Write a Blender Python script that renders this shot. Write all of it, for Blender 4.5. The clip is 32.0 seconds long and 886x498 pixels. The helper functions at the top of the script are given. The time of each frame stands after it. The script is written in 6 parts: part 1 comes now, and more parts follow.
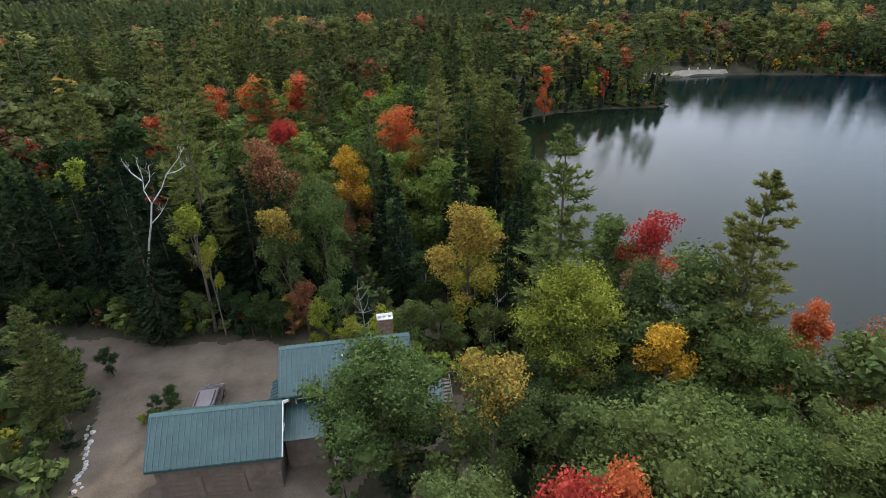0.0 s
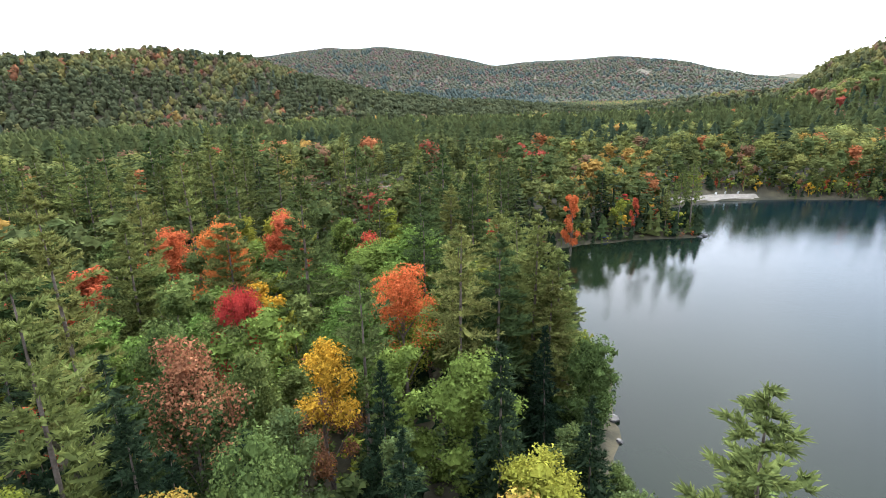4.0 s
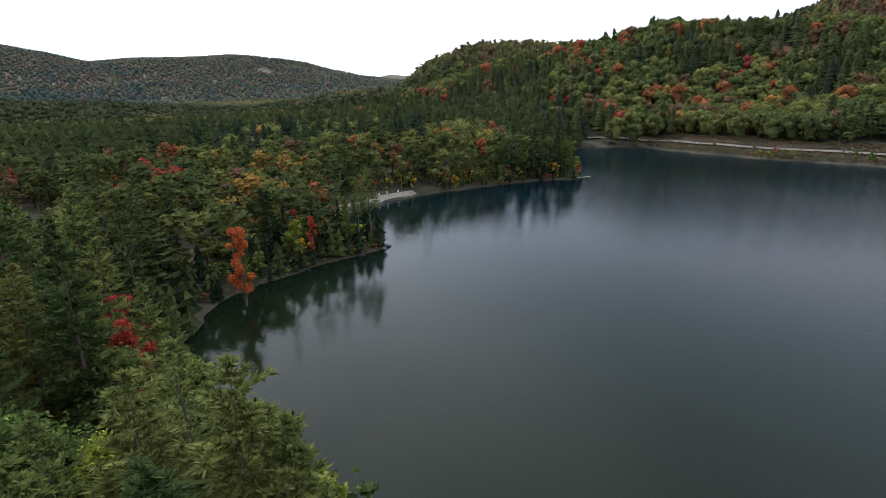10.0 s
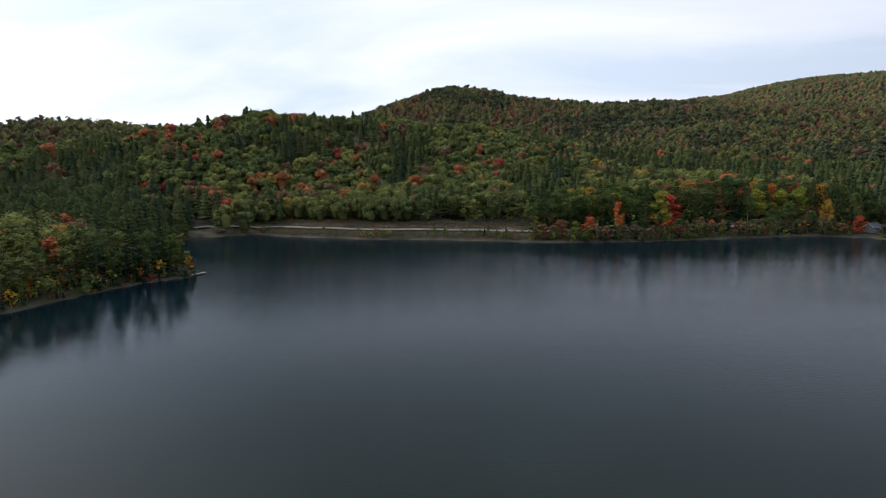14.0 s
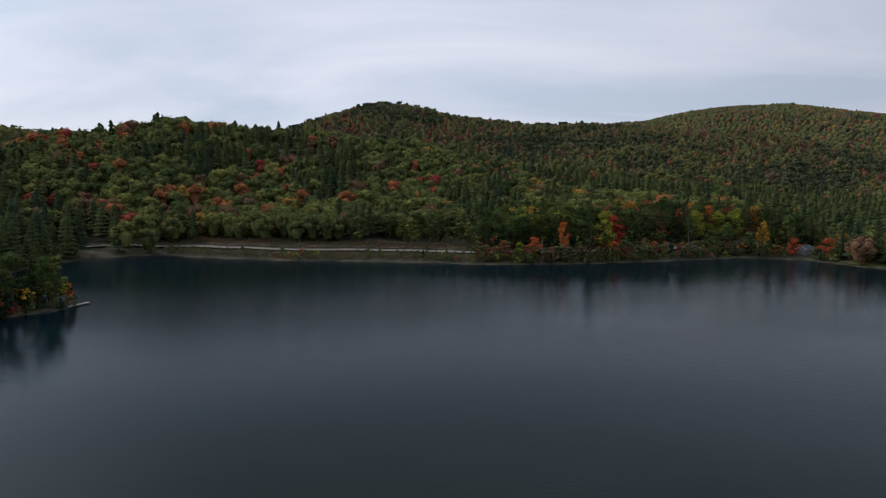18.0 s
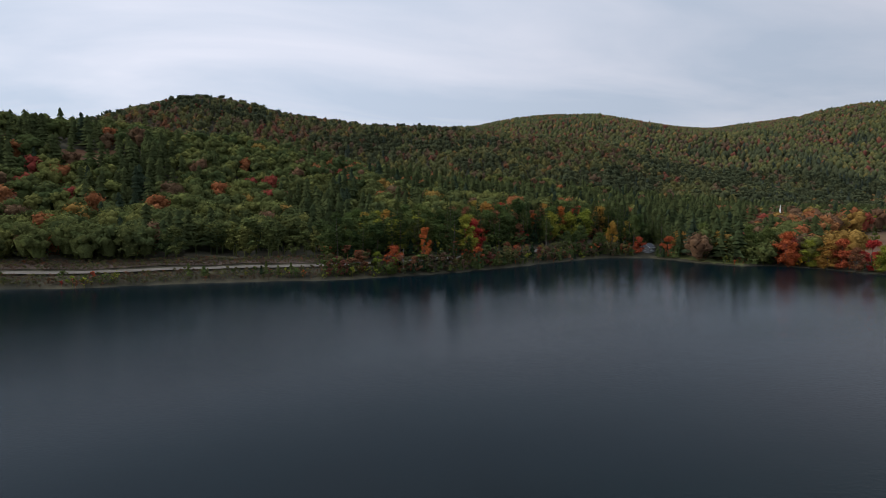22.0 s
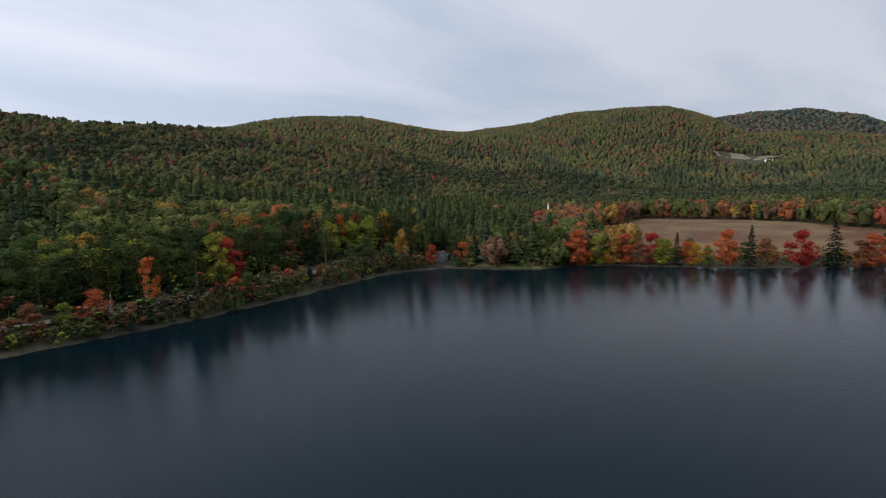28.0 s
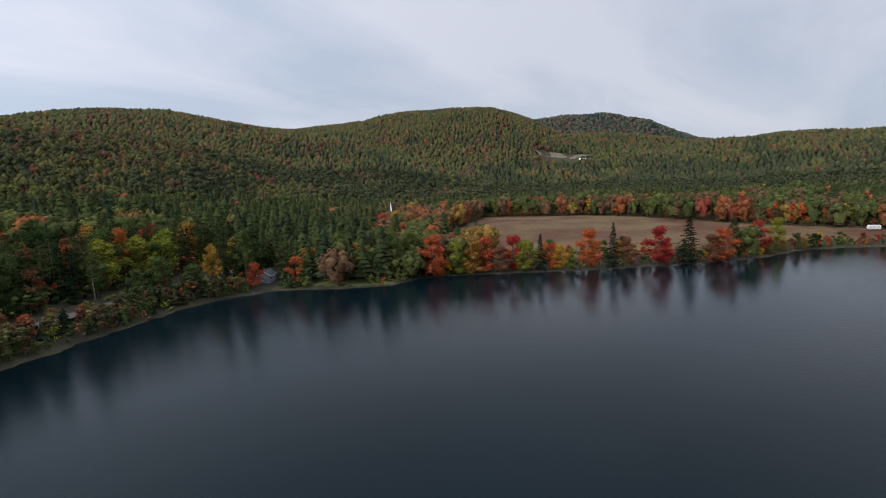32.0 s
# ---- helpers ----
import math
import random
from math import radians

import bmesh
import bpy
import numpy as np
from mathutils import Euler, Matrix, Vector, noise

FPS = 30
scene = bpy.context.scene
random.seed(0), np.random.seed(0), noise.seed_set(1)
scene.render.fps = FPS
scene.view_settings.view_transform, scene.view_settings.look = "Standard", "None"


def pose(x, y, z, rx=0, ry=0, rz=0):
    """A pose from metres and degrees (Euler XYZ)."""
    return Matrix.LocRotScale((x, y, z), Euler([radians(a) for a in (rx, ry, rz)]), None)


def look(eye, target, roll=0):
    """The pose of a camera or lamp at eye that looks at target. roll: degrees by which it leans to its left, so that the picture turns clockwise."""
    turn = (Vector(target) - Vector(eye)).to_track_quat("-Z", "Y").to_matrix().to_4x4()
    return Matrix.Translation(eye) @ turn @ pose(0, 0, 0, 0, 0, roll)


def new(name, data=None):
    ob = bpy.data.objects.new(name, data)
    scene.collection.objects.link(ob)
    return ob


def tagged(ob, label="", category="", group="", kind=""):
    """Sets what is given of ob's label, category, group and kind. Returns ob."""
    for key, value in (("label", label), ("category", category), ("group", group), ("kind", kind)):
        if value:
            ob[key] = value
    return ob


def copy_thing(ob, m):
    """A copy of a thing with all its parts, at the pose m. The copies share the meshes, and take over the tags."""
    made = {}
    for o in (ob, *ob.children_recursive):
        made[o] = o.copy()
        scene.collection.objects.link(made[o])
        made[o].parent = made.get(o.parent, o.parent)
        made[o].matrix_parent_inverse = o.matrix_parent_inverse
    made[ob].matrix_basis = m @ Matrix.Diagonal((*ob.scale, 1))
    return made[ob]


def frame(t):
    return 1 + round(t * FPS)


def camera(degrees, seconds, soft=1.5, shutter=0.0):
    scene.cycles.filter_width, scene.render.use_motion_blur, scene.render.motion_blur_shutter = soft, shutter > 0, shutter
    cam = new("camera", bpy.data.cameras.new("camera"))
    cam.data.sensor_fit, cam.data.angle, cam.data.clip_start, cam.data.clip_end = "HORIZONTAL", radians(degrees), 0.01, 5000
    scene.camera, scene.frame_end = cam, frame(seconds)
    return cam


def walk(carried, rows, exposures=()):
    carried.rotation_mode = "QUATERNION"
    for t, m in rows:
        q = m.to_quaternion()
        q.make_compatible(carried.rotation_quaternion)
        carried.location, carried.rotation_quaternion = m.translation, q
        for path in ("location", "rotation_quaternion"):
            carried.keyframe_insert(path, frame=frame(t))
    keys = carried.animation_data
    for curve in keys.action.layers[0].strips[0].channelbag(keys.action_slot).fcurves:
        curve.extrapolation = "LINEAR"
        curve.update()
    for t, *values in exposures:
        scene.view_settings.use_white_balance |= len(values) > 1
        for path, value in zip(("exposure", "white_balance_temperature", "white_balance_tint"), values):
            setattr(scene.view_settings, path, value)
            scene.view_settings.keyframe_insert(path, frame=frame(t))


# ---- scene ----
cam = camera(78.6, 32.0, soft=0.8)

# time, place, turn to the left, tilt, roll
PATH = [
    (0, 0.01, 0.01, 43.06, 0.13, -27.13, -1.59),
    (0.5, -0.10, 3.44, 42.96, 0.24, -27.14, -1.58),
    (1, -0.27, 7.04, 42.83, 0.31, -27.11, -1.73),
    (1.5, -0.52, 10.36, 42.77, 0.35, -26.95, -1.64),
    (2, -0.88, 13.93, 42.77, 0.30, -25.68, -1.65),
    (2.5, -1.19, 17.21, 42.78, 0.20, -22.62, -1.69),
    (3, -1.49, 20.62, 42.80, 0.16, -21.54, -1.59),
    (3.5, -1.72, 23.87, 42.67, 0.13, -16.00, -1.50),
    (5.5, -2.25, 36.18, 42.08, 0.04, -15.03, -3.03),
    (6, -2.15, 39.54, 42.09, -3.56, -15.24, -3.06),
    (6.5, -2.00, 42.62, 42.11, -7.54, -15.47, -3.03),
    (7, -1.65, 45.71, 42.14, -11.96, -15.69, -2.90),
    (7.5, -1.32, 48.67, 42.12, -16.13, -15.88, -2.74),
    (8, -0.70, 51.65, 42.00, -19.24, -15.96, -2.68),
    (8.5, 0.06, 54.27, 41.94, -21.55, -16.06, -2.63),
    (9, 0.93, 56.62, 41.96, -24.46, -16.13, -2.54),
    (9.5, 1.89, 58.84, 42.09, -29.47, -16.37, -2.26),
    (10, 3.07, 61.23, 42.21, -36.57, -16.64, -2.05),
    (10.5, 4.27, 63.54, 42.09, -43.92, -20.28, -1.97),
    (11, 5.87, 65.85, 42.11, -50.65, -22.77, -1.89),
    (11.5, 7.40, 68.13, 42.28, -55.09, -22.80, -1.72),
    (12, 9.14, 70.36, 42.32, -59.44, -19.57, -1.47),
    (12.5, 11.07, 72.41, 42.27, -63.50, -13.21, -1.34),
    (13, 13.16, 74.43, 42.51, -68.29, -9.15, -0.98),
    (13.5, 15.22, 75.25, 42.45, -73.77, -9.05, -0.90),
    (14, 17.28, 75.85, 42.60, -76.89, -8.92, -0.80),
    (14.5, 19.50, 76.60, 42.69, -78.04, -8.75, -0.81),
    (16.5, 30.02, 81.40, 40.99, -80.64, -7.38, 0.17),
    (17, 33.38, 82.36, 40.91, -82.38, -7.22, 0.31),
    (17.5, 37.00, 83.20, 40.94, -83.47, -7.13, 0.35),
    (18, 41.01, 83.96, 41.05, -84.37, -7.04, 0.33),
    (18.5, 45.31, 84.83, 41.05, -84.96, -6.99, 0.50),
    (19, 49.69, 85.91, 40.95, -85.57, -6.93, 0.60),
    (19.5, 54.05, 87.14, 40.79, -86.24, -6.91, 0.64),
    (20, 58.70, 88.57, 40.64, -87.24, -6.84, 0.70),
    (20.5, 63.76, 89.99, 40.60, -90.41, -6.72, 0.70),
    (21, 68.75, 91.21, 40.39, -94.73, -6.70, 0.62),
    (21.5, 73.47, 91.83, 40.17, -98.43, -6.65, 0.44),
    (22, 77.96, 91.61, 40.05, -101.61, -6.64, 0.17),
    (22.5, 82.43, 91.06, 39.96, -106.59, -6.61, -0.10),
    (23, 86.98, 90.37, 39.84, -112.60, -6.63, -0.41),
    (23.5, 91.52, 89.58, 39.82, -116.78, -6.63, -0.73),
    (24, 96.26, 88.71, 39.85, -119.45, -6.64, -0.86),
    (24.5, 101.08, 87.60, 39.91, -120.93, -6.65, -0.95),
    (26.5, 120.63, 79.88, 39.95, -121.92, -6.48, -1.32),
    (27, 125.59, 77.46, 39.88, -122.90, -6.43, -1.44),
    (27.5, 130.44, 75.05, 39.83, -124.28, -6.43, -1.57),
    (28, 135.46, 72.33, 39.77, -125.75, -6.47, -1.74),
    (28.5, 140.49, 69.42, 39.67, -127.66, -6.53, -1.91),
    (29, 145.41, 66.30, 39.63, -130.75, -6.60, -2.12),
    (29.5, 150.20, 63.02, 39.62, -133.59, -6.73, -2.35),
    (30, 154.90, 59.43, 39.63, -136.54, -6.87, -2.42),
    (30.5, 159.41, 55.73, 39.54, -138.48, -6.91, -2.52),
    (31, 163.72, 51.68, 39.43, -139.09, -6.93, -2.61),
    (31.5, 167.83, 47.35, 39.41, -139.97, -6.96, -2.63),
    (32, 171.88, 42.78, 39.52, -143.07, -7.12, -2.66),
]
EXPOSURES = [(0, 0.58), (1, 1.05), (1.5, 1.36), (2, 1.79), (2.5, 2.06), (3, 2.2), (3.5, 1.95), (5.5, 1.05), (6, 0.86), (7, 0.4), (8, 0.36), (9, 0.26), (10, 0.26), (11, 0.65), (11.5, 0.98), (12, 1.18), (12.5, 0.98), (13, 0.6), (14, -0.22), (17, -0.70), (20, -0.64), (22, -0.60), (24, -0.54), (28, -0.52), (32, -0.46)]
walk(cam, [(t, pose(x, y, z, 90 + pitch, 0, yaw) @ pose(0, 0, 0, 0, 0, roll)) for t, x, y, z, yaw, pitch, roll in PATH], EXPOSURES)

# ---- sky and sun ----
SUN_AZ, SUN_EL = 11.0, 35.0            # clockwise from +y, above the horizon
sun_way = Vector((math.sin(radians(SUN_AZ)) * math.cos(radians(SUN_EL)), math.cos(radians(SUN_AZ)) * math.cos(radians(SUN_EL)), math.sin(radians(SUN_EL))))
sun = new("sun", bpy.data.lights.new("sun", "SUN"))
sun.data.energy, sun.data.angle, sun.data.color = 2.3, radians(1.2), (1.0, 0.93, 0.82)
sun.matrix_world = look(sun_way * 300, (0, 0, 0))

world = bpy.data.worlds.new("sky")
scene.world = world
world.use_nodes = True
wn, wl = world.node_tree.nodes, world.node_tree.links
wn.clear()


def node(tree, kind, **values):
    n = tree.nodes.new(kind)
    for key, value in values.items():
        n.inputs[key].default_value = value
    return n


W = world.node_tree
out = W.nodes.new("ShaderNodeOutputWorld")
back = node(W, "ShaderNodeBackground", Strength=1.0)
sky = W.nodes.new("ShaderNodeTexSky")
sky.sky_type, sky.sun_disc = "NISHITA", False
sky.sun_elevation, sky.sun_rotation = radians(SUN_EL), radians(SUN_AZ)
coord = W.nodes.new("ShaderNodeTexCoord")
dim = W.nodes.new("ShaderNodeVectorMath")
dim.operation = "SCALE"
dim.inputs[3].default_value = 0.1
wl.new(sky.outputs[0], dim.inputs[0])
# streaky cloud cover, spread out over a flat layer overhead
sep = W.nodes.new("ShaderNodeSeparateXYZ")
wl.new(coord.outputs["Generated"], sep.inputs[0])
lift = W.nodes.new("ShaderNodeMath")
lift.operation = "ADD"
lift.inputs[1].default_value = 0.22
lift.use_clamp = False
wl.new(sep.outputs[2], lift.inputs[0])
high = W.nodes.new("ShaderNodeMath")
high.operation = "MAXIMUM"
high.inputs[1].default_value = 0.12
wl.new(lift.outputs[0], high.inputs[0])
flat = W.nodes.new("ShaderNodeVectorMath")
flat.operation = "DIVIDE"
wl.new(coord.outputs["Generated"], flat.inputs[0])
comb = W.nodes.new("ShaderNodeCombineXYZ")
for k in range(3):
    wl.new(high.outputs[0], comb.inputs[k])
wl.new(comb.outputs[0], flat.inputs[1])
mapping = W.nodes.new("ShaderNodeMapping")
mapping.inputs["Rotation"].default_value = (0, 0, radians(35))
mapping.inputs["Scale"].default_value = (1.0, 0.42, 0.25)
wl.new(flat.outputs[0], mapping.inputs[0])
puff = node(W, "ShaderNodeTexNoise", Scale=1.25, Detail=7.0, Roughness=0.52, Distortion=0.5)
wl.new(mapping.outputs[0], puff.inputs["Vector"])
cover = W.nodes.new("ShaderNodeValToRGB")
cover.color_ramp.elements[0].position, cover.color_ramp.elements[0].color = 0.38, (0.92, 1.06, 1.30, 1)
cover.color_ramp.elements[1].position, cover.color_ramp.elements[1].color = 0.64, (1.30, 1.345, 1.54, 1)
wl.new(puff.outputs[0], cover.inputs[0])
# thin cloud glows round the veiled sun
dot = W.nodes.new("ShaderNodeVectorMath")
dot.operation = "DOT_PRODUCT"
dot.inputs[1].default_value = sun_way
wl.new(coord.outputs["Generated"], dot.inputs[0])
glow = W.nodes.new("ShaderNodeMapRange")
glow.interpolation_type = "SMOOTHSTEP"
for key, value in (("From Min", 0.70), ("From Max", 1.0), ("To Min", 1.0), ("To Max", 1.7)):
    glow.inputs[key].default_value = value
wl.new(dot.outputs["Value"], glow.inputs["Value"])
# the cover is brighter overhead than at the horizon
zenith = W.nodes.new("ShaderNodeMapRange")
zenith.interpolation_type = "SMOOTHSTEP"
for key, value in (("From Min", 0.30), ("From Max", 1.0), ("To Min", 1.0), ("To Max", 1.55)):
    zenith.inputs[key].default_value = value
wl.new(sep.outputs[2], zenith.inputs["Value"])
bright = W.nodes.new("ShaderNodeMath")
bright.operation = "MULTIPLY"
wl.new(glow.outputs[0], bright.inputs[0])
wl.new(zenith.outputs[0], bright.inputs[1])
# and duller on the side away from the sun
dull = W.nodes.new("ShaderNodeMapRange")
dull.interpolation_type = "SMOOTHSTEP"
for key, value in (("From Min", -0.7), ("From Max", 0.5), ("To Min", 0.70), ("To Max", 1.0)):
    dull.inputs[key].default_value = value
wl.new(dot.outputs["Value"], dull.inputs["Value"])
full = W.nodes.new("ShaderNodeMath")
full.operation = "MULTIPLY"
wl.new(bright.outputs[0], full.inputs[0])
wl.new(dull.outputs[0], full.inputs[1])
lit = W.nodes.new("ShaderNodeVectorMath")
lit.operation = "SCALE"
wl.new(cover.outputs[0], lit.inputs[0])
wl.new(full.outputs[0], lit.inputs[3])
veil = W.nodes.new("ShaderNodeMix")
veil.data_type = "RGBA"
veil.inputs["Factor"].default_value = 0.9
wl.new(dim.outputs[0], veil.inputs[6])
wl.new(lit.outputs[0], veil.inputs[7])
wl.new(veil.outputs[2], back.inputs[0])
wl.new(back.outputs[0], out.inputs[0])


# ---- materials ----
def surface(name, dark, light, scale=2.0, rough=0.85, detail=6.0, bump=0.0, fine=0.0, metal=0.0, low=0.35, high=0.65, specular=0.3):
    """A surface that wanders between two colours at one scale and is grained at a finer one."""
    m = bpy.data.materials.new(name)
    m.use_nodes = True
    t = m.node_tree
    p = t.nodes["Principled BSDF"]
    p.inputs["Roughness"].default_value, p.inputs["Metallic"].default_value = rough, metal
    p.inputs["Specular IOR Level"].default_value = specular
    c = t.nodes.new("ShaderNodeTexCoord")
    big = node(t, "ShaderNodeTexNoise", Scale=scale, Detail=detail, Roughness=0.6)
    ramp = t.nodes.new("ShaderNodeValToRGB")
    ramp.color_ramp.elements[0].position, ramp.color_ramp.elements[1].position = low, high
    ramp.color_ramp.elements[0].color, ramp.color_ramp.elements[1].color = (*dark, 1), (*light, 1)
    t.links.new(c.outputs["Object"], big.inputs["Vector"])
    t.links.new(big.outputs[0], ramp.inputs[0])
    last = ramp.outputs[0]
    grain = node(t, "ShaderNodeTexNoise", Scale=fine or scale * 9, Detail=4.0, Roughness=0.7)
    t.links.new(c.outputs["Object"], grain.inputs["Vector"])
    span = t.nodes.new("ShaderNodeMapRange")
    for key, value in (("From Min", 0.25), ("From Max", 0.75), ("To Min", 0.7), ("To Max", 1.3)):
        span.inputs[key].default_value = value
    t.links.new(grain.outputs[0], span.inputs["Value"])
    mul = t.nodes.new("ShaderNodeVectorMath")
    mul.operation = "SCALE"
    t.links.new(last, mul.inputs[0])
    t.links.new(span.outputs[0], mul.inputs[3])
    t.links.new(mul.outputs[0], p.inputs["Base Color"])
    if bump:
        b = node(t, "ShaderNodeBump", Strength=0.6, Distance=bump)
        t.links.new(grain.outputs[0], b.inputs["Height"])
        t.links.new(b.outputs[0], p.inputs["Normal"])
    return m


def foliage(name, colours, translucent=0.28, vary=0.4):
    """Leaves: each tree takes its own shade of the species, each spray of leaves a little of its own."""
    m = bpy.data.materials.new(name)
    m.use_nodes = True
    t = m.node_tree
    p = t.nodes["Principled BSDF"]
    p.inputs["Roughness"].default_value, p.inputs["Specular IOR Level"].default_value = 0.9, 0.0
    info, geo, att = t.nodes.new("ShaderNodeObjectInfo"), t.nodes.new("ShaderNodeNewGeometry"), t.nodes.new("ShaderNodeAttribute")
    att.attribute_name = "tree"
    add = t.nodes.new("ShaderNodeMath")
    add.operation = "ADD"
    t.links.new(info.outputs["Random"], add.inputs[0])
    t.links.new(att.outputs["Fac"], add.inputs[1])
    mixed = t.nodes.new("ShaderNodeMath")
    mixed.operation = "MULTIPLY_ADD"
    mixed.inputs[1].default_value = 0.3
    t.links.new(geo.outputs["Random Per Island"], mixed.inputs[0])
    t.links.new(add.outputs[0], mixed.inputs[2])
    wrap = t.nodes.new("ShaderNodeMath")
    wrap.operation = "PINGPONG"
    wrap.inputs[1].default_value = 1.0
    t.links.new(mixed.outputs[0], wrap.inputs[0])
    ramp = t.nodes.new("ShaderNodeValToRGB")
    ramp.color_ramp.elements[0].color, ramp.color_ramp.elements[1].color = (*colours[0], 1), (*colours[-1], 1)
    for k, colour in enumerate(colours[1:-1]):
        e = ramp.color_ramp.elements.new((k + 1) / (len(colours) - 1))
        e.color = (*colour, 1)
    t.links.new(wrap.outputs[0], ramp.inputs[0])
    span = t.nodes.new("ShaderNodeMapRange")
    for key, value in (("To Min", 1 - vary), ("To Max", 1 + vary)):
        span.inputs[key].default_value = value
    t.links.new(geo.outputs["Random Per Island"], span.inputs["Value"])
    c = t.nodes.new("ShaderNodeTexCoord")
    grain = node(t, "ShaderNodeTexNoise", Scale=0.9, Detail=5.0, Roughness=0.7)
    t.links.new(c.outputs["Object"], grain.inputs["Vector"])
    span2 = t.nodes.new("ShaderNodeMapRange")
    for key, value in (("From Min", 0.3), ("From Max", 0.7), ("To Min", 0.65), ("To Max", 1.35)):
        span2.inputs[key].default_value = value
    t.links.new(grain.outputs[0], span2.inputs["Value"])
    both = t.nodes.new("ShaderNodeMath")
    both.operation = "MULTIPLY"
    t.links.new(span.outputs[0], both.inputs[0])
    t.links.new(span2.outputs[0], both.inputs[1])
    mul = t.nodes.new("ShaderNodeVectorMath")
    mul.operation = "SCALE"
    t.links.new(ramp.outputs[0], mul.inputs[0])
    t.links.new(both.outputs[0], mul.inputs[3])
    t.links.new(mul.outputs[0], p.inputs["Base Color"])
    tr = t.nodes.new("ShaderNodeBsdfTranslucent")
    t.links.new(mul.outputs[0], tr.inputs["Color"])
    mix = node(t, "ShaderNodeMixShader", Fac=translucent)
    t.links.new(p.outputs[0], mix.inputs[1])
    t.links.new(tr.outputs[0], mix.inputs[2])
    t.links.new(mix.outputs[0], t.nodes["Material Output"].inputs["Surface"])
    return m


LEAF = {
    "pine": foliage("pine_needles", [(0.038, 0.062, 0.024), (0.058, 0.080, 0.028), (0.086, 0.098, 0.032)], 0.25),
    # pine again, lighter and yellower: daylight on the needles put into the colour
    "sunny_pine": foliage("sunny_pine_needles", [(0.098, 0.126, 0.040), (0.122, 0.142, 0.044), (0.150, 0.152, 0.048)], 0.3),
    "spruce": foliage("spruce_needles", [(0.011, 0.021, 0.012), (0.017, 0.029, 0.015), (0.026, 0.039, 0.019)], 0.2),
    "green": foliage("green_leaves", [(0.054, 0.084, 0.028), (0.080, 0.114, 0.034), (0.108, 0.130, 0.038), (0.066, 0.094, 0.035)]),
    "fresh": foliage("fresh_green_leaves", [(0.076, 0.132, 0.032), (0.100, 0.154, 0.034), (0.126, 0.166, 0.038)]),
    # darker copy of the green leaves, the wood's shade put into their colour
    "shade_green": foliage("shade_green_leaves", [(0.024, 0.044, 0.017), (0.035, 0.058, 0.020), (0.048, 0.068, 0.024)], 0.35),
    "lime": foliage("yellow_green_leaves", [(0.145, 0.188, 0.030), (0.185, 0.210, 0.034), (0.230, 0.220, 0.036)]),
    "yellow": foliage("yellow_leaves", [(0.400, 0.235, 0.030), (0.480, 0.290, 0.034)]),
    "orange": foliage("orange_leaves", [(0.420, 0.155, 0.042), (0.460, 0.122, 0.042), (0.370, 0.100, 0.042)]),
    "red": foliage("red_leaves", [(0.380, 0.046, 0.038), (0.290, 0.036, 0.030), (0.400, 0.105, 0.045)]),
    "amber": foliage("amber_leaves", [(0.300, 0.200, 0.038), (0.350, 0.165, 0.044), (0.240, 0.185, 0.040)]),
    "rust": foliage("rust_leaves", [(0.165, 0.088, 0.045), (0.205, 0.090, 0.048), (0.230, 0.104, 0.054)]),
}
# duller leaves of the hill woods; distance haze is partly mixed into these colours
HILL_LEAF = {
    "pine": foliage("hill_pine_needles", [(0.049, 0.060, 0.033), (0.066, 0.073, 0.037)], 0.2, 0.13), "spruce": foliage("hill_spruce_needles", [(0.038, 0.050, 0.036), (0.050, 0.062, 0.042)], 0.2, 0.13),
    "green": foliage("hill_green_leaves", [(0.070, 0.084, 0.036), (0.096, 0.104, 0.042), (0.118, 0.111, 0.046), (0.083, 0.093, 0.044)], 0.28, 0.13),
    "lime": foliage("hill_olive_leaves", [(0.121, 0.121, 0.042), (0.147, 0.125, 0.046)], 0.28, 0.13), "yellow": foliage("hill_yellow_leaves", [(0.184, 0.128, 0.044), (0.202, 0.118, 0.046)], 0.28, 0.13),
    "orange": foliage("hill_orange_leaves", [(0.170, 0.092, 0.048), (0.189, 0.084, 0.046)], 0.28, 0.13), "red": foliage("hill_red_leaves", [(0.147, 0.056, 0.042), (0.170, 0.069, 0.046)], 0.28, 0.13),
    "rust": foliage("hill_rust_leaves", [(0.114, 0.081, 0.051), (0.131, 0.081, 0.051), (0.101, 0.072, 0.048)], 0.28, 0.13),
}
# mixed woods of the slopes round the lake
SHORE_LEAF = {
    "pine": foliage("shore_pine_needles", [(0.042, 0.056, 0.024), (0.061, 0.072, 0.027)], 0.2, 0.25), "spruce": foliage("shore_spruce_needles", [(0.024, 0.038, 0.022), (0.036, 0.050, 0.028)], 0.2, 0.25),
    "green": foliage("shore_green_leaves", [(0.057, 0.078, 0.030), (0.082, 0.102, 0.035), (0.108, 0.117, 0.039), (0.070, 0.089, 0.035)], 0.28, 0.3),
    "lime": foliage("shore_olive_leaves", [(0.118, 0.138, 0.042), (0.150, 0.150, 0.046)], 0.28, 0.3), "yellow": foliage("shore_yellow_leaves", [(0.240, 0.165, 0.044), (0.270, 0.155, 0.044)], 0.28, 0.3),
    "orange": foliage("shore_orange_leaves", [(0.250, 0.112, 0.046), (0.285, 0.100, 0.044)], 0.28, 0.3), "red": foliage("shore_red_leaves", [(0.225, 0.050, 0.040), (0.265, 0.070, 0.044)], 0.28, 0.3),
    "rust": foliage("shore_rust_leaves", [(0.130, 0.088, 0.050), (0.155, 0.086, 0.050)], 0.28, 0.3),
}
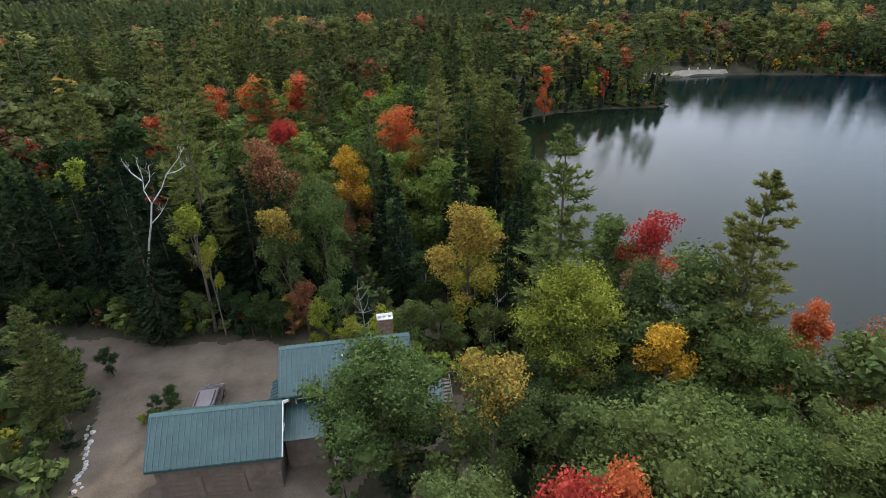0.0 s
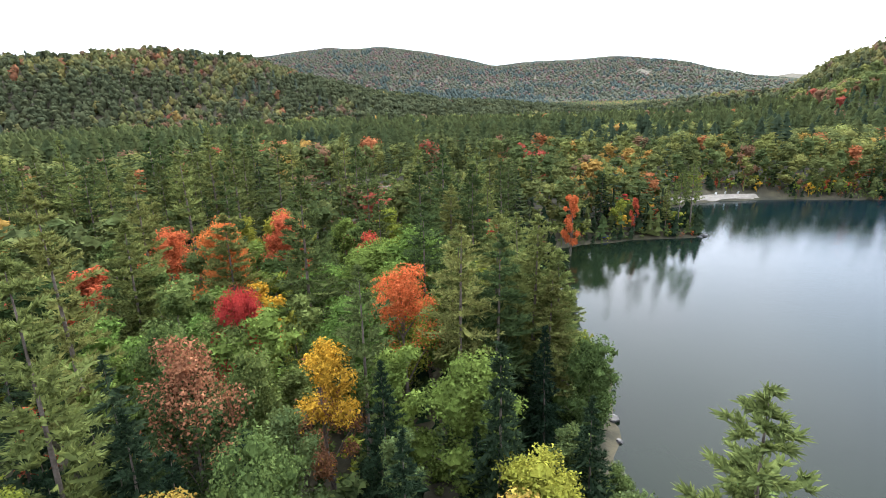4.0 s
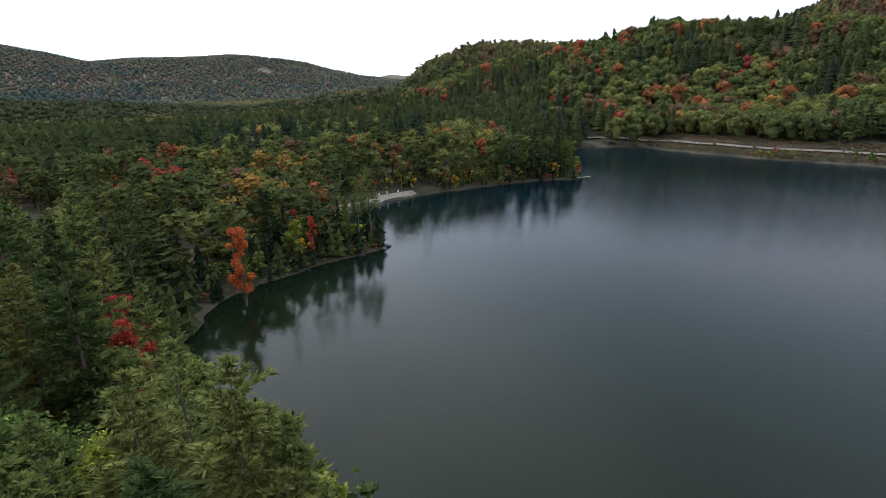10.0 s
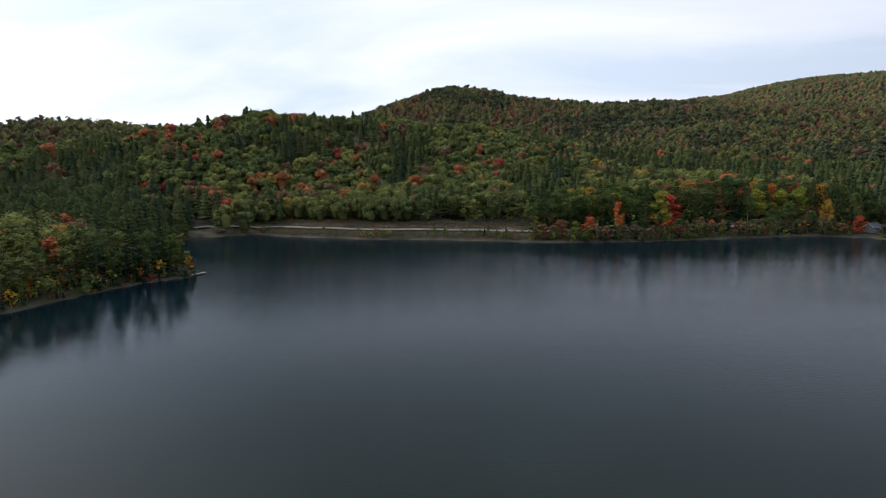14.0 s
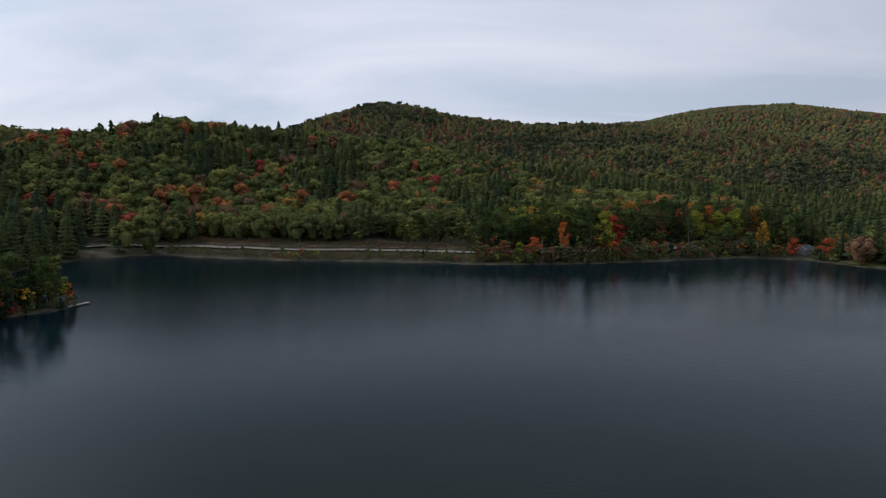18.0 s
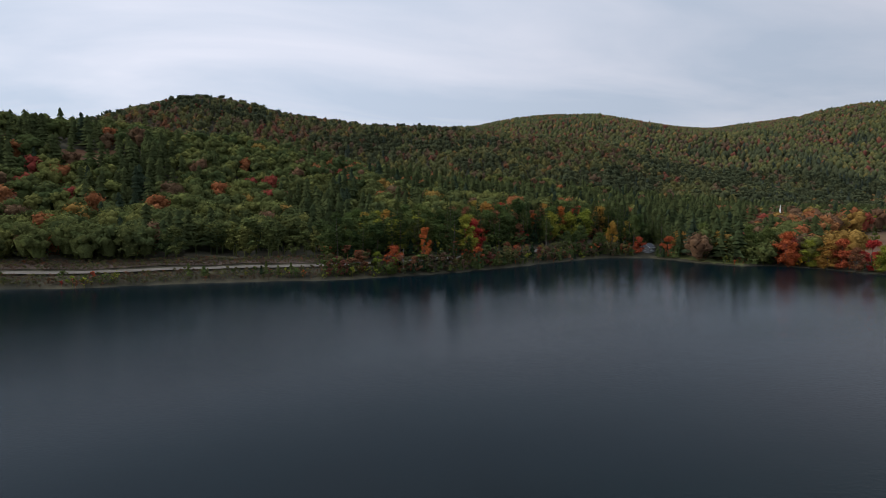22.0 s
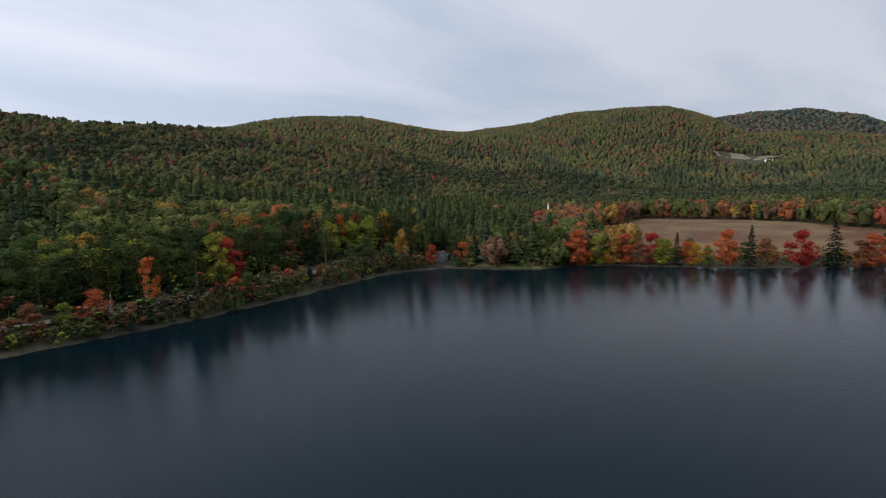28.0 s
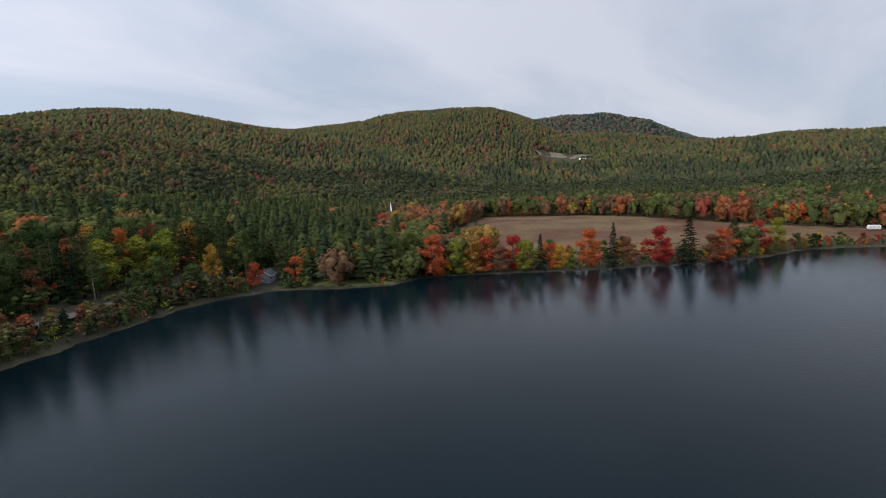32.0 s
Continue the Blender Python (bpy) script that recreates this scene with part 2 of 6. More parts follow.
# leaves of the far upland woods, bluish-grey haze painted into their colours
HAZY_UPLAND_LEAF = {
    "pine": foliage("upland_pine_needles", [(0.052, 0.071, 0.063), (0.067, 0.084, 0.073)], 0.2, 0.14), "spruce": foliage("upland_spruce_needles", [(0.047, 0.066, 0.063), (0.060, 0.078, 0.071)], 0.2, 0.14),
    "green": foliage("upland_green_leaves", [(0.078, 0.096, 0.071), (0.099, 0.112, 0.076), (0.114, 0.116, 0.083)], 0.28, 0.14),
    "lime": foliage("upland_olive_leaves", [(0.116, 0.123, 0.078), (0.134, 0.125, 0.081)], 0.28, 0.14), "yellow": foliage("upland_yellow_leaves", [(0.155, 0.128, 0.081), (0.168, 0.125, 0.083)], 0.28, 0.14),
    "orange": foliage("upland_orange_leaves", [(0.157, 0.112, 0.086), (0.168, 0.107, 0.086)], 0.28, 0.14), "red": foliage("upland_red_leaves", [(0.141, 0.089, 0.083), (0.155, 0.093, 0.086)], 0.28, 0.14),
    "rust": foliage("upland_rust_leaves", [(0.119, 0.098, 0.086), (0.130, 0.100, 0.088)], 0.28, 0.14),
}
BARK = surface("bark", (0.07, 0.055, 0.045), (0.15, 0.12, 0.10), 3.0, 0.9, bump=0.03)
BIRCH = surface("birch_bark", (0.20, 0.18, 0.16), (0.58, 0.56, 0.53), 2.6, 0.7, low=0.38, high=0.52)
FLOOR = surface("forest_floor", (0.022, 0.021, 0.012), (0.065, 0.055, 0.030), 0.12, 0.95, bump=0.15, fine=1.6)
GRAVEL = surface("gravel", (0.072, 0.054, 0.038), (0.135, 0.106, 0.078), 0.22, 0.95, bump=0.03, fine=7.0)
ASPHALT = surface("road_surface", (0.100, 0.086, 0.070), (0.152, 0.132, 0.110), 0.3, 0.9, fine=5.0)
SOIL = surface("bare_soil", (0.060, 0.042, 0.032), (0.120, 0.085, 0.062), 0.2, 0.95, bump=0.1, fine=2.0)
SAND = surface("sand", (0.17, 0.148, 0.120), (0.26, 0.23, 0.19), 0.4, 0.95, fine=6.0)
LAWN = surface("lawn_grass", (0.070, 0.085, 0.025), (0.120, 0.125, 0.040), 0.1, 0.95, bump=0.1, fine=2.0)
MEADOW = surface("meadow_grass", (0.086, 0.036, 0.016), (0.130, 0.084, 0.036), 0.03, 0.95, bump=0.2, fine=0.5, low=0.40, high=0.60)

HAY = surface("hay_stubble", (0.120, 0.098, 0.058), (0.200, 0.170, 0.110), 0.03, 0.95, fine=0.5)


def water_material():
    m = bpy.data.materials.new("lake_water")
    m.use_nodes = True
    t = m.node_tree
    p = t.nodes["Principled BSDF"]
    c = t.nodes.new("ShaderNodeTexCoord")
    bed = node(t, "ShaderNodeTexNoise", Scale=0.02, Detail=5.0, Roughness=0.6)
    t.links.new(c.outputs["Object"], bed.inputs["Vector"])
    tones = []
    for dark, light in (((0.0046, 0.0086, 0.0038), (0.0080, 0.0140, 0.0066)), ((0.0010, 0.0060, 0.0090), (0.0020, 0.0088, 0.0124))):
        ramp = t.nodes.new("ShaderNodeValToRGB")
        ramp.color_ramp.elements[0].position, ramp.color_ramp.elements[1].position = 0.35, 0.7
        ramp.color_ramp.elements[0].color, ramp.color_ramp.elements[1].color = (*dark, 1), (*light, 1)
        t.links.new(bed.outputs[0], ramp.inputs[0])
        tones.append(ramp)
    place = t.nodes.new("ShaderNodeSeparateXYZ")
    t.links.new(c.outputs["Object"], place.inputs[0])
    deep = t.nodes.new("ShaderNodeMapRange")
    for key, value in (("From Min", 35.0), ("From Max", 150.0)):
        deep.inputs[key].default_value = value
    t.links.new(place.outputs[0], deep.inputs["Value"])
    blend = t.nodes.new("ShaderNodeMix")
    blend.data_type = "RGBA"
    t.links.new(deep.outputs[0], blend.inputs["Factor"])
    t.links.new(tones[0].outputs[0], blend.inputs[6])
    t.links.new(tones[1].outputs[0], blend.inputs[7])
    t.links.new(blend.outputs[2], p.inputs["Base Color"])
    p.inputs["IOR"].default_value = 1.33
    p.inputs["Roughness"].default_value = 0.03
    p.inputs["Specular IOR Level"].default_value = 0.165
    small = node(t, "ShaderNodeTexNoise", Scale=1.7, Detail=3.0, Roughness=0.6)
    wide = node(t, "ShaderNodeTexNoise", Scale=0.22, Detail=3.0)
    gust = node(t, "ShaderNodeTexNoise", Scale=0.011, Detail=3.0, Roughness=0.55)
    stretch = t.nodes.new("ShaderNodeMapping")
    stretch.inputs["Rotation"].default_value = (0, 0, radians(25))
    stretch.inputs["Scale"].default_value = (1, 0.55, 1)
    t.links.new(c.outputs["Object"], stretch.inputs[0])
    for n in (small, wide, gust):
        t.links.new(stretch.outputs[0], n.inputs["Vector"])
    calm = t.nodes.new("ShaderNodeMapRange")
    for key, value in (("From Min", 0.4), ("From Max", 0.62), ("To Min", 0.55), ("To Max", 1.0)):
        calm.inputs[key].default_value = value
    t.links.new(gust.outputs[0], calm.inputs["Value"])
    # the western coves lie in the lee, the open lake is rippled
    split = t.nodes.new("ShaderNodeSeparateXYZ")
    t.links.new(c.outputs["Object"], split.inputs[0])
    lee = t.nodes.new("ShaderNodeMapRange")
    for key, value in (("From Min", 30.0), ("From Max", 170.0), ("To Min", 0.40), ("To Max", 1.3)):
        lee.inputs[key].default_value = value
    t.links.new(split.outputs[0], lee.inputs["Value"])
    wind = t.nodes.new("ShaderNodeMath")
    wind.operation = "MULTIPLY"
    t.links.new(calm.outputs[0], wind.inputs[0])
    t.links.new(lee.outputs[0], wind.inputs[1])
    b1 = node(t, "ShaderNodeBump", Distance=0.06)
    b2 = node(t, "ShaderNodeBump", Strength=0.35, Distance=0.05)
    t.links.new(wind.outputs[0], b1.inputs["Strength"])
    t.links.new(small.outputs[0], b1.inputs["Height"])
    t.links.new(wide.outputs[0], b2.inputs["Height"])
    t.links.new(b1.outputs[0], b2.inputs["Normal"])
    t.links.new(b2.outputs[0], p.inputs["Normal"])
    return m


WATER = water_material()

# ---- the plan: lake, hills, ground ----
LAKE_WEST = [(50, 15), (46, 34), (37, 47), (29, 56), (18, 66), (14, 76), (19, 90), (22, 104), (19, 120), (15, 140), (17, 160), (27, 176), (40, 183), (57, 186), (74, 187), (78, 191), (72, 200), (73, 215), (83, 233), (104, 241), (126, 243)]
LAKE_NORTH = [(142, 241), (165, 237), (184, 232), (201, 220), (205, 224), (198, 240), (215, 285), (260, 300), (305, 300), (324, 268), (317, 245)]
LAKE_EAST = [(311, 191), (314, 143), (312, 89), (317, 54), (328, 17), (340, -12), (354, -45), (357, -62), (351, -86), (330, -98), (316, -110), (311, -133)]
LAKE_SOUTH = [(295, -147), (258, -172), (229, -198), (204, -223), (188, -259), (171, -272), (150, -284), (60, -310), (-10, -230), (30, -110), (58, -30)]
LAKE = np.array(LAKE_WEST + LAKE_NORTH + LAKE_EAST + LAKE_SOUTH, float)
FIELD = np.array([(372, -232), (396, -290), (420, -350), (340, -372), (255, -350), (150, -335), (138, -305), (190, -282), (215, -250), (242, -218), (280, -188), (318, -172), (350, -195)], float)
CLEARING = np.array([(-72, 56), (-51, 51.5), (-43, 50), (-33, 48.4), (-24, 48.5), (-17, 48.4), (-13, 43), (-2, 42.5), (1.5, 40), (1, 34), (-4, 33), (-8, 29), (-13, 26), (-25, 25), (-29.5, 29), (-31.5, 36), (-33.5, 40.5), (-38.5, 45), (-46, 47.5), (-72, 52)], float)
GLADE = np.array([(460, 276), (468, 225), (484, 212), (495, 238), (482, 272)], float)
UPLAND_FIELD = np.array([(735, -1078), (758, -1096), (704, -1148), (648, -1176), (634, -1158), (690, -1112)], float)
BANK = np.array([(338, 250), (333, 191), (336, 143), (335, 100)], float)
# crest lines of the hills: width of the slope, then places and heights
HILLS = [
    (300, [(-700, 680, 93), (-497, 792, 98), (-418, 838, 106), (-370, 861, 103), (-269, 899, 86), (-150, 930, 53), (0, 960, 23)]),
    (1300, [(-1600, 2700, 190), (-841, 2920, 256), (-577, 2984, 286), (-298, 3025, 285), (-10, 3040, 248), (282, 3026, 186), (488, 2999, 200), (745, 2945, 206), (987, 2872, 198), (1214, 2782, 157), (1423, 2680, 93), (1700, 2500, 50)]),
    (600, [(1950, 3500, 110), (2092, 3448, 135), (2222, 3364, 120), (2600, 3200, 140)]),
    (250, [(430, 740, 23), (472, 709, 56), (516, 675, 76), (553, 650, 81), (589, 606, 76), (649, 533, 74), (690, 480, 72), (740, 400, 58)]),
    (185, [(440, 500, 47), (470, 420, 67), (494, 365, 79), (518, 319, 75), (540, 270, 75), (552, 215, 67), (555, 150, 55), (548, 90, 41), (535, 30, 27), (520, -40, 15)]),
    (560, [(1070, 520, 107), (1090, 475, 125), (1110, 420, 151), (1130, 370, 171), (1142, 320, 177), (1155, 240, 165), (1162, 160, 149), (1160, 0, 133), (1145, -110, 137), (1120, -215, 129), (1100, -300, 112)]),
    (750, [(1560, -300, 176), (1530, -400, 197), (1490, -515, 210), (1440, -620, 203), (1360, -740, 175), (1290, -850, 153)]),
    (800, [(1600, -1050, 182), (1449, -1120, 192), (1357, -1180, 206), (1260, -1250, 226), (1134, -1330, 240), (1033, -1380, 228), (932, -1440, 186), (850, -1480, 142)]),
    (800, [(1180, -1913, 234), (1063, -1969, 250), (926, -2010, 250), (773, -2073, 212), (624, -2110, 138), (534, -2127, 112), (400, -2150, 92)]),
    (600, [(520, -1440, 72), (419, -1437, 84), (304, -1451, 91), (177, -1457, 86), (60, -1450, 81), (-150, -1400, 79), (-400, -1300, 69)]),
]


def seg_dist(x, y, pts, closed=True):
    """Distance to a line of points, and how far along it (point number) the nearest place lies."""
    best, along = np.full(x.shape, 1e9), np.zeros(x.shape)
    n = len(pts)
    for k in range(n if closed else n - 1):
        (ax, ay), (bx, by) = pts[k][:2], pts[(k + 1) % n][:2]
        ux, uy = bx - ax, by - ay
        s = np.clip(((x - ax) * ux + (y - ay) * uy) / (ux * ux + uy * uy), 0, 1)
        d = np.hypot(x - ax - s * ux, y - ay - s * uy)
        near = d < best
        best, along = np.where(near, d, best), np.where(near, k + s, along)
    return best, along


def inside(x, y, pts):
    hit = np.zeros(x.shape, bool)
    n = len(pts)
    for k in range(n):
        (ax, ay), (bx, by) = pts[k][:2], pts[(k + 1) % n][:2]
        if ay == by:
            continue
        hit ^= ((ay > y) != (by > y)) & (x < (bx - ax) * (y - ay) / (by - ay) + ax)
    return hit


def vnoise(x, y, scale, seed=0):
    """Smooth noise, 0 to 1."""
    x, y = np.asarray(x, float) / scale + 37.1 * seed, np.asarray(y, float) / scale - 17.7 * seed
    i, j = np.floor(x), np.floor(y)
    u, v = x - i, y - j
    u, v = u * u * (3 - 2 * u), v * v * (3 - 2 * v)

    def h(a, b):
        s = np.sin(a * 127.1 + b * 311.7 + seed * 74.7) * 43758.5453
        return s - np.floor(s)

    return (h(i, j) * (1 - u) + h(i + 1, j) * u) * (1 - v) + (h(i, j + 1) * (1 - u) + h(i + 1, j + 1) * u) * v


def shore(x, y):
    """Distance from the lake's edge: positive on land."""
    d, _ = seg_dist(x, y, LAKE)
    d = d + (vnoise(x, y, 9, 3) - 0.5) * 2.5
    return np.where(inside(x, y, LAKE), -d, d)


def height(x, y):
    x, y = np.asarray(x, float), np.asarray(y, float)
    d = shore(x, y)
    base = np.where(d > 0, 0.35 + 7.6 * (1 - np.exp(-np.maximum(d, 0) / 20)), np.maximum(d * 0.16, -5.0) + 0.1)
    south = np.clip((-40 - y) / 80, 0, 1)
    low = 0.35 + np.minimum(0.045 * np.maximum(d, 0), 7.0)
    base = np.where(d > 0, base * (1 - south) + low * south, base)
    total = np.zeros(x.shape)
    for width, crest in HILLS:
        r, along = seg_dist(x, y, crest, closed=False)
        top = np.interp(along, range(len(crest)), [c[2] for c in crest])
        u = np.minimum(r / width, 1)
        total += np.maximum(top * 0.5 * (1 + np.cos(np.pi * u)), 0) ** 5
    hill = total ** 0.2
    rough = (vnoise(x, y, 140, 1) - 0.5) * np.clip(hill, 0, 60) * 0.25 + (vnoise(x, y, 40, 2) - 0.5) * np.clip(hill, 0, 30) * 0.12
    rise = np.clip(d / 30, 0, 1)
    yard = np.clip(1.4 - np.hypot((x + 20) / 30, (y - 40) / 16), 0, 1)
    base = base * (1 - yard) + 7.3 * yard
    return base + (hill + rough) * rise + (vnoise(x, y, 30, 5) - 0.5) * 1.2 * np.clip(d / 15, 0, 1) * (1 - yard)


def mesh_from(name, verts, faces, material, smooth=True, tree=None):
    """A mesh from arrays: faces all with the same number of corners."""
    me = bpy.data.meshes.new(name)
    verts, faces = np.asarray(verts, np.float32), np.asarray(faces, np.int32)
    k = faces.shape[1]
    me.vertices.add(len(verts))
    me.vertices.foreach_set("co", verts.ravel())
    me.loops.add(faces.size)
    me.loops.foreach_set("vertex_index", faces.ravel())
    me.polygons.add(len(faces))
    me.polygons.foreach_set("loop_start", np.arange(0, faces.size, k, dtype=np.int32))
    me.polygons.foreach_set("loop_total", np.full(len(faces), k, np.int32))
    me.polygons.foreach_set("use_smooth", np.full(len(faces), smooth))
    if tree is not None:
        me.attributes.new("tree", "FLOAT", "FACE").data.foreach_set("value", np.asarray(tree, np.float32))
    if material:
        me.materials.append(material)
    me.update(calc_edges=True)
    return me


def axis_steps(lo, hi, fine, far_lo, far_hi, growth=1.13):
    a = list(np.arange(lo, hi + fine, fine))
    s = fine
    while a[-1] < far_hi:
        s *= growth
        a.append(a[-1] + s)
    s = fine
    while a[0] > far_lo:
        s *= growth
        a.insert(0, a[0] - s)
    return np.array(a)


gx, gy = axis_steps(-80, 430, 3.5, -4500, 4600), axis_steps(-340, 320, 3.5, -4500, 4700)
X, Y = np.meshgrid(gx, gy)
Z = height(X, Y)
idx = np.arange(X.size).reshape(X.shape)
quads = np.stack([idx[:-1, :-1], idx[:-1, 1:], idx[1:, 1:], idx[1:, :-1]], -1).reshape(-1, 4)
ground = new("ground", mesh_from("ground", np.stack([X, Y, Z], -1).reshape(-1, 3), quads, FLOOR))
tagged(ground, "dark brown forest floor of dead leaves and soil", "ground", kind="structure")
wx, wy = (-60, 420), (-360, 340)
water = new("water", mesh_from("water", [(wx[0], wy[0], 0), (wx[1], wy[0], 0), (wx[1], wy[1], 0), (wx[0], wy[1], 0)], [(0, 1, 2, 3)], WATER))
tagged(water, "dark blue-grey lake water with faint ripples", "lake", kind="structure")


def ribbon(name, line, width, material, lift=0.12, steps=4.0, label="", category="", edge=0.0, level=True):
    """A strip of road or beach that lies on the ground along a line of points."""
    line = np.array(line, float)
    length = np.r_[0, np.cumsum(np.hypot(*np.diff(line, axis=0).T))]
    s = np.linspace(0, length[-1], max(3, int(length[-1] / steps)))
    p = np.stack([np.interp(s, length, line[:, k]) for k in (0, 1)], -1)
    for _ in range(3):
        p[1:-1] = (p[:-2] + 2 * p[1:-1] + p[2:]) / 4
    way = np.gradient(p, axis=0)
    way /= np.hypot(*way.T)[:, None]
    side = np.stack([-way[:, 1], way[:, 0]], -1)
    rows = []
    for k in np.linspace(-0.5, 0.5, 5):
        wob = (vnoise(p[:, 0], p[:, 1], 7, 8) - 0.5) * edge * (1 if abs(k) > 0.4 else 0)
        q = p + side * (k * width + np.sign(k) * wob)[:, None]
        rows.append(q)
    q = np.stack(rows, 1)
    zmid = height(p[:, 0], p[:, 1])
    z = np.maximum(height(q[..., 0], q[..., 1]), zmid[:, None]) * 0.5 + zmid[:, None] * 0.5 + lift
    if not level:
        z = height(q[..., 0], q[..., 1]) + lift
    n, m = q.shape[:2]
    i = np.arange(n * m).reshape(n, m)
    f = np.stack([i[:-1, :-1], i[:-1, 1:], i[1:, 1:], i[1:, :-1]], -1).reshape(-1, 4)
    ob = new(name, mesh_from(name, np.concatenate([q, z[..., None]], -1).reshape(-1, 3), f, material))
    return tagged(ob, label, category, kind="structure")


def patch(name, outline, material, step=3.0, lift=0.12, label="", category=""):
    """A patch of ground cover inside an outline."""
    o = np.array(outline, float)
    xs, ys = np.arange(o[:, 0].min(), o[:, 0].max() + step, step), np.arange(o[:, 1].min(), o[:, 1].max() + step, step)
    x, y = np.meshgrid(xs, ys)
    u, v = (x[:-1, :-1] + x[1:, 1:]) / 2, (y[:-1, :-1] + y[1:, 1:]) / 2
    keep = inside(u + (vnoise(u, v, 2.2, 9) - 0.5) * 2.2, v + (vnoise(u, v, 2.2, 10) - 0.5) * 2.2, o)
    i = np.arange(x.size).reshape(x.shape)
    f = np.stack([i[:-1, :-1], i[:-1, 1:], i[1:, 1:], i[1:, :-1]], -1)[keep]
    j = (vnoise(x, y, step * 1.3, 4) - 0.5) * step
    k = (vnoise(x, y, step * 1.3, 6) - 0.5) * step
    v = np.stack([x + j, y + k, height(x + j, y + k) + lift], -1).reshape(-1, 3)
    used, back_to = np.unique(f, return_inverse=True)
    ob = new(name, mesh_from(name, v[used], back_to.reshape(f.shape), material))
    return tagged(ob, label, category, kind="structure")


ROAD = [(300, 330), (322, 300), (334, 268), (328, 240), (324, 191), (327, 143), (326, 89), (331, 54), (342, 17), (354, -12), (370, -45), (378, -70), (385, -100), (400, -150), (430, -230)]
ribbon("road", ROAD, 5.4, ASPHALT, 0.3, label="pale grey two-lane road along the shore", category="road")
ribbon("road_bank", BANK, 8.5, SOIL, 0.25, 4.0, "bare reddish-brown cut bank above the shore road", "bank", 3.0, False)
ribbon("beach", [(83, 235.5), (93, 239.5), (104, 243), (116, 244.6), (126, 244.6)], 3.4, SAND, 0.10, 2.0, "pale sandy beach at the lake's edge", "beach", 2.0, False)
ribbon("forest_road", [(-60, 262), (-40, 257), (-25, 252), (-8, 251), (20, 258)], 5, GRAVEL, 0.15, label="pale gravel track through the woods", category="track")
patch("meadow", FIELD, MEADOW, 5.0, 0.25, "dry tan and rust-coloured meadow behind the shore trees", "meadow")
patch("lawn", [(354, -90), (330, -100), (314, -112), (320, -124), (338, -112), (360, -98)], LAWN, 1.5, 0.15, "mown green lawn running down to the water", "lawn")
patch("glade", GLADE, MEADOW, 4.0, 0.3, "dry grass clearing high on the wooded hillside", "clearing")
patch("upland_field", UPLAND_FIELD, HAY, 8.0, 1.0, "pale hay field far up the slope", "field")
patch("driveway", CLEARING, GRAVEL, 0.3, 0.10, "pale brown gravel drive and yard beside the house", "driveway")


# ---- trees ----
def sprays(rng, centre, way, normal, length, width):
    """Small pointed leaves: centre, long axis, normal, size."""
    way = way / np.linalg.norm(way, axis=1, keepdims=True)
    side = np.cross(normal, way)
    side /= np.linalg.norm(side, axis=1, keepdims=True) + 1e-9
    n = len(centre)
    l, w = (length * np.ones(n))[:, None] / 2, (width * np.ones(n))[:, None] / 2
    v = np.stack([centre - way * l + side * w, centre - way * l * 0.7 - side * w, centre + way * l], 1)
    return v.reshape(-1, 3)


def spray_faces(n):
    return np.arange(3 * n).reshape(n, 3)


def tube(points, radii, sides=6):
    """A bent, tapering tube of quads."""
    points, radii = np.asarray(points, float), np.asarray(radii, float)
    way = np.gradient(points, axis=0)
    a = np.cross(way, [0.31, 0.95, 0.05])
    a /= np.linalg.norm(a, axis=1, keepdims=True)
    b = np.cross(way, a)
    b /= np.linalg.norm(b, axis=1, keepdims=True)
    ang = np.arange(sides) * 2 * np.pi / sides
    v = points[:, None] + radii[:, None, None] * (np.cos(ang)[None, :, None] * a[:, None] + np.sin(ang)[None, :, None] * b[:, None])
    n = len(points)
    i = np.arange(n * sides).reshape(n, sides)
    f = np.stack([i[:-1], np.roll(i, -1, 1)[:-1], np.roll(i, -1, 1)[1:], i[1:]], -1).reshape(-1, 4)
    return v.reshape(-1, 3), f


def joined(pieces):
    """Several shapes as one, in triangles."""
    vs, fs, at = [], [], 0
    for v, f in pieces:
        if f.shape[1] == 4:
            f = np.concatenate([f[:, [0, 1, 2]], f[:, [0, 2, 3]]])
        vs.append(v)
        fs.append(f + at)
        at += len(v)
    return np.concatenate(vs), np.concatenate(fs)


def dome(seed, sides=5):
    """A lumpy low dome."""
    k = np.arange(sides)
    ang = k * 2 * np.pi / sides + seed
    a = 1 + 0.18 * np.sin(k * 5.1 + seed * 2.3)
    low = np.stack([np.cos(ang) * 0.6 * a, np.sin(ang) * 0.6 * a, np.full(sides, -0.78)], -1)
    mid = np.stack([np.cos(ang + 0.5) * a, np.sin(ang + 0.5) * a, 0.12 + 0.15 * np.sin(k * 3.3 + seed)], -1)
    n = (k + 1) % sides
    f = np.concatenate([np.stack([k, n, n + sides], -1), np.stack([k, n + sides, k + sides], -1), np.stack([k + sides, n + sides, np.full(sides, 2 * sides)], -1)])
    return np.concatenate([low, mid, [(0.1 * np.sin(seed), 0.1 * np.cos(seed), 1.0)]]), f


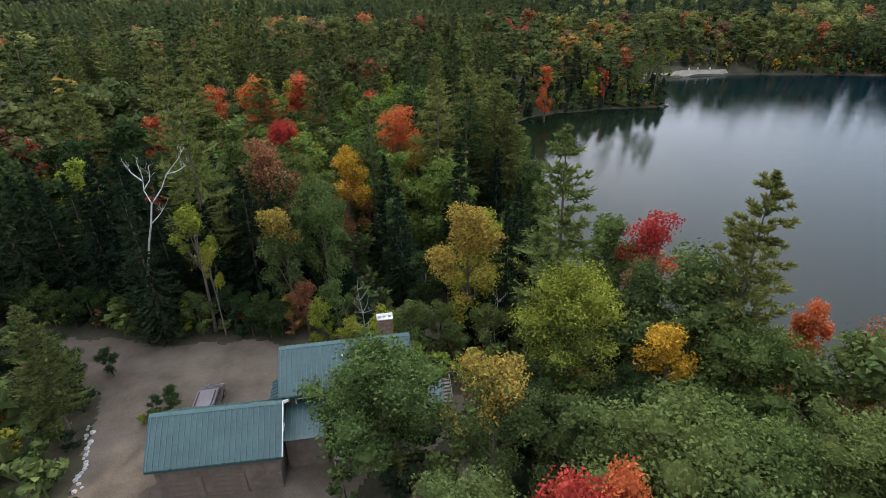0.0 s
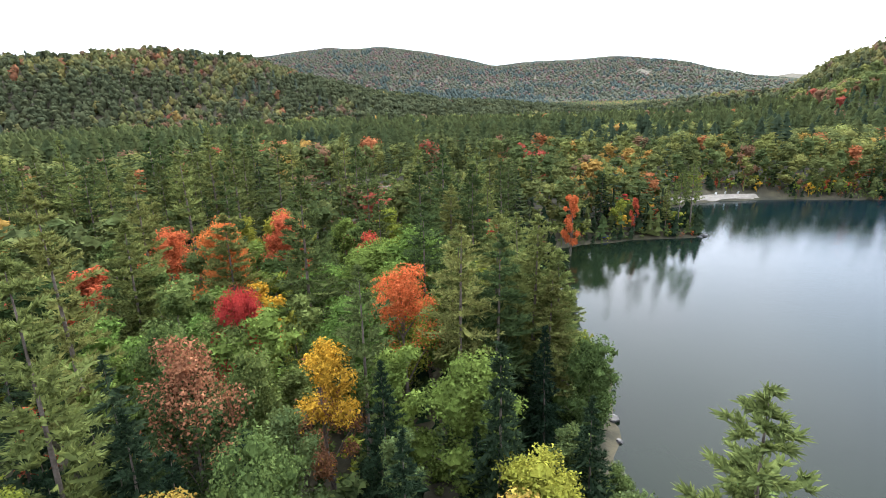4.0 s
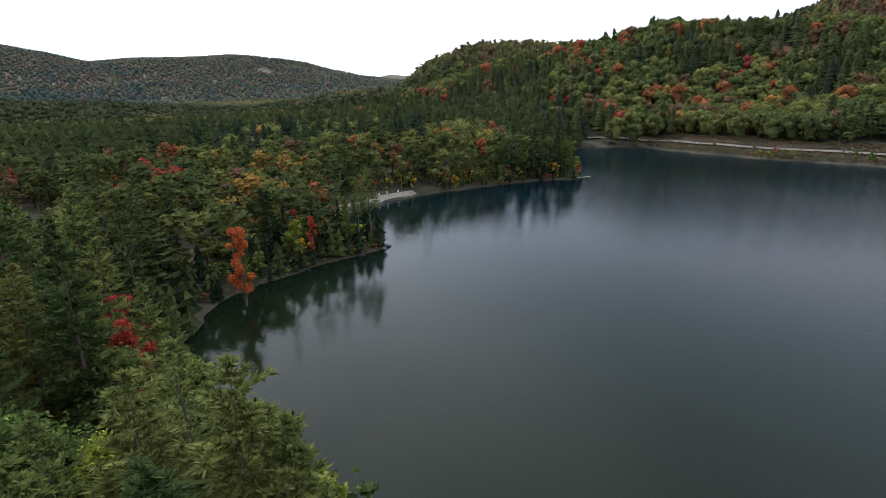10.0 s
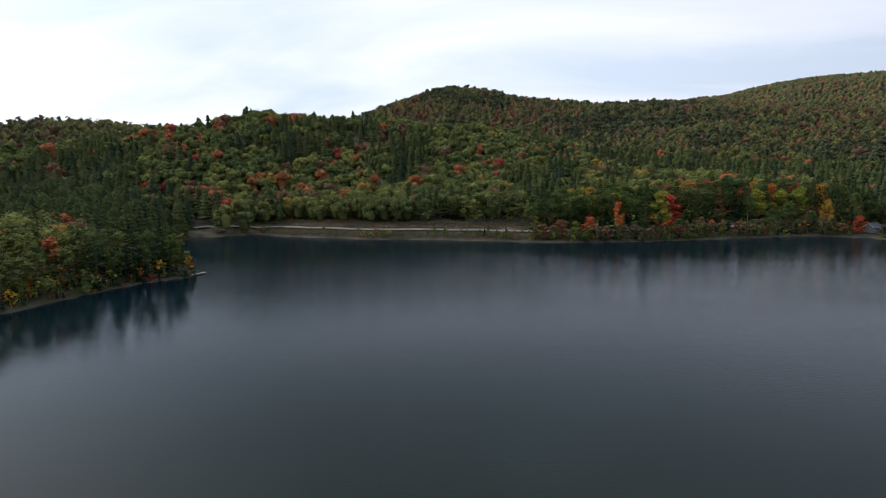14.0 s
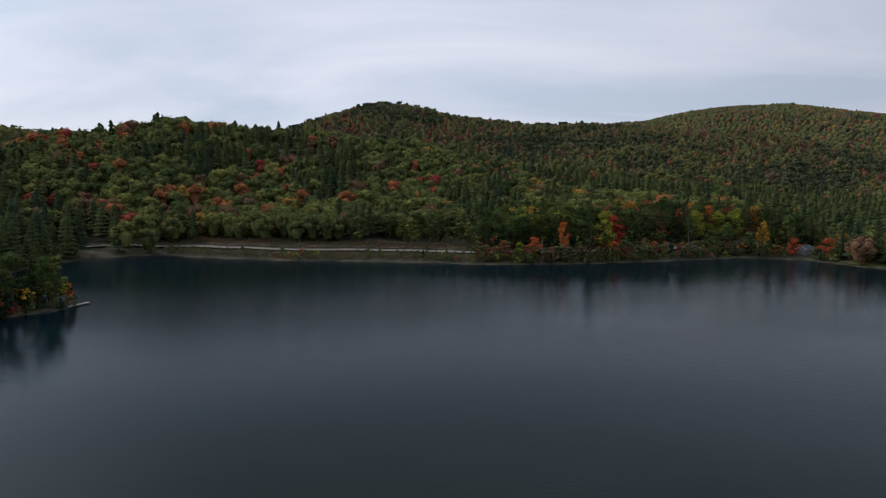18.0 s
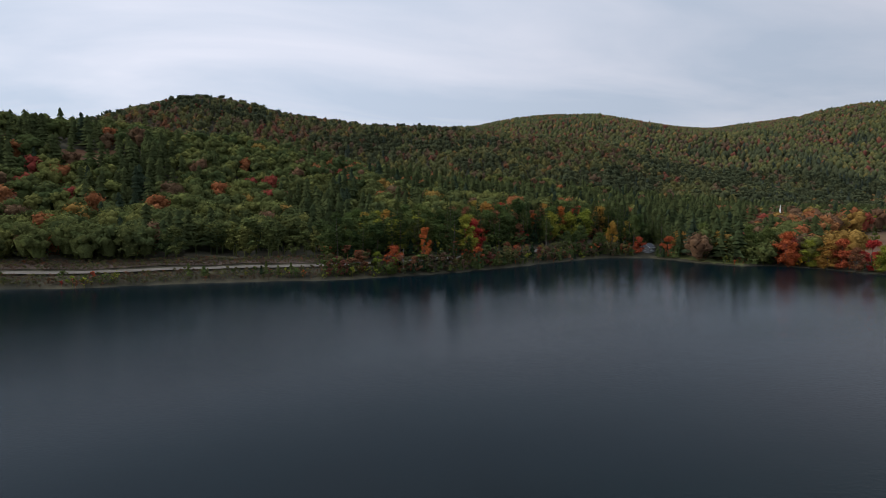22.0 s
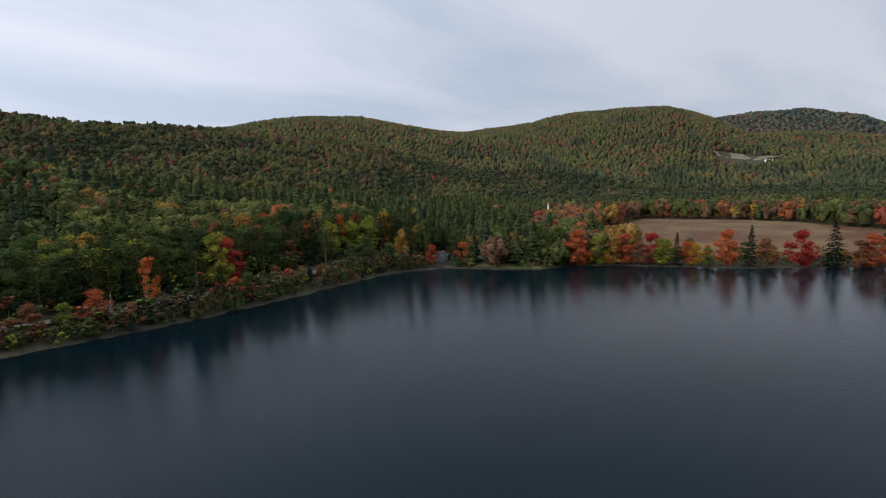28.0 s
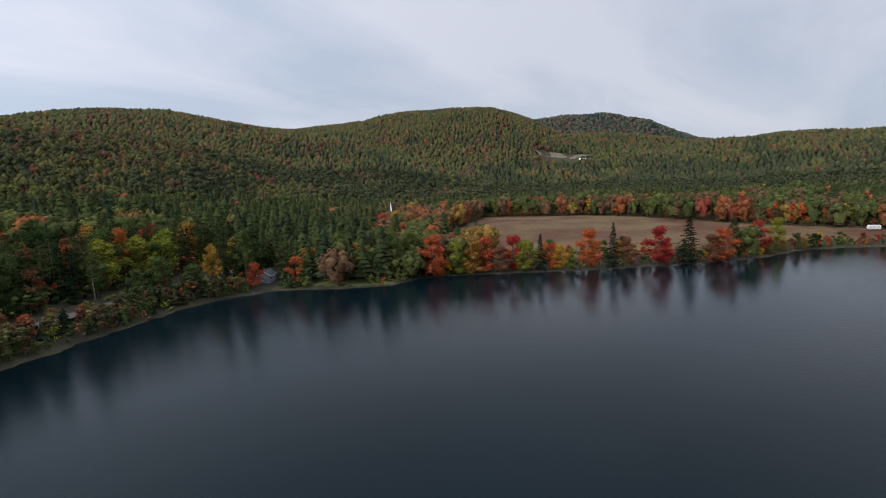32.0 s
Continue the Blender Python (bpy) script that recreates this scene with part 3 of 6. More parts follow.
def broadleaf(seed, tall=17.0, spread=4.6, base=0.28, lobes=20, leaves=1500, size=0.62, limbs=7, core=1, cores=99):
    """Trunk, limbs, and a crown of leaf sprays gathered in uneven tufts along rising boughs, round shaded cores."""
    r = np.random.default_rng(seed)
    boughs = max(4, lobes // 2)
    mid = tall * (base + 1) / 2
    half = tall * (1 - base) / 2
    c, rad = [], []
    for k in range(boughs):
        az = k * 2.4 + r.uniform(-0.4, 0.4)
        el = radians((-35 + 120 * ((k + 0.5) / boughs) ** 0.85 if base > 0.05 else -68 + 150 * ((k + 0.5) / boughs)) + r.uniform(-10, 10))
        reach = r.uniform(0.62, 0.98)
        tip = np.array([np.cos(az) * np.cos(el) * spread, np.sin(az) * np.cos(el) * spread, mid + np.sin(el) * half]) * [reach, reach, 1]
        tip[2] = mid + (tip[2] - mid) * r.uniform(0.80, 1.0)
        foot = np.array([0, 0, max(base * tall * 0.8, tip[2] - (0.5 * half if base > 0.05 else 0.15 * half) - 0.4 * np.hypot(tip[0], tip[1]))])
        for f in (0.52, 0.88) if k % 3 else (0.45, 0.70, 0.92):
            c.append(foot + (tip - foot) * f + r.normal(size=3) * 0.07 * spread)
            rad.append(spread * r.uniform(0.19, 0.36))
    c, rad = np.array(c), np.array(rad)
    pick = r.choice(len(c), leaves, p=rad**2 / (rad**2).sum())
    n = r.normal(size=(leaves, 3)) + [0, 0, 0.35]
    n /= np.linalg.norm(n, axis=1, keepdims=True)
    p = c[pick] + n * (rad[pick] * (0.52 + 0.78 * r.random(leaves) ** 1.2))[:, None] * [1, 1, 0.9]
    up = n * 0.5 + r.normal(size=(leaves, 3)) * 0.75 + [0, 0, 0.4]
    way = np.cross(up, r.normal(size=(leaves, 3))) - [0, 0, 0.25]
    s = size * (0.55 + 0.9 * r.random(leaves))
    pieces = [(sprays(r, p, way, up, s * 1.3, s * 0.95), spray_faces(leaves))]
    for k in np.argsort(-rad)[:cores]:
        v, f = dome(seed + 1.7 * k)
        pieces.append((v * rad[k] * core * [0.66, 0.66, 0.6] + c[k], f))
    bend = r.normal(size=2) * 0.02 * tall
    hs = np.linspace(0, tall * 0.8, 6)
    spine = np.stack([bend[0] * np.sin(hs / tall * 3), bend[1] * np.sin(hs / tall * 2.4), hs - 0.02 * tall], -1)
    trunk = tube(spine, np.interp(hs, [0, tall * 0.8], [0.017 * tall, 0.003 * tall]), 6)
    arms = []
    for k in range(min(len(c), limbs)):
        tip = c[2 * k % len(c)]
        z0 = max(base * tall * 0.7, tip[2] - 0.3 * tall * r.uniform(0.6, 1.0))
        foot = np.array([np.interp(z0, hs, spine[:, 0]), np.interp(z0, hs, spine[:, 1]), min(z0, tall * 0.75)])
        arms.append(tube([foot, foot * 0.45 + tip * 0.55 + [0, 0, 0.02 * tall], tip], np.array([0.0055, 0.0035, 0.0012]) * tall, 4))
    return joined(pieces), trunk, arms


def pine(seed, tall=26.0, spread=4.0, base=0.30, whorls=20, arms=6, tufts=9, size=0.75, droop=0.0, power=0.75, lift=0.22, ragged=0.35, plate=0.2):
    """A conifer: a straight stem with whorls of boughs, each a ragged plate fringed with tufts of needles."""
    r = np.random.default_rng(seed)
    hs = np.linspace(0, tall, 7)
    spine = np.stack([0.01 * tall * np.sin(hs / tall * 2.5 + seed), 0.01 * tall * np.cos(hs / tall * 2 + seed), hs - 0.015 * tall], -1)
    trunk = tube(spine, np.interp(hs, [0, tall], [0.012 * tall, 0.001 * tall]), 6)
    cs, ws, ns, ss, plates = [], [], [], [], []
    unit = tall / 26
    for k in range(whorls):
        u = k / (whorls - 1)
        z = tall * (base + (0.985 - base) * u)
        full = spread * (1 - u) ** power * (0.55 + 0.45 * min(1, (u + 0.05) / 0.18)) + 0.35 * unit
        turn = r.uniform(0, 6.28)
        for a in range(arms):
            if r.random() < 0.14 * (1 - u):
                continue
            ang = turn + (a + r.uniform(-0.3, 0.3)) * 2 * np.pi / arms
            ln = full * (1 - ragged * r.random()) * (1.25 if r.random() < 0.12 else 1.0)
            out_way = np.array([np.cos(ang), np.sin(ang), 0])
            across = np.array([-np.sin(ang), np.cos(ang), 0])
            zz = z + r.uniform(-0.6, 0.6) * tall * (1 - base) / whorls
            foot = np.array([np.interp(zz, hs, spine[:, 0]), np.interp(zz, hs, spine[:, 1]), zz])
            rise = lift * (0.4 + 1.2 * u) - droop
            if plate:
                st = np.array([0.12, 0.5, 0.8, 1.0])
                bow = np.array([0.0, -0.07, -0.05, 0.0]) - droop * np.array([0, 0.02, 0.1, 0.2])
                mid = foot + out_way * ln * st[:, None] + np.array([0, 0, 1.0]) * (ln * (rise * st + bow))[:, None]
                w = ln * plate * np.array([0.25, 1.0, 0.85, 0.1]) * (0.8 + 0.4 * r.random(4))
                edge = np.array([0, 0, -0.22])
                left, right = mid + (across + edge) * w[:, None], mid - (across - edge) * w[:, None]
                i = np.arange(3)
                plates.append((np.concatenate([left, mid, right]), np.concatenate([np.stack([i, i + 1, i + 5, i + 4], -1), np.stack([i + 4, i + 5, i + 9, i + 8], -1)])))
            m = max(2, int(tufts * (0.35 + 0.65 * ln / (spread + 0.35 * unit))))
            up = np.array([0, 0, 1.0])
            if tufts >= 40:
                # needles gathered in puffs along the bough and its side twigs
                q = max(3, int(9 * ln / spread))
                f = 0.28 + 0.74 * (np.arange(q) + r.random(q)) / q
                side = r.uniform(-0.34, 0.34, q) * ln * (1.15 - 0.75 * f)
                mid = foot + out_way * ln * f[:, None] + across * side[:, None] + up * (ln * rise * f - 0.05 * ln * np.sin(np.pi * np.minimum(f, 1)) - droop * 0.15 * ln * f**2 + r.normal(size=q) * 0.05 * ln)[:, None]
                pick = r.integers(0, q, m)
                d = r.normal(size=(m, 3)) + up * 0.35
                d /= np.linalg.norm(d, axis=1, keepdims=True)
                p = mid[pick] + d * (0.09 * ln + 0.22 * unit) * (0.35 + 0.75 * r.random((m, 1))) * np.array([1, 1, 0.55])
                w = d + out_way * 0.7 + up * 0.25
            else:
                f = 0.2 + 0.85 * np.sqrt(r.random(m))
                off = r.normal(size=m) * 0.2 * ln * (1.1 - 0.6 * f)
                p = foot + out_way * ln * f[:, None] + across * off[:, None] + np.array([0, 0, 1]) * (ln * rise * f + r.normal(size=m) * 0.10 * unit - 0.06 * ln * np.sin(np.pi * np.minimum(f, 1)) - droop * 0.15 * ln * f**2)[:, None]
                w = out_way + across * (off / (0.2 * ln + 1e-6) * 0.5 + r.normal(size=m) * 0.45)[:, None] + np.array([0, 0, 1]) * (rise + r.normal(size=m) * 0.3)[:, None]
            cs.append(p)
            ws.append(w)
            ns.append(np.array([0, 0, 1.0]) + r.normal(size=(m, 3)) * 0.5)
            ss.append(size * (0.6 + 0.7 * r.random(m)))
    c, w, n, s = (np.concatenate(q) for q in (cs, ws, ns, ss))
    return joined([(sprays(r, c, w, n, s * (1.3 if tufts >= 40 else 1.5), s * (0.46 if tufts >= 40 else 0.45)), spray_faces(len(c)))] + plates), trunk, []


def part(name, mesh, material, parent, label=""):
    ob = new(name, mesh)
    ob.parent = parent
    if material is not None and not mesh.materials:
        mesh.materials.append(material)
    if label:
        ob["label"] = label
    return ob


def tree_kind(name, shape, species, label, category, bark=BARK, store={}):
    """One tree with trunk, limbs and crown, from which the others are copied. The shape's meshes are shared between species."""
    key = shape[0]
    if key not in store:
        crown, trunk, arms = shape[1]()
        store[key] = (mesh_from(key + "_crown", *crown, LEAF[species], smooth=False), mesh_from(key + "_trunk", *trunk, BARK), [mesh_from(key + "_limb", *a, BARK) for a in arms])
    crown_mesh, trunk_mesh, limb_meshes = store[key]
    root = tagged(new(name), label, category, group=label_group(category))
    for piece, mesh, m in [("trunk", trunk_mesh, bark), ("crown", crown_mesh, LEAF[species])] + [("limb", q, bark) for q in limb_meshes]:
        ob = part(piece, mesh, None, root)
        ob.material_slots[0].link = "OBJECT"
        ob.material_slots[0].material = m
    return root


def label_group(category):
    return {"pine": "pines of the lakeside wood", "spruce": "spruces of the lakeside wood"}.get(category, "broadleaf trees of the lakeside wood")


SHAPES = {
    "pine_a": (lambda: pine(1, 26, 4.2, 0.26, 20, 6, 110, 0.40, power=0.58, plate=0.11)), "pine_b": (lambda: pine(2, 28, 5.0, 0.24, 18, 6, 120, 0.42, power=0.58, ragged=0.5, plate=0.11)), "pine_c": (lambda: pine(3, 24, 3.9, 0.30, 17, 6, 110, 0.40, power=0.58, ragged=0.45, plate=0.11)),
    "pine_open": (lambda: pine(21, 22, 4.3, 0.12, 19, 6, 230, 0.40, -0.12, 0.45, 0.16, 0.5, 0.06)), "pine_bare": (lambda: pine(26, 26, 4.4, 0.46, 14, 5, 100, 0.42, 0.0, 0.45, 0.2, 0.5, 0.05)),
    "spruce_a": (lambda: pine(4, 19, 3.2, 0.06, 24, 7, 60, 0.34, 0.3, 0.85, 0.1, 0.3, 0.08)), "spruce_b": (lambda: pine(5, 17, 3.7, 0.08, 20, 7, 70, 0.35, 0.22, 0.75, 0.1, 0.35, 0.08)),
    "broad_a": (lambda: broadleaf(11, 17, 4.8, 0.22, 26, 9000, 0.235)), "broad_b": (lambda: broadleaf(12, 16, 5.4, 0.18, 32, 11000, 0.24)), "broad_c": (lambda: broadleaf(13, 18, 4.0, 0.22, 24, 8000, 0.235)),
    "broad_d": (lambda: broadleaf(14, 13, 3.2, 0.16, 18, 5000, 0.22)), "narrow": (lambda: broadleaf(15, 16, 2.7, 0.12, 20, 5600, 0.22)),
    "broad_fine": (lambda: broadleaf(22, 16, 5.2, 0.16, 38, 20000, 0.18)),
    "full_a": (lambda: broadleaf(28, 13, 4.3, 0.02, 26, 5200, 0.27, 5)), "full_b": (lambda: broadleaf(29, 14, 3.6, 0.03, 26, 5000, 0.27, 5)),
    "wispy": (lambda: broadleaf(24, 15, 2.6, 0.52, 10, 3600, 0.19, 9, 0.7)), "birchy": (lambda: broadleaf(25, 8, 2.3, 0.08, 16, 4600, 0.15, 6, 0.8)),
    "pine_a_low": (lambda: pine(6, 26, 4.4, 0.16, 16, 6, 44, 0.58, power=0.62, plate=0.17)), "pine_b_low": (lambda: pine(7, 28, 5.0, 0.16, 15, 6, 46, 0.62, ragged=0.5, power=0.62, plate=0.17)), "pine_c_low": (lambda: pine(8, 24, 4.0, 0.18, 14, 6, 44, 0.58, ragged=0.45, power=0.62, plate=0.17)),
    "pine_bare_low": (lambda: pine(27, 26, 4.6, 0.42, 11, 6, 46, 0.62, power=0.5, ragged=0.45, plate=0.15)),
    "spruce_a_low": (lambda: pine(9, 19, 3.3, 0.06, 18, 6, 24, 0.48, 0.3, 0.85, 0.1, 0.3, 0.12)), "spruce_b_low": (lambda: pine(10, 17, 3.8, 0.08, 16, 6, 26, 0.48, 0.22, 0.75, 0.1, 0.35, 0.12)),
    "broad_a_low": (lambda: broadleaf(16, 17, 4.9, 0.20, 20, 2900, 0.36, 0)), "broad_b_low": (lambda: broadleaf(17, 16, 5.4, 0.18, 22, 3300, 0.36, 0)), "broad_c_low": (lambda: broadleaf(18, 18, 4.2, 0.20, 18, 2700, 0.36, 0)),
    "broad_d_low": (lambda: broadleaf(19, 13, 3.4, 0.15, 14, 1800, 0.33, 0)), "narrow_low": (lambda: broadleaf(20, 16, 2.9, 0.12, 15, 1900, 0.33, 0)),
}
TALL = {"pine_a": 26, "pine_b": 28, "pine_c": 24, "spruce_a": 19, "spruce_b": 17, "broad_a": 17, "broad_b": 16, "broad_c": 18, "broad_d": 13, "narrow": 16, "pine_open": 22, "pine_bare": 26, "broad_fine": 16, "wispy": 15, "birchy": 8, "full_a": 13, "full_b": 14}
for key in list(TALL):
    TALL[key + "_low"] = TALL[key]
NAMES = {
    "pine": ("white_pine", "tall dark green white pine with layered limbs", "pine"),
    "sunny_pine": ("white_pine", "tall yellowish green white pine with open layered limbs", "pine"),
    "spruce": ("spruce", "dense dark green spruce with drooping boughs", "spruce"),
    "green": ("broadleaf_tree", "green broadleaf tree with a rounded leafy crown", "tree"),
    "fresh": ("broadleaf_tree", "bright fresh green broadleaf tree with a full crown", "tree"),
    "shade_green": ("broadleaf_tree", "dark green leafy tree in the shade of the wood", "tree"),
    "lime": ("broadleaf_tree", "yellow-green broadleaf tree turning with autumn", "tree"),
    "yellow": ("broadleaf_tree", "broadleaf tree with golden yellow autumn leaves", "tree"),
    "orange": ("maple", "maple with bright orange autumn leaves", "tree"),
    "red": ("maple", "maple with scarlet red autumn leaves", "tree"),
    "amber": ("broadleaf_tree", "broadleaf tree with mixed amber and green autumn leaves", "tree"),
    "rust": ("broadleaf_tree", "broadleaf tree with thinning rust-brown leaves", "tree"),
}
KINDS = {}
planted = []                                      # x, y and radius of every single tree


def plant(shape, species, x, y, tall, wide=1.0, turn=None):
    """A tree of its own, standing on the ground."""
    turn = (x * 37.7 + y * 91.3) % 360 if turn is None else turn
    z = float(height(x, y))
    k = tall / TALL[shape]
    m = pose(x, y, z, 0, 0, turn) @ Matrix.Diagonal((k * wide, k * wide, k, 1))
    if (shape, species) not in KINDS:
        name, label, category = NAMES[species]
        if shape == "birchy":
            name, label, category = "sapling", label.replace("broadleaf tree", "young leafy tree").replace("leafy tree", "leafy sapling"), "sapling"
        KINDS[shape, species] = tree_kind(name, (shape, SHAPES[shape]), species, label, category)
        KINDS[shape, species].matrix_basis = m
    else:
        ob = KINDS[shape, species]
        keep = ob.matrix_basis.copy()
        ob.matrix_basis = Matrix.Identity(4)
        copy_thing(ob, m)
        ob.matrix_basis = keep
    planted.append((x, y, 1.8 if species in ("pine", "spruce", "sunny_pine") else 0.19 * tall * wide))


# trees that stand out: place, height of the top above the lake, width
MARKED_PINES = [("pine_open", 25.2, 38.9, 28.7, 1.0), ("pine_b", 11.3, 46.4, 30.8, 1.2), ("pine_a", 8.7, 88.3, 29.2, 1.2), ("pine_b", -0.4, 87.5, 28, 1.2), ("pine_a", 4.4, 90.5, 29, 1.1), ("pine_c", 11.2, 87.5, 25, 1.2),
                ("pine_b_low", -0.2, 136.5, 24.8, 1.0), ("pine_open", -31.2, 97, 28.5, 1.2), ("pine_open", -40.6, 91, 29, 1.2), ("pine_bare", 73.5, 189, 23, 1.05), ("pine_bare", 69.5, 188.6, 20, 0.95), ("pine_b_low", -46, 165, 28, 1.3)]
MARKED_MORE_PINES = [("pine_a_low", -4.7, 142.6, 27, 1.1), ("pine_b_low", 17, 186, 23, 1.1), ("pine_a_low", -70, 156, 29, 1.2), ("pine_b_low", -88, 160, 29, 1.3), ("pine_open", -52, 118, 28, 1.2), ("pine_c", 65.5, 188, 16, 0.9), ("pine_a_low", -94.6, 156, 29, 1.2), ("pine_b_low", -77, 164, 29, 1.2), ("pine_b_low", -33.5, 171, 27, 1.2), ("pine_a", -0.5, 124.7, 27.5, 1.2), ("pine_b", -1.3, 87.9, 26, 1.1), ("pine_b", -58, 88, 29, 1.2), ("pine_open", -66, 99, 29, 1.2), ("pine_b_low", -62, 132, 28, 1.2), ("pine_c", 10.2, 85.4, 23.0, 1.2), ("pine_bare", -0.5, 80.4, 30.0, 1.15), ("pine_bare", 7.5, 95.3, 28.0, 1.1), ("pine_b", -27.2, 56.2, 35.0, 1.0), ("pine_b", -35, 70.4, 36.5, 1.0), ("pine_b", -44, 101, 34.0, 1.0)]
MARKED_BROAD = [("broad_fine", "green", -5.0, 30.5, 20.5, 1.3), 
                ("broad_fine", "green", 13, 22.5, 22, 1.2), ("broad_fine", "green", 24.2, 34.5, 18, 1.15), ("broad_a", "red", 5.4, 16.4, 22.4, 0.75), ("broad_d", "orange", 31.5, 38.5, 17, 0.8), ("broad_fine", "green", 0.8, 19.5, 19.5, 1.1),
                ("broad_a", "orange", -33, 101, 26.5, 0.85), ("broad_fine", "red", -23.5, 78.5, 25.2, 0.5)]
MARKED_MORE = [("broad_a", "red", -29.5, 117, 24.3, 1.0), ("broad_a", "orange", -45, 109, 23.5, 1.05), ("broad_b", "fresh", -6.5, 103.5, 23.5, 1.35), ("narrow", "red", 8.3, 142, 17, 1.1), ("narrow", "orange", 32.4, 170, 17, 0.9),
               ("narrow", "red", 55.7, 187, 12.5, 0.8), ("broad_b", "green", 14.4, 83.5, 15, 0.9), ("broad_b", "green", 20, 46.5, 16.5, 1.0), ("broad_fine", "green", 18.5, 23.5, 19.5, 1.2), ("broad_d", "green", 8.6, 27.5, 17, 1.2),
               ("broad_fine", "green", 26, 24.5, 18.5, 1.2), ("broad_b", "rust", 35, 33, 17.5, 1.0), ("broad_a", "orange", 8.4, 18.0, 21.4, 0.65), ("wispy", "lime", -26.2, 50.9, 22.8, 0.9), ("wispy", "lime", -24.6, 49.8, 18.6, 0.6)]
MARKED_LAST = [("broad_d", "green", -9.8, 90.5, 18, 1.0), ("broad_d", "lime", -40, 127, 22, 0.9), ("broad_d", "green", 20.5, 60, 16, 0.9), ("broad_a", "green", -24.4, 79, 22, 1.2), ("broad_c", "green", -14.4, 63.5, 20, 1.0), ("broad_a", "green", -71, 115, 23, 1.3),
               ("broad_d", "lime", 51, 188, 12, 1.1), ("broad_d", "red", 134, 252, 7, 1.1), ("broad_d", "red", 143, 251, 6.5, 1.1), ("broad_d", "red", 168, 242, 6.5, 1.0), ("broad_d", "red", 184, 237, 7, 1.0), ("narrow", "orange", 199, 226, 9, 0.9)]
MARKED_SOUTH = [("broad_c_low", "green", 361, -79, 24, 0.9), ("pine_a_low", "pine", 361, -97, 23, 1.3), ("full_a", "red", 357.5, -80.5, 11, 1.28), ("full_b", "orange", 347.8, -93, 13, 1.41), ("full_a", "amber", 349, -101, 14.4, 1.41), ("broad_a", "green", 342, -110, 20, 0.9), ("full_b", "amber", 333.5, -114, 17, 1.15), ("pine_c_low", "pine", 322, -112, 11, 1.5),
                ("broad_a", "green", 323, -123, 20, 0.9), ("broad_a", "green", 320, -131, 19, 0.9), ("full_a", "orange", 310, -134, 16.6, 1.28), ("full_b", "lime", 303, -141, 14.6, 1.41), ("full_a", "amber", 297.5, -146, 13.6, 1.41), ("full_b", "red", 294, -150, 16, 1.28), ("full_a", "rust", 288, -152, 11, 1.28), ("full_b", "red", 285.5, -158, 16, 1.28), ("full_a", "lime", 279.5, -159, 12.6, 1.47),
                ("spruce_a", "spruce", 274.5, -162, 15.8, 1.4), ("full_b", "red", 271, -166, 12, 1.15), ("full_a", "yellow", 268, -166.5, 10.5, 1.28), ("full_b", "lime", 264, -170, 9.5, 1.28), ("full_a", "orange", 259, -176.5, 16, 1.22), ("spruce_a", "spruce", 250.5, -181, 18.9, 1.35), ("full_a", "rust", 246, -186, 12, 1.28), ("full_a", "red", 235, -194, 15.7, 1.28), ("spruce_b", "spruce", 225, -201, 19.8, 1.5),
                ("full_b", "rust", 217, -207, 12.6, 1.41), ("full_a", "orange", 213.5, -211, 14, 1.41), ("pine_a", "pine", 211, -219, 20, 1.2), ("full_a", "red", 204, -240, 14.5, 1.28), ("full_a", "lime", 198, -254, 14.5, 1.15), ("full_b", "green", 190.5, -257, 8.5, 1.41), ("full_a", "yellow", 182, -268, 7.0, 1.02), ("full_b", "green", 174, -279, 7, 1.54), ("full_a", "rust", 165, -283, 6, 1.54),
                ("full_b", "green", 355, -242, 12, 1.54), ("full_a", "lime", 364, -256, 9, 1.54), ("pine_c_low", "pine", 372, -262, 15, 1.2), ("full_b", "green", 383, -282, 7, 1.66)]
MARKED_EAST = [("pine_bare", "pine", 361.5, -25.5, 26.8, 1.1), ("pine_b", "pine", 338, 59, 29, 1.2), ("pine_b", "pine", 326, 35.5, 27.5, 1.2), ("pine_c", "pine", 328.5, 27.5, 16, 1.3), ("pine_a", "pine", 342, 45, 25, 1.2), ("full_a", "rust", 319, 80, 11, 1.44), ("full_b", "lime", 319.5, 72, 11.2, 1.32), ("full_a", "orange", 323, 64, 12.6, 1.32), ("narrow", "orange", 325.5, 49.5, 21, 1.0),
               ("full_b", "orange", 331.5, 22, 11, 1.32), ("full_a", "green", 334, 17, 11, 1.44), ("full_b", "rust", 342.5, 3.5, 12, 1.32), ("full_a", "red", 346.2, -2.5, 9.2, 1.44), ("birchy", "lime", 343.6, 2.4, 6, 1.2), ("full_b", "rust", 350.5, -10, 9.6, 1.44), ("birchy", "amber", 353.8, -19, 8.4, 1.3), ("full_a", "green", 361.8, -38, 14.6, 1.14), ("full_a", "green", 362.5, -46.5, 17.4, 1.14),
               ("full_a", "green", 361.5, -58, 13.4, 1.32), ("broad_a", "amber", 364, -67, 19.4, 0.8), ("full_a", "green", 316, 66, 6.0, 1.44), ("full_b", "rust", 336.5, 11, 8.0, 1.32), ("birchy", "rust", 316.5, 88, 4.6, 1.4), ("birchy", "green", 315, 104, 4.4, 1.4), ("birchy", "lime", 317.6, 128, 3.8, 1.3), ("birchy", "green", 318.5, 133, 5.0, 1.3), ("birchy", "green", 316.5, 170, 3.6, 1.3)]
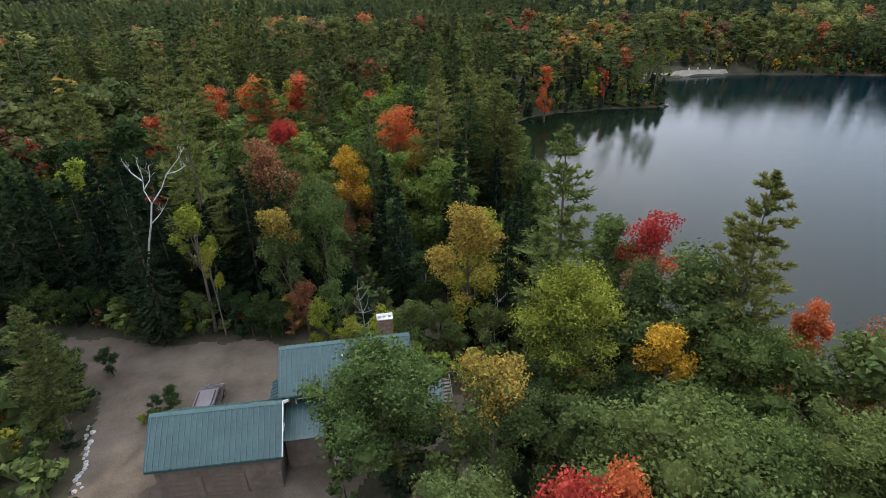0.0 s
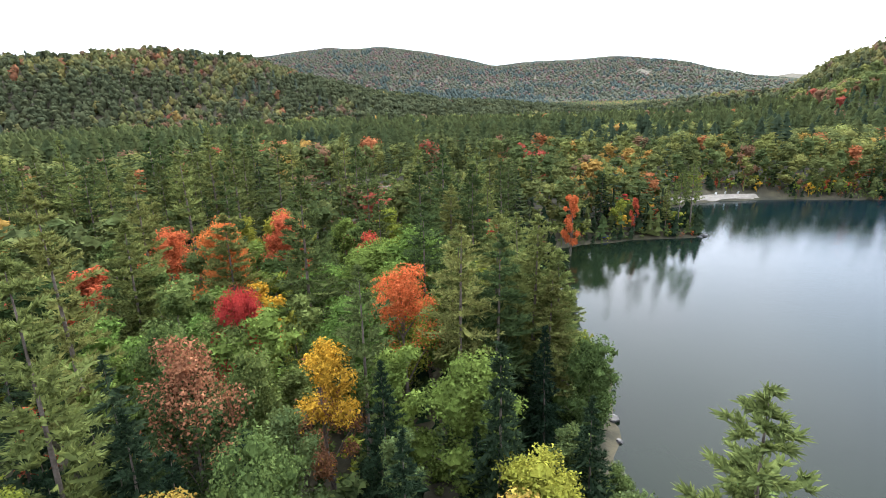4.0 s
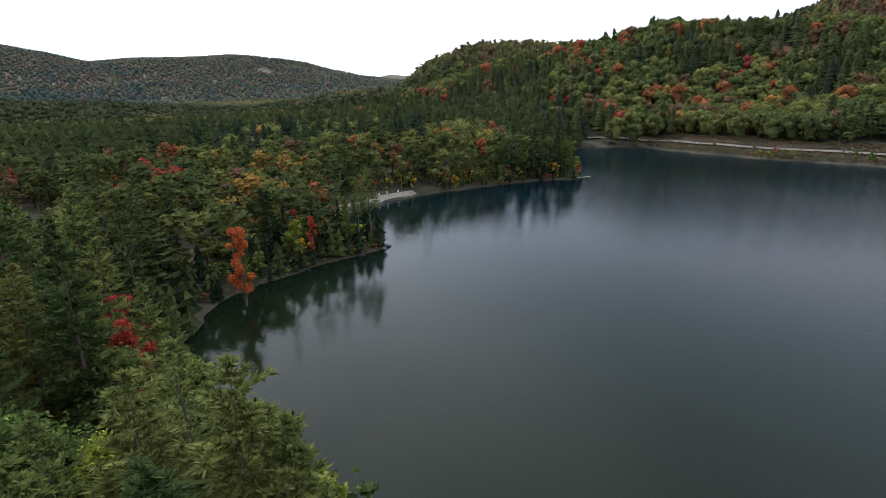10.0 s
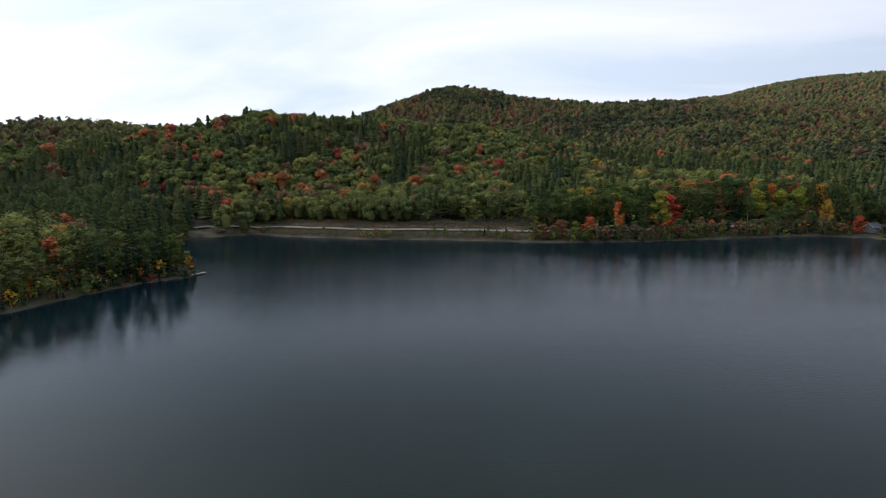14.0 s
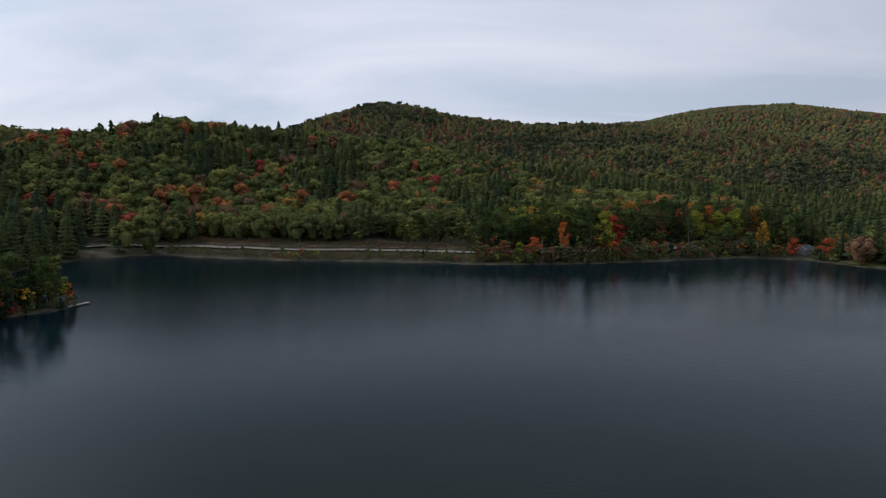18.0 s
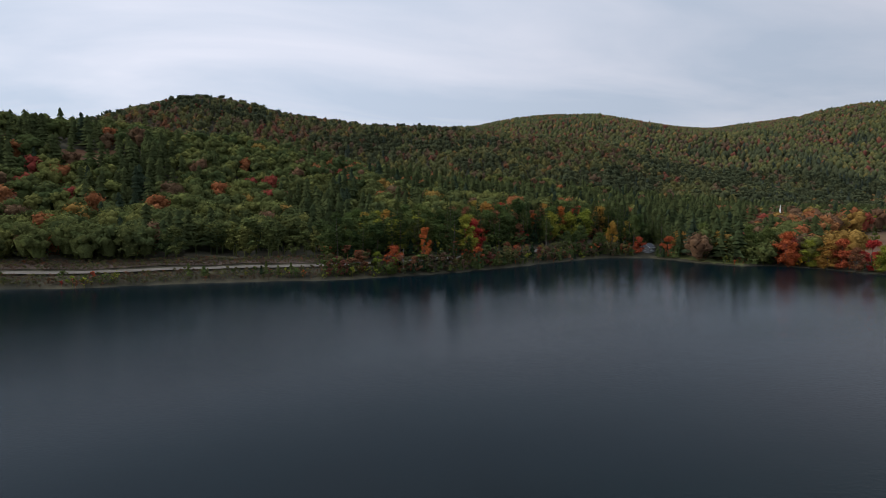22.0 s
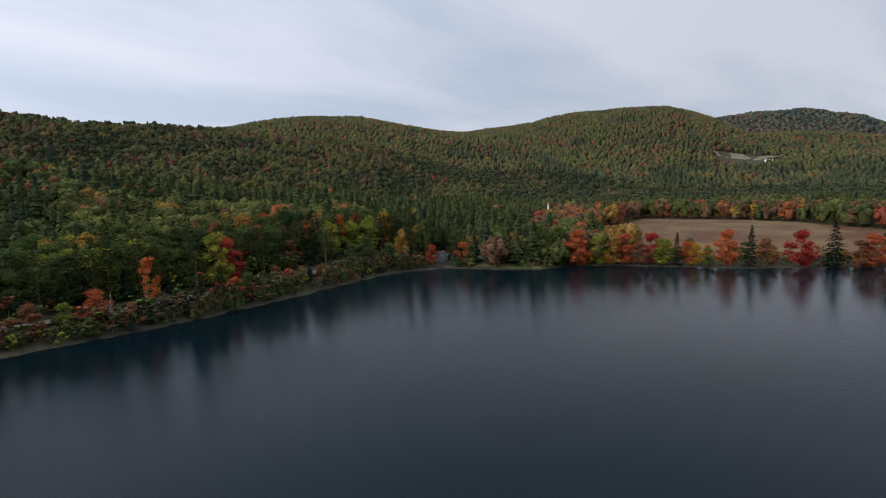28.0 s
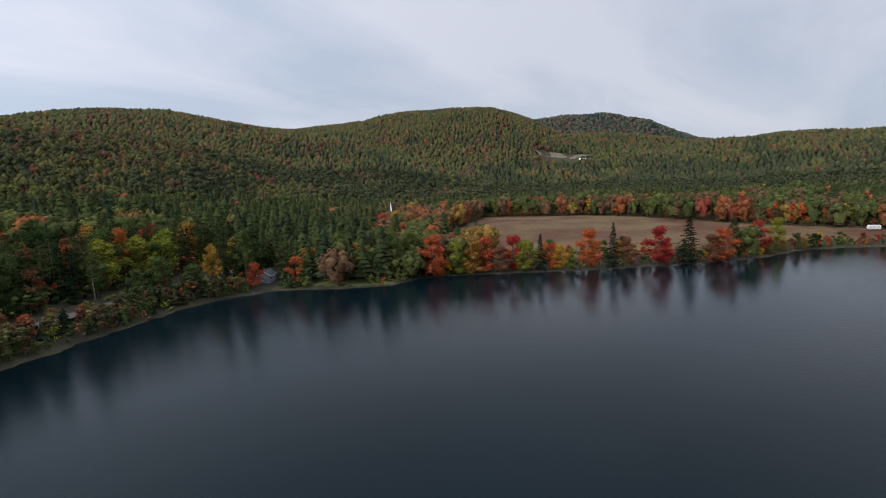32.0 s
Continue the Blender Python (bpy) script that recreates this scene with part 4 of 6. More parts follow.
MARKED_YARD = [("birchy", "shade_green", -33.6, 43.2, 11.0, 1.1), ("birchy", "shade_green", -36.2, 41.4, 12.4, 1.2), ("birchy", "shade_green", -34.4, 38.6, 11.6, 1.1), ("birchy", "shade_green", -37.0, 36.8, 12.6, 1.1), ("birchy", "green", -34.8, 34.2, 11.2, 1.1), ("birchy", "shade_green", -33.4, 31.2, 10.6, 1.0), ("birchy", "green", -36.6, 30.4, 11.4, 1.1), ("birchy", "amber", -39.4, 35.2, 12.4, 1.0),
               ("birchy", "yellow", -40.6, 32.0, 12.0, 1.0), ("birchy", "lime", -38.8, 28.6, 11.6, 1.1), ("birchy", "lime", -34.6, 27.4, 10.4, 1.1), ("birchy", "amber", -42.4, 37.2, 12.0, 1.0), ("birchy", "shade_green", -40.0, 44.4, 12.2, 1.2), ("birchy", "shade_green", -44.6, 43.0, 12.0, 1.2), ("birchy", "shade_green", -46.0, 45.8, 11.4, 1.1)]
MARKED_BIRCHES = [("birchy", "green", -3.4, 44.9, 14.5, 1.0), ("birchy", "lime", -6.3, 44.6, 14.0, 0.95), ("birchy", "lime", -9.5, 45.2, 12.6, 0.9), ("birchy", "green", -0.6, 46.6, 13.2, 1.0), ("birchy", "green", 4.2, 45.4, 13.4, 1.1), ("birchy", "lime", -13.2, 47.4, 13.5, 0.9),
                  ("birchy", "rust", -15.4, 50.2, 14.0, 0.9), ("birchy", "green", -11.8, 49.4, 14.5, 1.0), ("birchy", "amber", -17.2, 50.4, 12.2, 1.0), ("birchy", "green", 7.6, 48.4, 12.0, 1.1), ("birchy", "green", 1.2, 44.2, 12.0, 1.0), ("birchy", "amber", 11.6, 51.6, 11.5, 0.8),
                  ("broad_fine", "fresh", -12.4, 105.6, 22.6, 1.45), ("broad_a", "fresh", -9.4, 97.0, 20.5, 1.2), ("broad_b", "lime", -7.6, 106.5, 21.5, 1.0), ("broad_a", "green", -2.2, 104.6, 21.5, 1.1), ("broad_d", "lime", 2.0, 101.8, 19.5, 1.0), ("broad_d", "red", -13.8, 114.5, 21.5, 1.0), ("narrow", "red", 7.2, 124.0, 19.5, 1.0), ("broad_b", "green", -29, 74, 22.0, 0.85), ("broad_b", "green", -19.5, 70, 21.0, 0.8),
                  ("spruce_a", "spruce", 6.6, 49.6, 22.6, 0.9), ("spruce_b", "spruce", -7.4, 65.5, 22.6, 0.95), ("spruce_b", "spruce", -5.0, 58.5, 21.0, 1.0), ("birchy", "shade_green", 7.0, 33.0, 14.0, 1.2), ("birchy", "green", 9.6, 31.0, 14.5, 1.2), ("birchy", "shade_green", 13.0, 31.0, 14.0, 1.2), ("birchy", "green", 15.4, 28.6, 15.0, 1.2), ("birchy", "shade_green", 16.4, 32.4, 14.0, 1.2), ("birchy", "shade_green", 11.6, 27.0, 14.0, 1.2), ("birchy", "shade_green", 7.4, 37.0, 13.0, 1.2), ("birchy", "shade_green", 15.6, 36.0, 13.0, 1.1),
                  ("broad_a", "green", -13.8, 54.8, 23.4, 0.75), ("broad_fine", "green", 17.2, 50.6, 15.0, 0.9)]
MARKED_BROAD += MARKED_YARD + MARKED_BIRCHES
MARKED_PINES += MARKED_MORE_PINES
MARKED_POINT = [("broad_a_low", "green", 197, 226, 17, 1.0), ("broad_c_low", "green", 190, 231, 19, 1.1), ("spruce_a_low", "spruce", 194, 229, 21, 1.2), ("spruce_b_low", "spruce", 186, 235, 22, 1.2), ("pine_a_low", "pine", 181, 239, 23, 1.2), ("pine_b_low", "pine", 199, 231, 21, 1.1), ("broad_b_low", "green", 201, 228, 14, 0.9), ("pine_c_low", "pine", 173, 242, 22, 1.2), ("broad_a_low", "green", 178, 236, 15, 1.0), ("broad_d_low", "orange", 202.5, 223.5, 8, 0.9)]
MARKED_MORE += MARKED_LAST + MARKED_SOUTH + MARKED_EAST + MARKED_POINT
for shape, x, y, top, wide in MARKED_PINES:
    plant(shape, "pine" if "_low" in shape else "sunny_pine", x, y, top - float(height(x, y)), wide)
for shape, species, x, y, top, wide in MARKED_BROAD + MARKED_MORE:
    plant(shape, species, x, y, top - float(height(x, y)), wide)


def two_tone(name, label, shape, low, high, split, x, y, top, wide, bark=BARK):
    """A turning tree: one colour of leaves below, another above."""
    (v, f), trunk, arms = shape
    tall = v[:, 2].max()
    root = tagged(new(name), label, "tree", group=label_group("tree"))
    crown = mesh_from(name + "_crown", v, f, LEAF[low], smooth=False)
    crown.materials.append(LEAF[high])
    mid = v[f].mean(1)
    level = mid[:, 2] / tall + 0.5 * (vnoise(mid[:, 0] + mid[:, 2], mid[:, 1], 1.6, 8) - 0.5) + np.random.default_rng(9).normal(size=len(f)) * 0.13
    crown.polygons.foreach_set("material_index", (level > split).astype(np.int32))
    part("crown", crown, None, root)
    part("trunk", mesh_from(name + "_trunk", *trunk, bark), None, root)
    for a in arms:
        part("limb", mesh_from(name + "_limb", *a, bark), None, root)
    z = float(height(x, y))
    k = (top - z) / tall
    root.matrix_basis = pose(x, y, z, 0, 0, x * 37) @ Matrix.Diagonal((k * wide, k * wide, k, 1))
    planted.append((x, y, 2.6))


two_tone("broadleaf_tree", "large broad tree with bright yellow-green leaves", broadleaf(87, 16, 5.6, 0.14, 40, 22000, 0.18, 10, 0.8), "green", "lime", 0.45, 11.2, 40.2, 20.5, 1.15)
two_tone("broadleaf_tree", "bright golden yellow tree with thin upright limbs", broadleaf(88, 12, 3.0, 0.12, 20, 6500, 0.17, 16, 0.4), "yellow", "yellow", 0.5, 18.6, 36.2, 17.2, 1.0)
two_tone("maple", "maple turning from yellow-green to orange and pink", broadleaf(81, 16, 4.2, 0.10, 26, 15000, 0.18, 12, 0.6), "lime", "amber", 0.5, 2.7, 50.5, 22.3, 1.25)
two_tone("maple", "scarlet maple with an airy crown and orange lower leaves", broadleaf(82, 15, 3.2, 0.22, 22, 4600, 0.19, 22, 0.2), "orange", "red", 0.58, 22.4, 51.3, 20.9, 1.0)
two_tone("maple", "orange maple with yellow-green lower leaves", broadleaf(83, 17, 4.4, 0.16, 26, 16000, 0.155, 14, 0.45), "lime", "orange", 0.56, -6.7, 84.5, 25.0, 0.95)
two_tone("broadleaf_tree", "green tree with an orange-tipped top beside the house", broadleaf(86, 15, 3.8, 0.14, 26, 13000, 0.17, 8, 0.8), "green", "amber", 0.84, 3.5, 29, 20, 1.15)
two_tone("broadleaf_tree", "broad grey-green tree with a thinning pinkish rust top", broadleaf(89, 16, 4.6, 0.14, 30, 14000, 0.19, 12, 0.5), "shade_green", "rust", 0.8, -21.4, 63.0, 26.0, 0.95)
two_tone("broadleaf_tree", "golden yellow tree with rust-brown lower leaves", broadleaf(84, 16, 3.4, 0.14, 22, 11000, 0.18, 10, 0.7), "rust", "yellow", 0.58, -12.6, 69.5, 23.2, 1.0)
two_tone("broadleaf_tree", "green tree with an amber top at the yard's edge", broadleaf(85, 15, 3.0, 0.14, 20, 10000, 0.18, 8, 0.8), "green", "amber", 0.86, -17.8, 52.6, 21.5, 1.0)


row = random.Random(31)
for k in range(56):
    u = (k / 55) ** 1.1
    x, y = 326 - 154 * u + row.uniform(-2, 2), -139 - 122 * u + row.uniform(-7, 4)
    while float(shore(np.array([x]), np.array([y]))[0]) < 1.5:
        x, y = x + 1.0, y - 1.4
    plant(row.choice(["full_a", "full_b"]), row.choice(["green", "rust", "lime", "green", "amber", "rust", "orange", "shade_green"]), x, y, row.uniform(6.0, 12.5) * (1 - 0.5 * u), row.uniform(1.1, 1.5))


def spread_over(x0, x1, y0, y1, step, seed):
    """Jittered places on a grid."""
    r = np.random.default_rng(seed)
    x, y = np.meshgrid(np.arange(x0, x1, step), np.arange(y0, y1, step))
    x = x + (np.arange(x.shape[0]) % 2)[:, None] * step / 2
    x, y = x.ravel(), y.ravel()
    return x + r.uniform(-0.42, 0.42, x.size) * step, y + r.uniform(-0.42, 0.42, x.size) * step


road_line = np.array(ROAD, float)


def open_ground(x, y):
    """Where no tree grows: drive, road, meadow, beach, track."""
    bare = inside(x, y, CLEARING) | inside(x, y, FIELD)
    bare |= seg_dist(x, y, road_line, False)[0] < 6.5
    bare |= (seg_dist(x, y, BANK, False)[0] < 5.5)
    bare |= (x > 295) & (x < 331) & (y > 97) & (y < 262)
    bare |= (x > -62) & (x < 8) & (y > 206) & (y < 258)
    bare |= inside(x, y, GLADE) | inside(x, y, UPLAND_FIELD) | inside(x + 12, y - 27, UPLAND_FIELD) | inside(x + 24, y - 54, UPLAND_FIELD)
    bare |= seg_dist(x, y, np.array([(292, -166), (240, -205), (203, -248), (183, -284), (148, -302)], float), False)[0] < 13
    bare |= (np.hypot(x - 361, y + 88) < 9) | (np.hypot(x - 432, y + 244) < 9) | (np.hypot(x - 160, y + 330) < 8)
    bare |= seg_dist(x, y, np.array([(84, 239), (104, 245), (134, 245)], float), False)[0] < 3.6
    bare |= seg_dist(x, y, np.array([(-60, 255), (-25, 246), (10, 250)], float), False)[0] < 13
    return bare


COLOURS = ["pine", "spruce", "green", "lime", "yellow", "orange", "red", "rust"]


def species_at(x, y, seed):
    """Which tree grows where: evergreen groves, mixed hardwood, brighter maples at the meadow."""
    r = np.random.default_rng(seed)
    n = vnoise(x, y, 55, 21) * 0.65 + vnoise(x, y, 18, 22) * 0.35
    ever = np.full(x.shape, 0.36)
    ever = np.where(y > 105, 0.40, ever)
    ever = np.where((x > 95) & (y > 180), 0.36, ever)
    ever = np.where((x > 318) & (y > -60), 0.22, ever)
    ever = np.where((x > 330) & (y < -60), 0.34, ever)
    ever = np.where(seg_dist(x, y, FIELD)[0] < 45, 0.05, ever)
    ever = np.where((y > 300) & (x < 350), 0.85, ever)
    ever = np.where((x > -4) & (x < 60) & (y < 62), 0.02, ever)
    ever = np.where((x > -66) & (x < -12) & (y > 49) & (y < 67), 0.95, ever)
    ever = np.where((x > -40) & (x < 82) & (y > 122) & (y < 202), np.where(x > -4, 0.78, 0.5), ever)
    ever = np.where((x > -60) & (x < -8) & (y > 105) & (y < 175), 0.30, ever)
    ever = np.where((x < -45) & (y > 64) & (y < 180), 0.42, ever)
    ever = np.where((x > -45) & (x < -6) & (y > 66) & (y < 108), 0.15, ever)
    ever = np.where((x > 40) & (x < 140) & (y > 196) & (y < 330), 0.4, ever)
    ever = np.where((x > 340) & (x < 470) & (y < -45) & (y > -190), 0.9, ever)
    away = np.hypot(x - 60, y - 70)
    level = height(x, y)
    ever = np.where((away > 430) & (level < 55) & (y < 120), 0.62, ever)
    ever = np.where((away > 430) & (level > 70), 0.12, ever)
    conifer = n + r.normal(size=x.shape) * 0.10 < 0.28 + ever * 0.45
    conifer &= (seg_dist(x, y, FIELD)[0] > 45) | (r.random(x.shape) < 0.12)
    bright = np.clip(0.13 + 0.3 * (vnoise(x, y, 70, 31) - 0.45), 0.03, 1)
    meadow = seg_dist(x, y, FIELD)[0]
    bright = np.where(meadow < 95, 0.42, bright)
    k = r.random(x.shape)
    hue = r.random(x.shape)
    bright = np.where((x > -22) & (x < 60) & (y < 132), 0.03, bright)
    bright = np.where((x > -45) & (x < 82) & (y > 118) & (y < 202), np.where(x > 0, 0.05, 0.12), bright)
    bright = np.where((x > 82) & (x < 260) & (y > 215), 0.20, bright)
    bright = np.where((x > 40) & (x < 140) & (y > 196) & (y < 330), 0.24, bright)
    bright = np.where((x > 305) & (x < 460) & (y > -45) & (y < 300), 0.09 + 0.14 * (y < 40) + 0.12 * (y > 215), bright)
    bright = np.where(np.hypot(x - 440, y + 235) < 70, 0.8, bright)
    bright = np.where((away > 430) & (level > 90), bright + 0.08, bright)
    bright = np.where(away > 480, bright * 1.25, bright)
    warm = np.select([hue < 0.18, hue < 0.48, hue < 0.64], [4, 5, 6], 7)
    warm = np.where((x > 40) & (x < 270) & (y > 190) & (hue > 0.3), np.where(hue > 0.7, 7, 4), warm)
    warm = np.where(away > 480, np.select([hue < 0.06, hue < 0.24, hue < 0.32], [4, 5, 6], 7), warm)
    leafy = np.where(k < bright, warm, np.where(hue < np.where(away > 480, 0.14, np.where(x > 300, 0.26, np.where(y < 130, 0.09, np.where((x > 40) & (y > 190), 0.36, 0.2)))), 3, 2))
    pines = np.where(vnoise(x, y, 45, 25) + r.normal(size=x.shape) * 0.12 > np.where((y > 118) & (x < 82), 0.25, 0.42), 0, 1)
    pines = np.where((away > 300) & (r.random(x.shape) < 0.7), 0, pines)
    pines = np.where((x > -75) & (x < -12) & (y > 48) & (y < 67), 1, pines)
    return np.where(conifer, pines, leafy)


# single trees of the wood that the camera flies over
nx, ny = spread_over(-95, 50, 4, 205, 6.2, 5)
ok = (shore(nx, ny) > 1.0) & ~open_ground(nx, ny) & ~((nx > -34) & (nx < 0) & (ny < 29)) & ~((nx > 14) & (nx < 31) & (ny > 43) & (ny < 53))
nx, ny = nx[ok], ny[ok]
ns = species_at(nx, ny, 6)
rs = np.random.default_rng(7)
marks = np.array(planted)
count = {"ever": 0, "leaf": 0}
flight = np.array([(0, -5), (-1, 40), (2, 60), (13, 76)], float)
from_flight = seg_dist(nx, ny, flight, False)[0]
spare = []
for k in np.argsort(from_flight):
    x, y, s = nx[k], ny[k], ns[k]
    if (np.hypot(marks[:, 0] - x, marks[:, 1] - y) < marks[:, 2] + 1.0).any():
        continue
    if s < 2 and ((x > -4 and y < 62) or (-14 < x < -6 and 50 < y < 69) or any(abs(x - a) < 4 and -11 < y - b < 1 for a, b in ((2.7, 50.5), (-6.7, 84.5), (-12.6, 69.5), (-17.8, 52.6)))):
        continue
    species = COLOURS[s]
    kind = "ever" if s < 2 else "leaf"
    if count[kind] >= (285 if kind == "ever" else 150):
        spare.append((x, y))
        continue
    count[kind] += 1
    low = 0.6 if (y < 47 and x < 3) or shore(x, y) < 5 else 1.0   # lower growth round the yard and at the water
    if np.hypot(x, y + 2) < 13:
        low = 0.45
    # broadleaf trees here get leaves with the wood's shade in their colour
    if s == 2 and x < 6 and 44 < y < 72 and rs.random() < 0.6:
        species = "shade_green"
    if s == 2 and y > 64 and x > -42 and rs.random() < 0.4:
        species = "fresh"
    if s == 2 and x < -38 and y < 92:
        species = "shade_green"
    lod = "" if from_flight[k] < 27 or (y < 64 and s == 1) or (s == 0 and from_flight[k] < 46) else "_low"
    wide = rs.uniform(1.0, 1.35)
    if -55 < x < 0 and 165 < y:
        low = 0.5                                 # young growth before the track
    if s == 0:
        tall = rs.uniform(17, 29) if y > 80 else rs.uniform(16, 24)
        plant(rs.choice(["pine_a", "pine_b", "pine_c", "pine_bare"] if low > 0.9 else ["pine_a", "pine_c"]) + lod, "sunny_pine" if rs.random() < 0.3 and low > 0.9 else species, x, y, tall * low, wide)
    elif s == 1:
        plant(rs.choice(["spruce_a", "spruce_b"]) + lod, species, x, y, (rs.uniform(14, 20) if y < 66 else rs.uniform(11, 19)) * low, wide)
    else:
        plant(rs.choice(["broad_a", "broad_b", "broad_c", "broad_d", "narrow"]) + lod, species, x, y, rs.uniform(8.5, 16.5) * low, wide)


# the slope behind the shore road, tree by tree
def on_slope(x, y):
    """The strip of wood nearest to the eastern shore."""
    return (x > 300) & (x < 430) & (y > -96) & (y < 96) & (shore(x, y) < 66)


sx, sy = spread_over(305, 430, -100, 100, 6.5, 15)
ok = on_slope(sx, sy) & ~open_ground(sx, sy) & (shore(sx, sy) > 9)
sx, sy = sx[ok], sy[ok]
marks = np.array(planted)
slope_rng = random.Random(61)
grown = 0
for k in np.argsort(shore(sx, sy)):
    x, y = sx[k], sy[k]
    if (np.hypot(marks[:, 0] - x, marks[:, 1] - y) < marks[:, 2] + 1.2).any():
        continue
    if grown >= 210:
        spare.append((x, y))
        continue
    grown += 1
    wild = slope_rng.random()
    if wild < (0.62 if y < -48 else 0.30 if y < 20 else 0.2):
        plant(slope_rng.choice(["pine_a_low", "pine_b_low", "pine_c_low", "pine_bare_low"]), "pine", x, y, slope_rng.uniform(17, 25), slope_rng.uniform(1.0, 1.3))
    elif wild < 0.68 and y < 20 and wild > 0.58:
        plant("spruce_b_low", "spruce", x, y, slope_rng.uniform(13, 19), 1.1)
    else:
        hue = ["green", "green", "green", "lime", "green", "amber", "shade_green"] if y > 30 else ["green", "green", "amber", "orange", "lime", "green", "rust", "shade_green", "green", "green", "red"]
        plant(slope_rng.choice(["full_a", "broad_b_low", "full_a", "full_b"]), slope_rng.choice(hue), x, y, slope_rng.uniform(12, 19), slope_rng.uniform(1.0, 1.3))
spare = np.array(spare).reshape(-1, 2)


# ---- the woods beyond ----
def mid_broad(seed, leaves):
    crown, _, _ = broadleaf(seed, 1.0, 0.30, 0.10, 11, leaves, 0.085 if leaves < 100 else 0.065 if leaves < 200 else 0.05, 0, 1.2, 8 if leaves < 100 else 99)
    return joined([crown, tube([(0, 0, -0.03), (0.01, 0, 0.4)], [0.017, 0.012], 4)])


def round_broad(seed, lobes, leaves, size):
    """A full rounded crown, 1 tall: one body with smaller swellings and loose sprays all over."""
    r = np.random.default_rng(seed)
    az = np.arange(lobes) * 2.4 + r.uniform(-0.4, 0.4, lobes)
    el = np.radians(r.uniform(-15, 75, lobes))
    c = np.concatenate([[(0, 0, 0.44)], np.stack([np.cos(az) * np.cos(el) * 0.21, np.sin(az) * np.cos(el) * 0.21, 0.54 + 0.27 * np.sin(el)], -1)])
    rad = np.r_[0.27, r.uniform(0.12, 0.19, lobes)]
    tallness = np.r_[1.6, np.full(lobes, 1.05)]
    pieces = []
    for k in range(lobes + 1):
        v, f = dome(seed + 1.7 * k, 6 if k == 0 else 5)
        pieces.append((v * (rad[k] * np.array([0.76 if k == 0 else 0.88, 0.76 if k == 0 else 0.88, 0.82 * tallness[k]])) + c[k], f))
    pick = r.choice(lobes + 1, leaves, p=rad**2 * tallness / (rad**2 * tallness).sum())
    d = r.normal(size=(leaves, 3)) + np.where(pick == 0, -0.25, 0.35)[:, None] * np.array([0, 0, 1.0])
    d /= np.linalg.norm(d, axis=1, keepdims=True)
    p = c[pick] + d * (rad[pick] * (0.9 + 0.25 * r.random(leaves)))[:, None] * np.stack([np.ones(leaves), np.ones(leaves), tallness[pick]], -1)
    q = sprays(r, p, np.cross(d, r.normal(size=(leaves, 3))), d + r.normal(size=(leaves, 3)) * 0.35, size * 1.3, size)
    return joined(pieces + [(q, spray_faces(leaves))])


def mid_pine(seed, whorls, arms, tufts, spread, droop, base, size):
    crown, _, _ = pine(seed, 1.0, spread, base, whorls, arms, tufts, size, droop, 0.8, 0.2, 0.4, 0.24)
    return joined([crown, tube([(0, 0, -0.03), (0, 0, 0.45)], [0.014, 0.010], 4)])


def far_pine(seed, tiers=4, sides=6, spread=0.15, taper=0.78):
    r = np.random.default_rng(seed)
    pieces = []
    for k in range(tiers):
        z0, z1 = 0.18 + 0.8 * k / tiers, 0.18 + 0.8 * (k + 1.25) / tiers
        ang = np.arange(sides) * 2 * np.pi / sides + k
        rr = spread * (1 - taper * k / tiers) * np.where(np.arange(sides) % 2, 1.2, 0.5) * (0.75 + 0.5 * r.random(sides))
        low = np.stack([np.cos(ang) * rr, np.sin(ang) * rr, z0 + r.uniform(-0.03, 0.03, sides)], -1)
        top = np.stack([np.cos(ang) * 0.012, np.sin(ang) * 0.012, np.full(sides, min(z1, 1.0))], -1)
        i = np.arange(sides)
        pieces.append((np.concatenate([low, top]), np.stack([i, (i + 1) % sides, (i + 1) % sides + sides, i + sides], -1)))
    return joined(pieces)


def wood(name, shapes, x, y, tall, wide, material, label, seed, smooth=False):
    """Many trees too far off to count, as one object."""
    if not len(x):
        return
    r = np.random.default_rng(seed)
    z = height(x, y) - 0.3
    turn = r.random(len(x)) * 6.283
    pick = r.integers(0, len(shapes), len(x))
    shade = r.random(len(x))
    vs, fs, ts, at = [], [], [], 0
    for k, (v, f) in enumerate(shapes):
        m = np.where(pick == k)[0]
        if not len(m):
            continue
        c, s = np.cos(turn[m])[:, None], np.sin(turn[m])[:, None]
        w = (tall[m] * wide[m])[:, None]
        q = np.stack([(v[None, :, 0] * c - v[None, :, 1] * s) * w + x[m][:, None], (v[None, :, 0] * s + v[None, :, 1] * c) * w + y[m][:, None], v[None, :, 2] * tall[m][:, None] + z[m][:, None]], -1)
        vs.append(q.reshape(-1, 3))
        fs.append((f[None] + (np.arange(len(m)) * len(v))[:, None, None] + at).reshape(-1, 3))
        ts.append(np.repeat(shade[m], len(f)))
        at += len(m) * len(v)
    ob = new(name, mesh_from(name, np.concatenate(vs), np.concatenate(fs), material, smooth, np.concatenate(ts)))
    return tagged(ob, label, "woods", kind="stuff")


WORDS = {"pine": "green white pines", "spruce": "dark green spruces", "green": "green broadleaf trees", "lime": "yellow-green broadleaf trees", "yellow": "golden yellow broadleaf trees", "orange": "orange maples", "red": "scarlet red maples", "rust": "rust-brown broadleaf trees"}
eye_line = np.array([(x, y) for _, x, y, *_ in PATH[::3]], float)


def in_view(x, y, margin=0):
    """The arc of the compass that the flight ever faces, seen from its middle."""
    a = np.degrees(np.arctan2(x - 20, y - 40))
    return ((a > -50 - margin) | (a < -160)) | (a > 175)


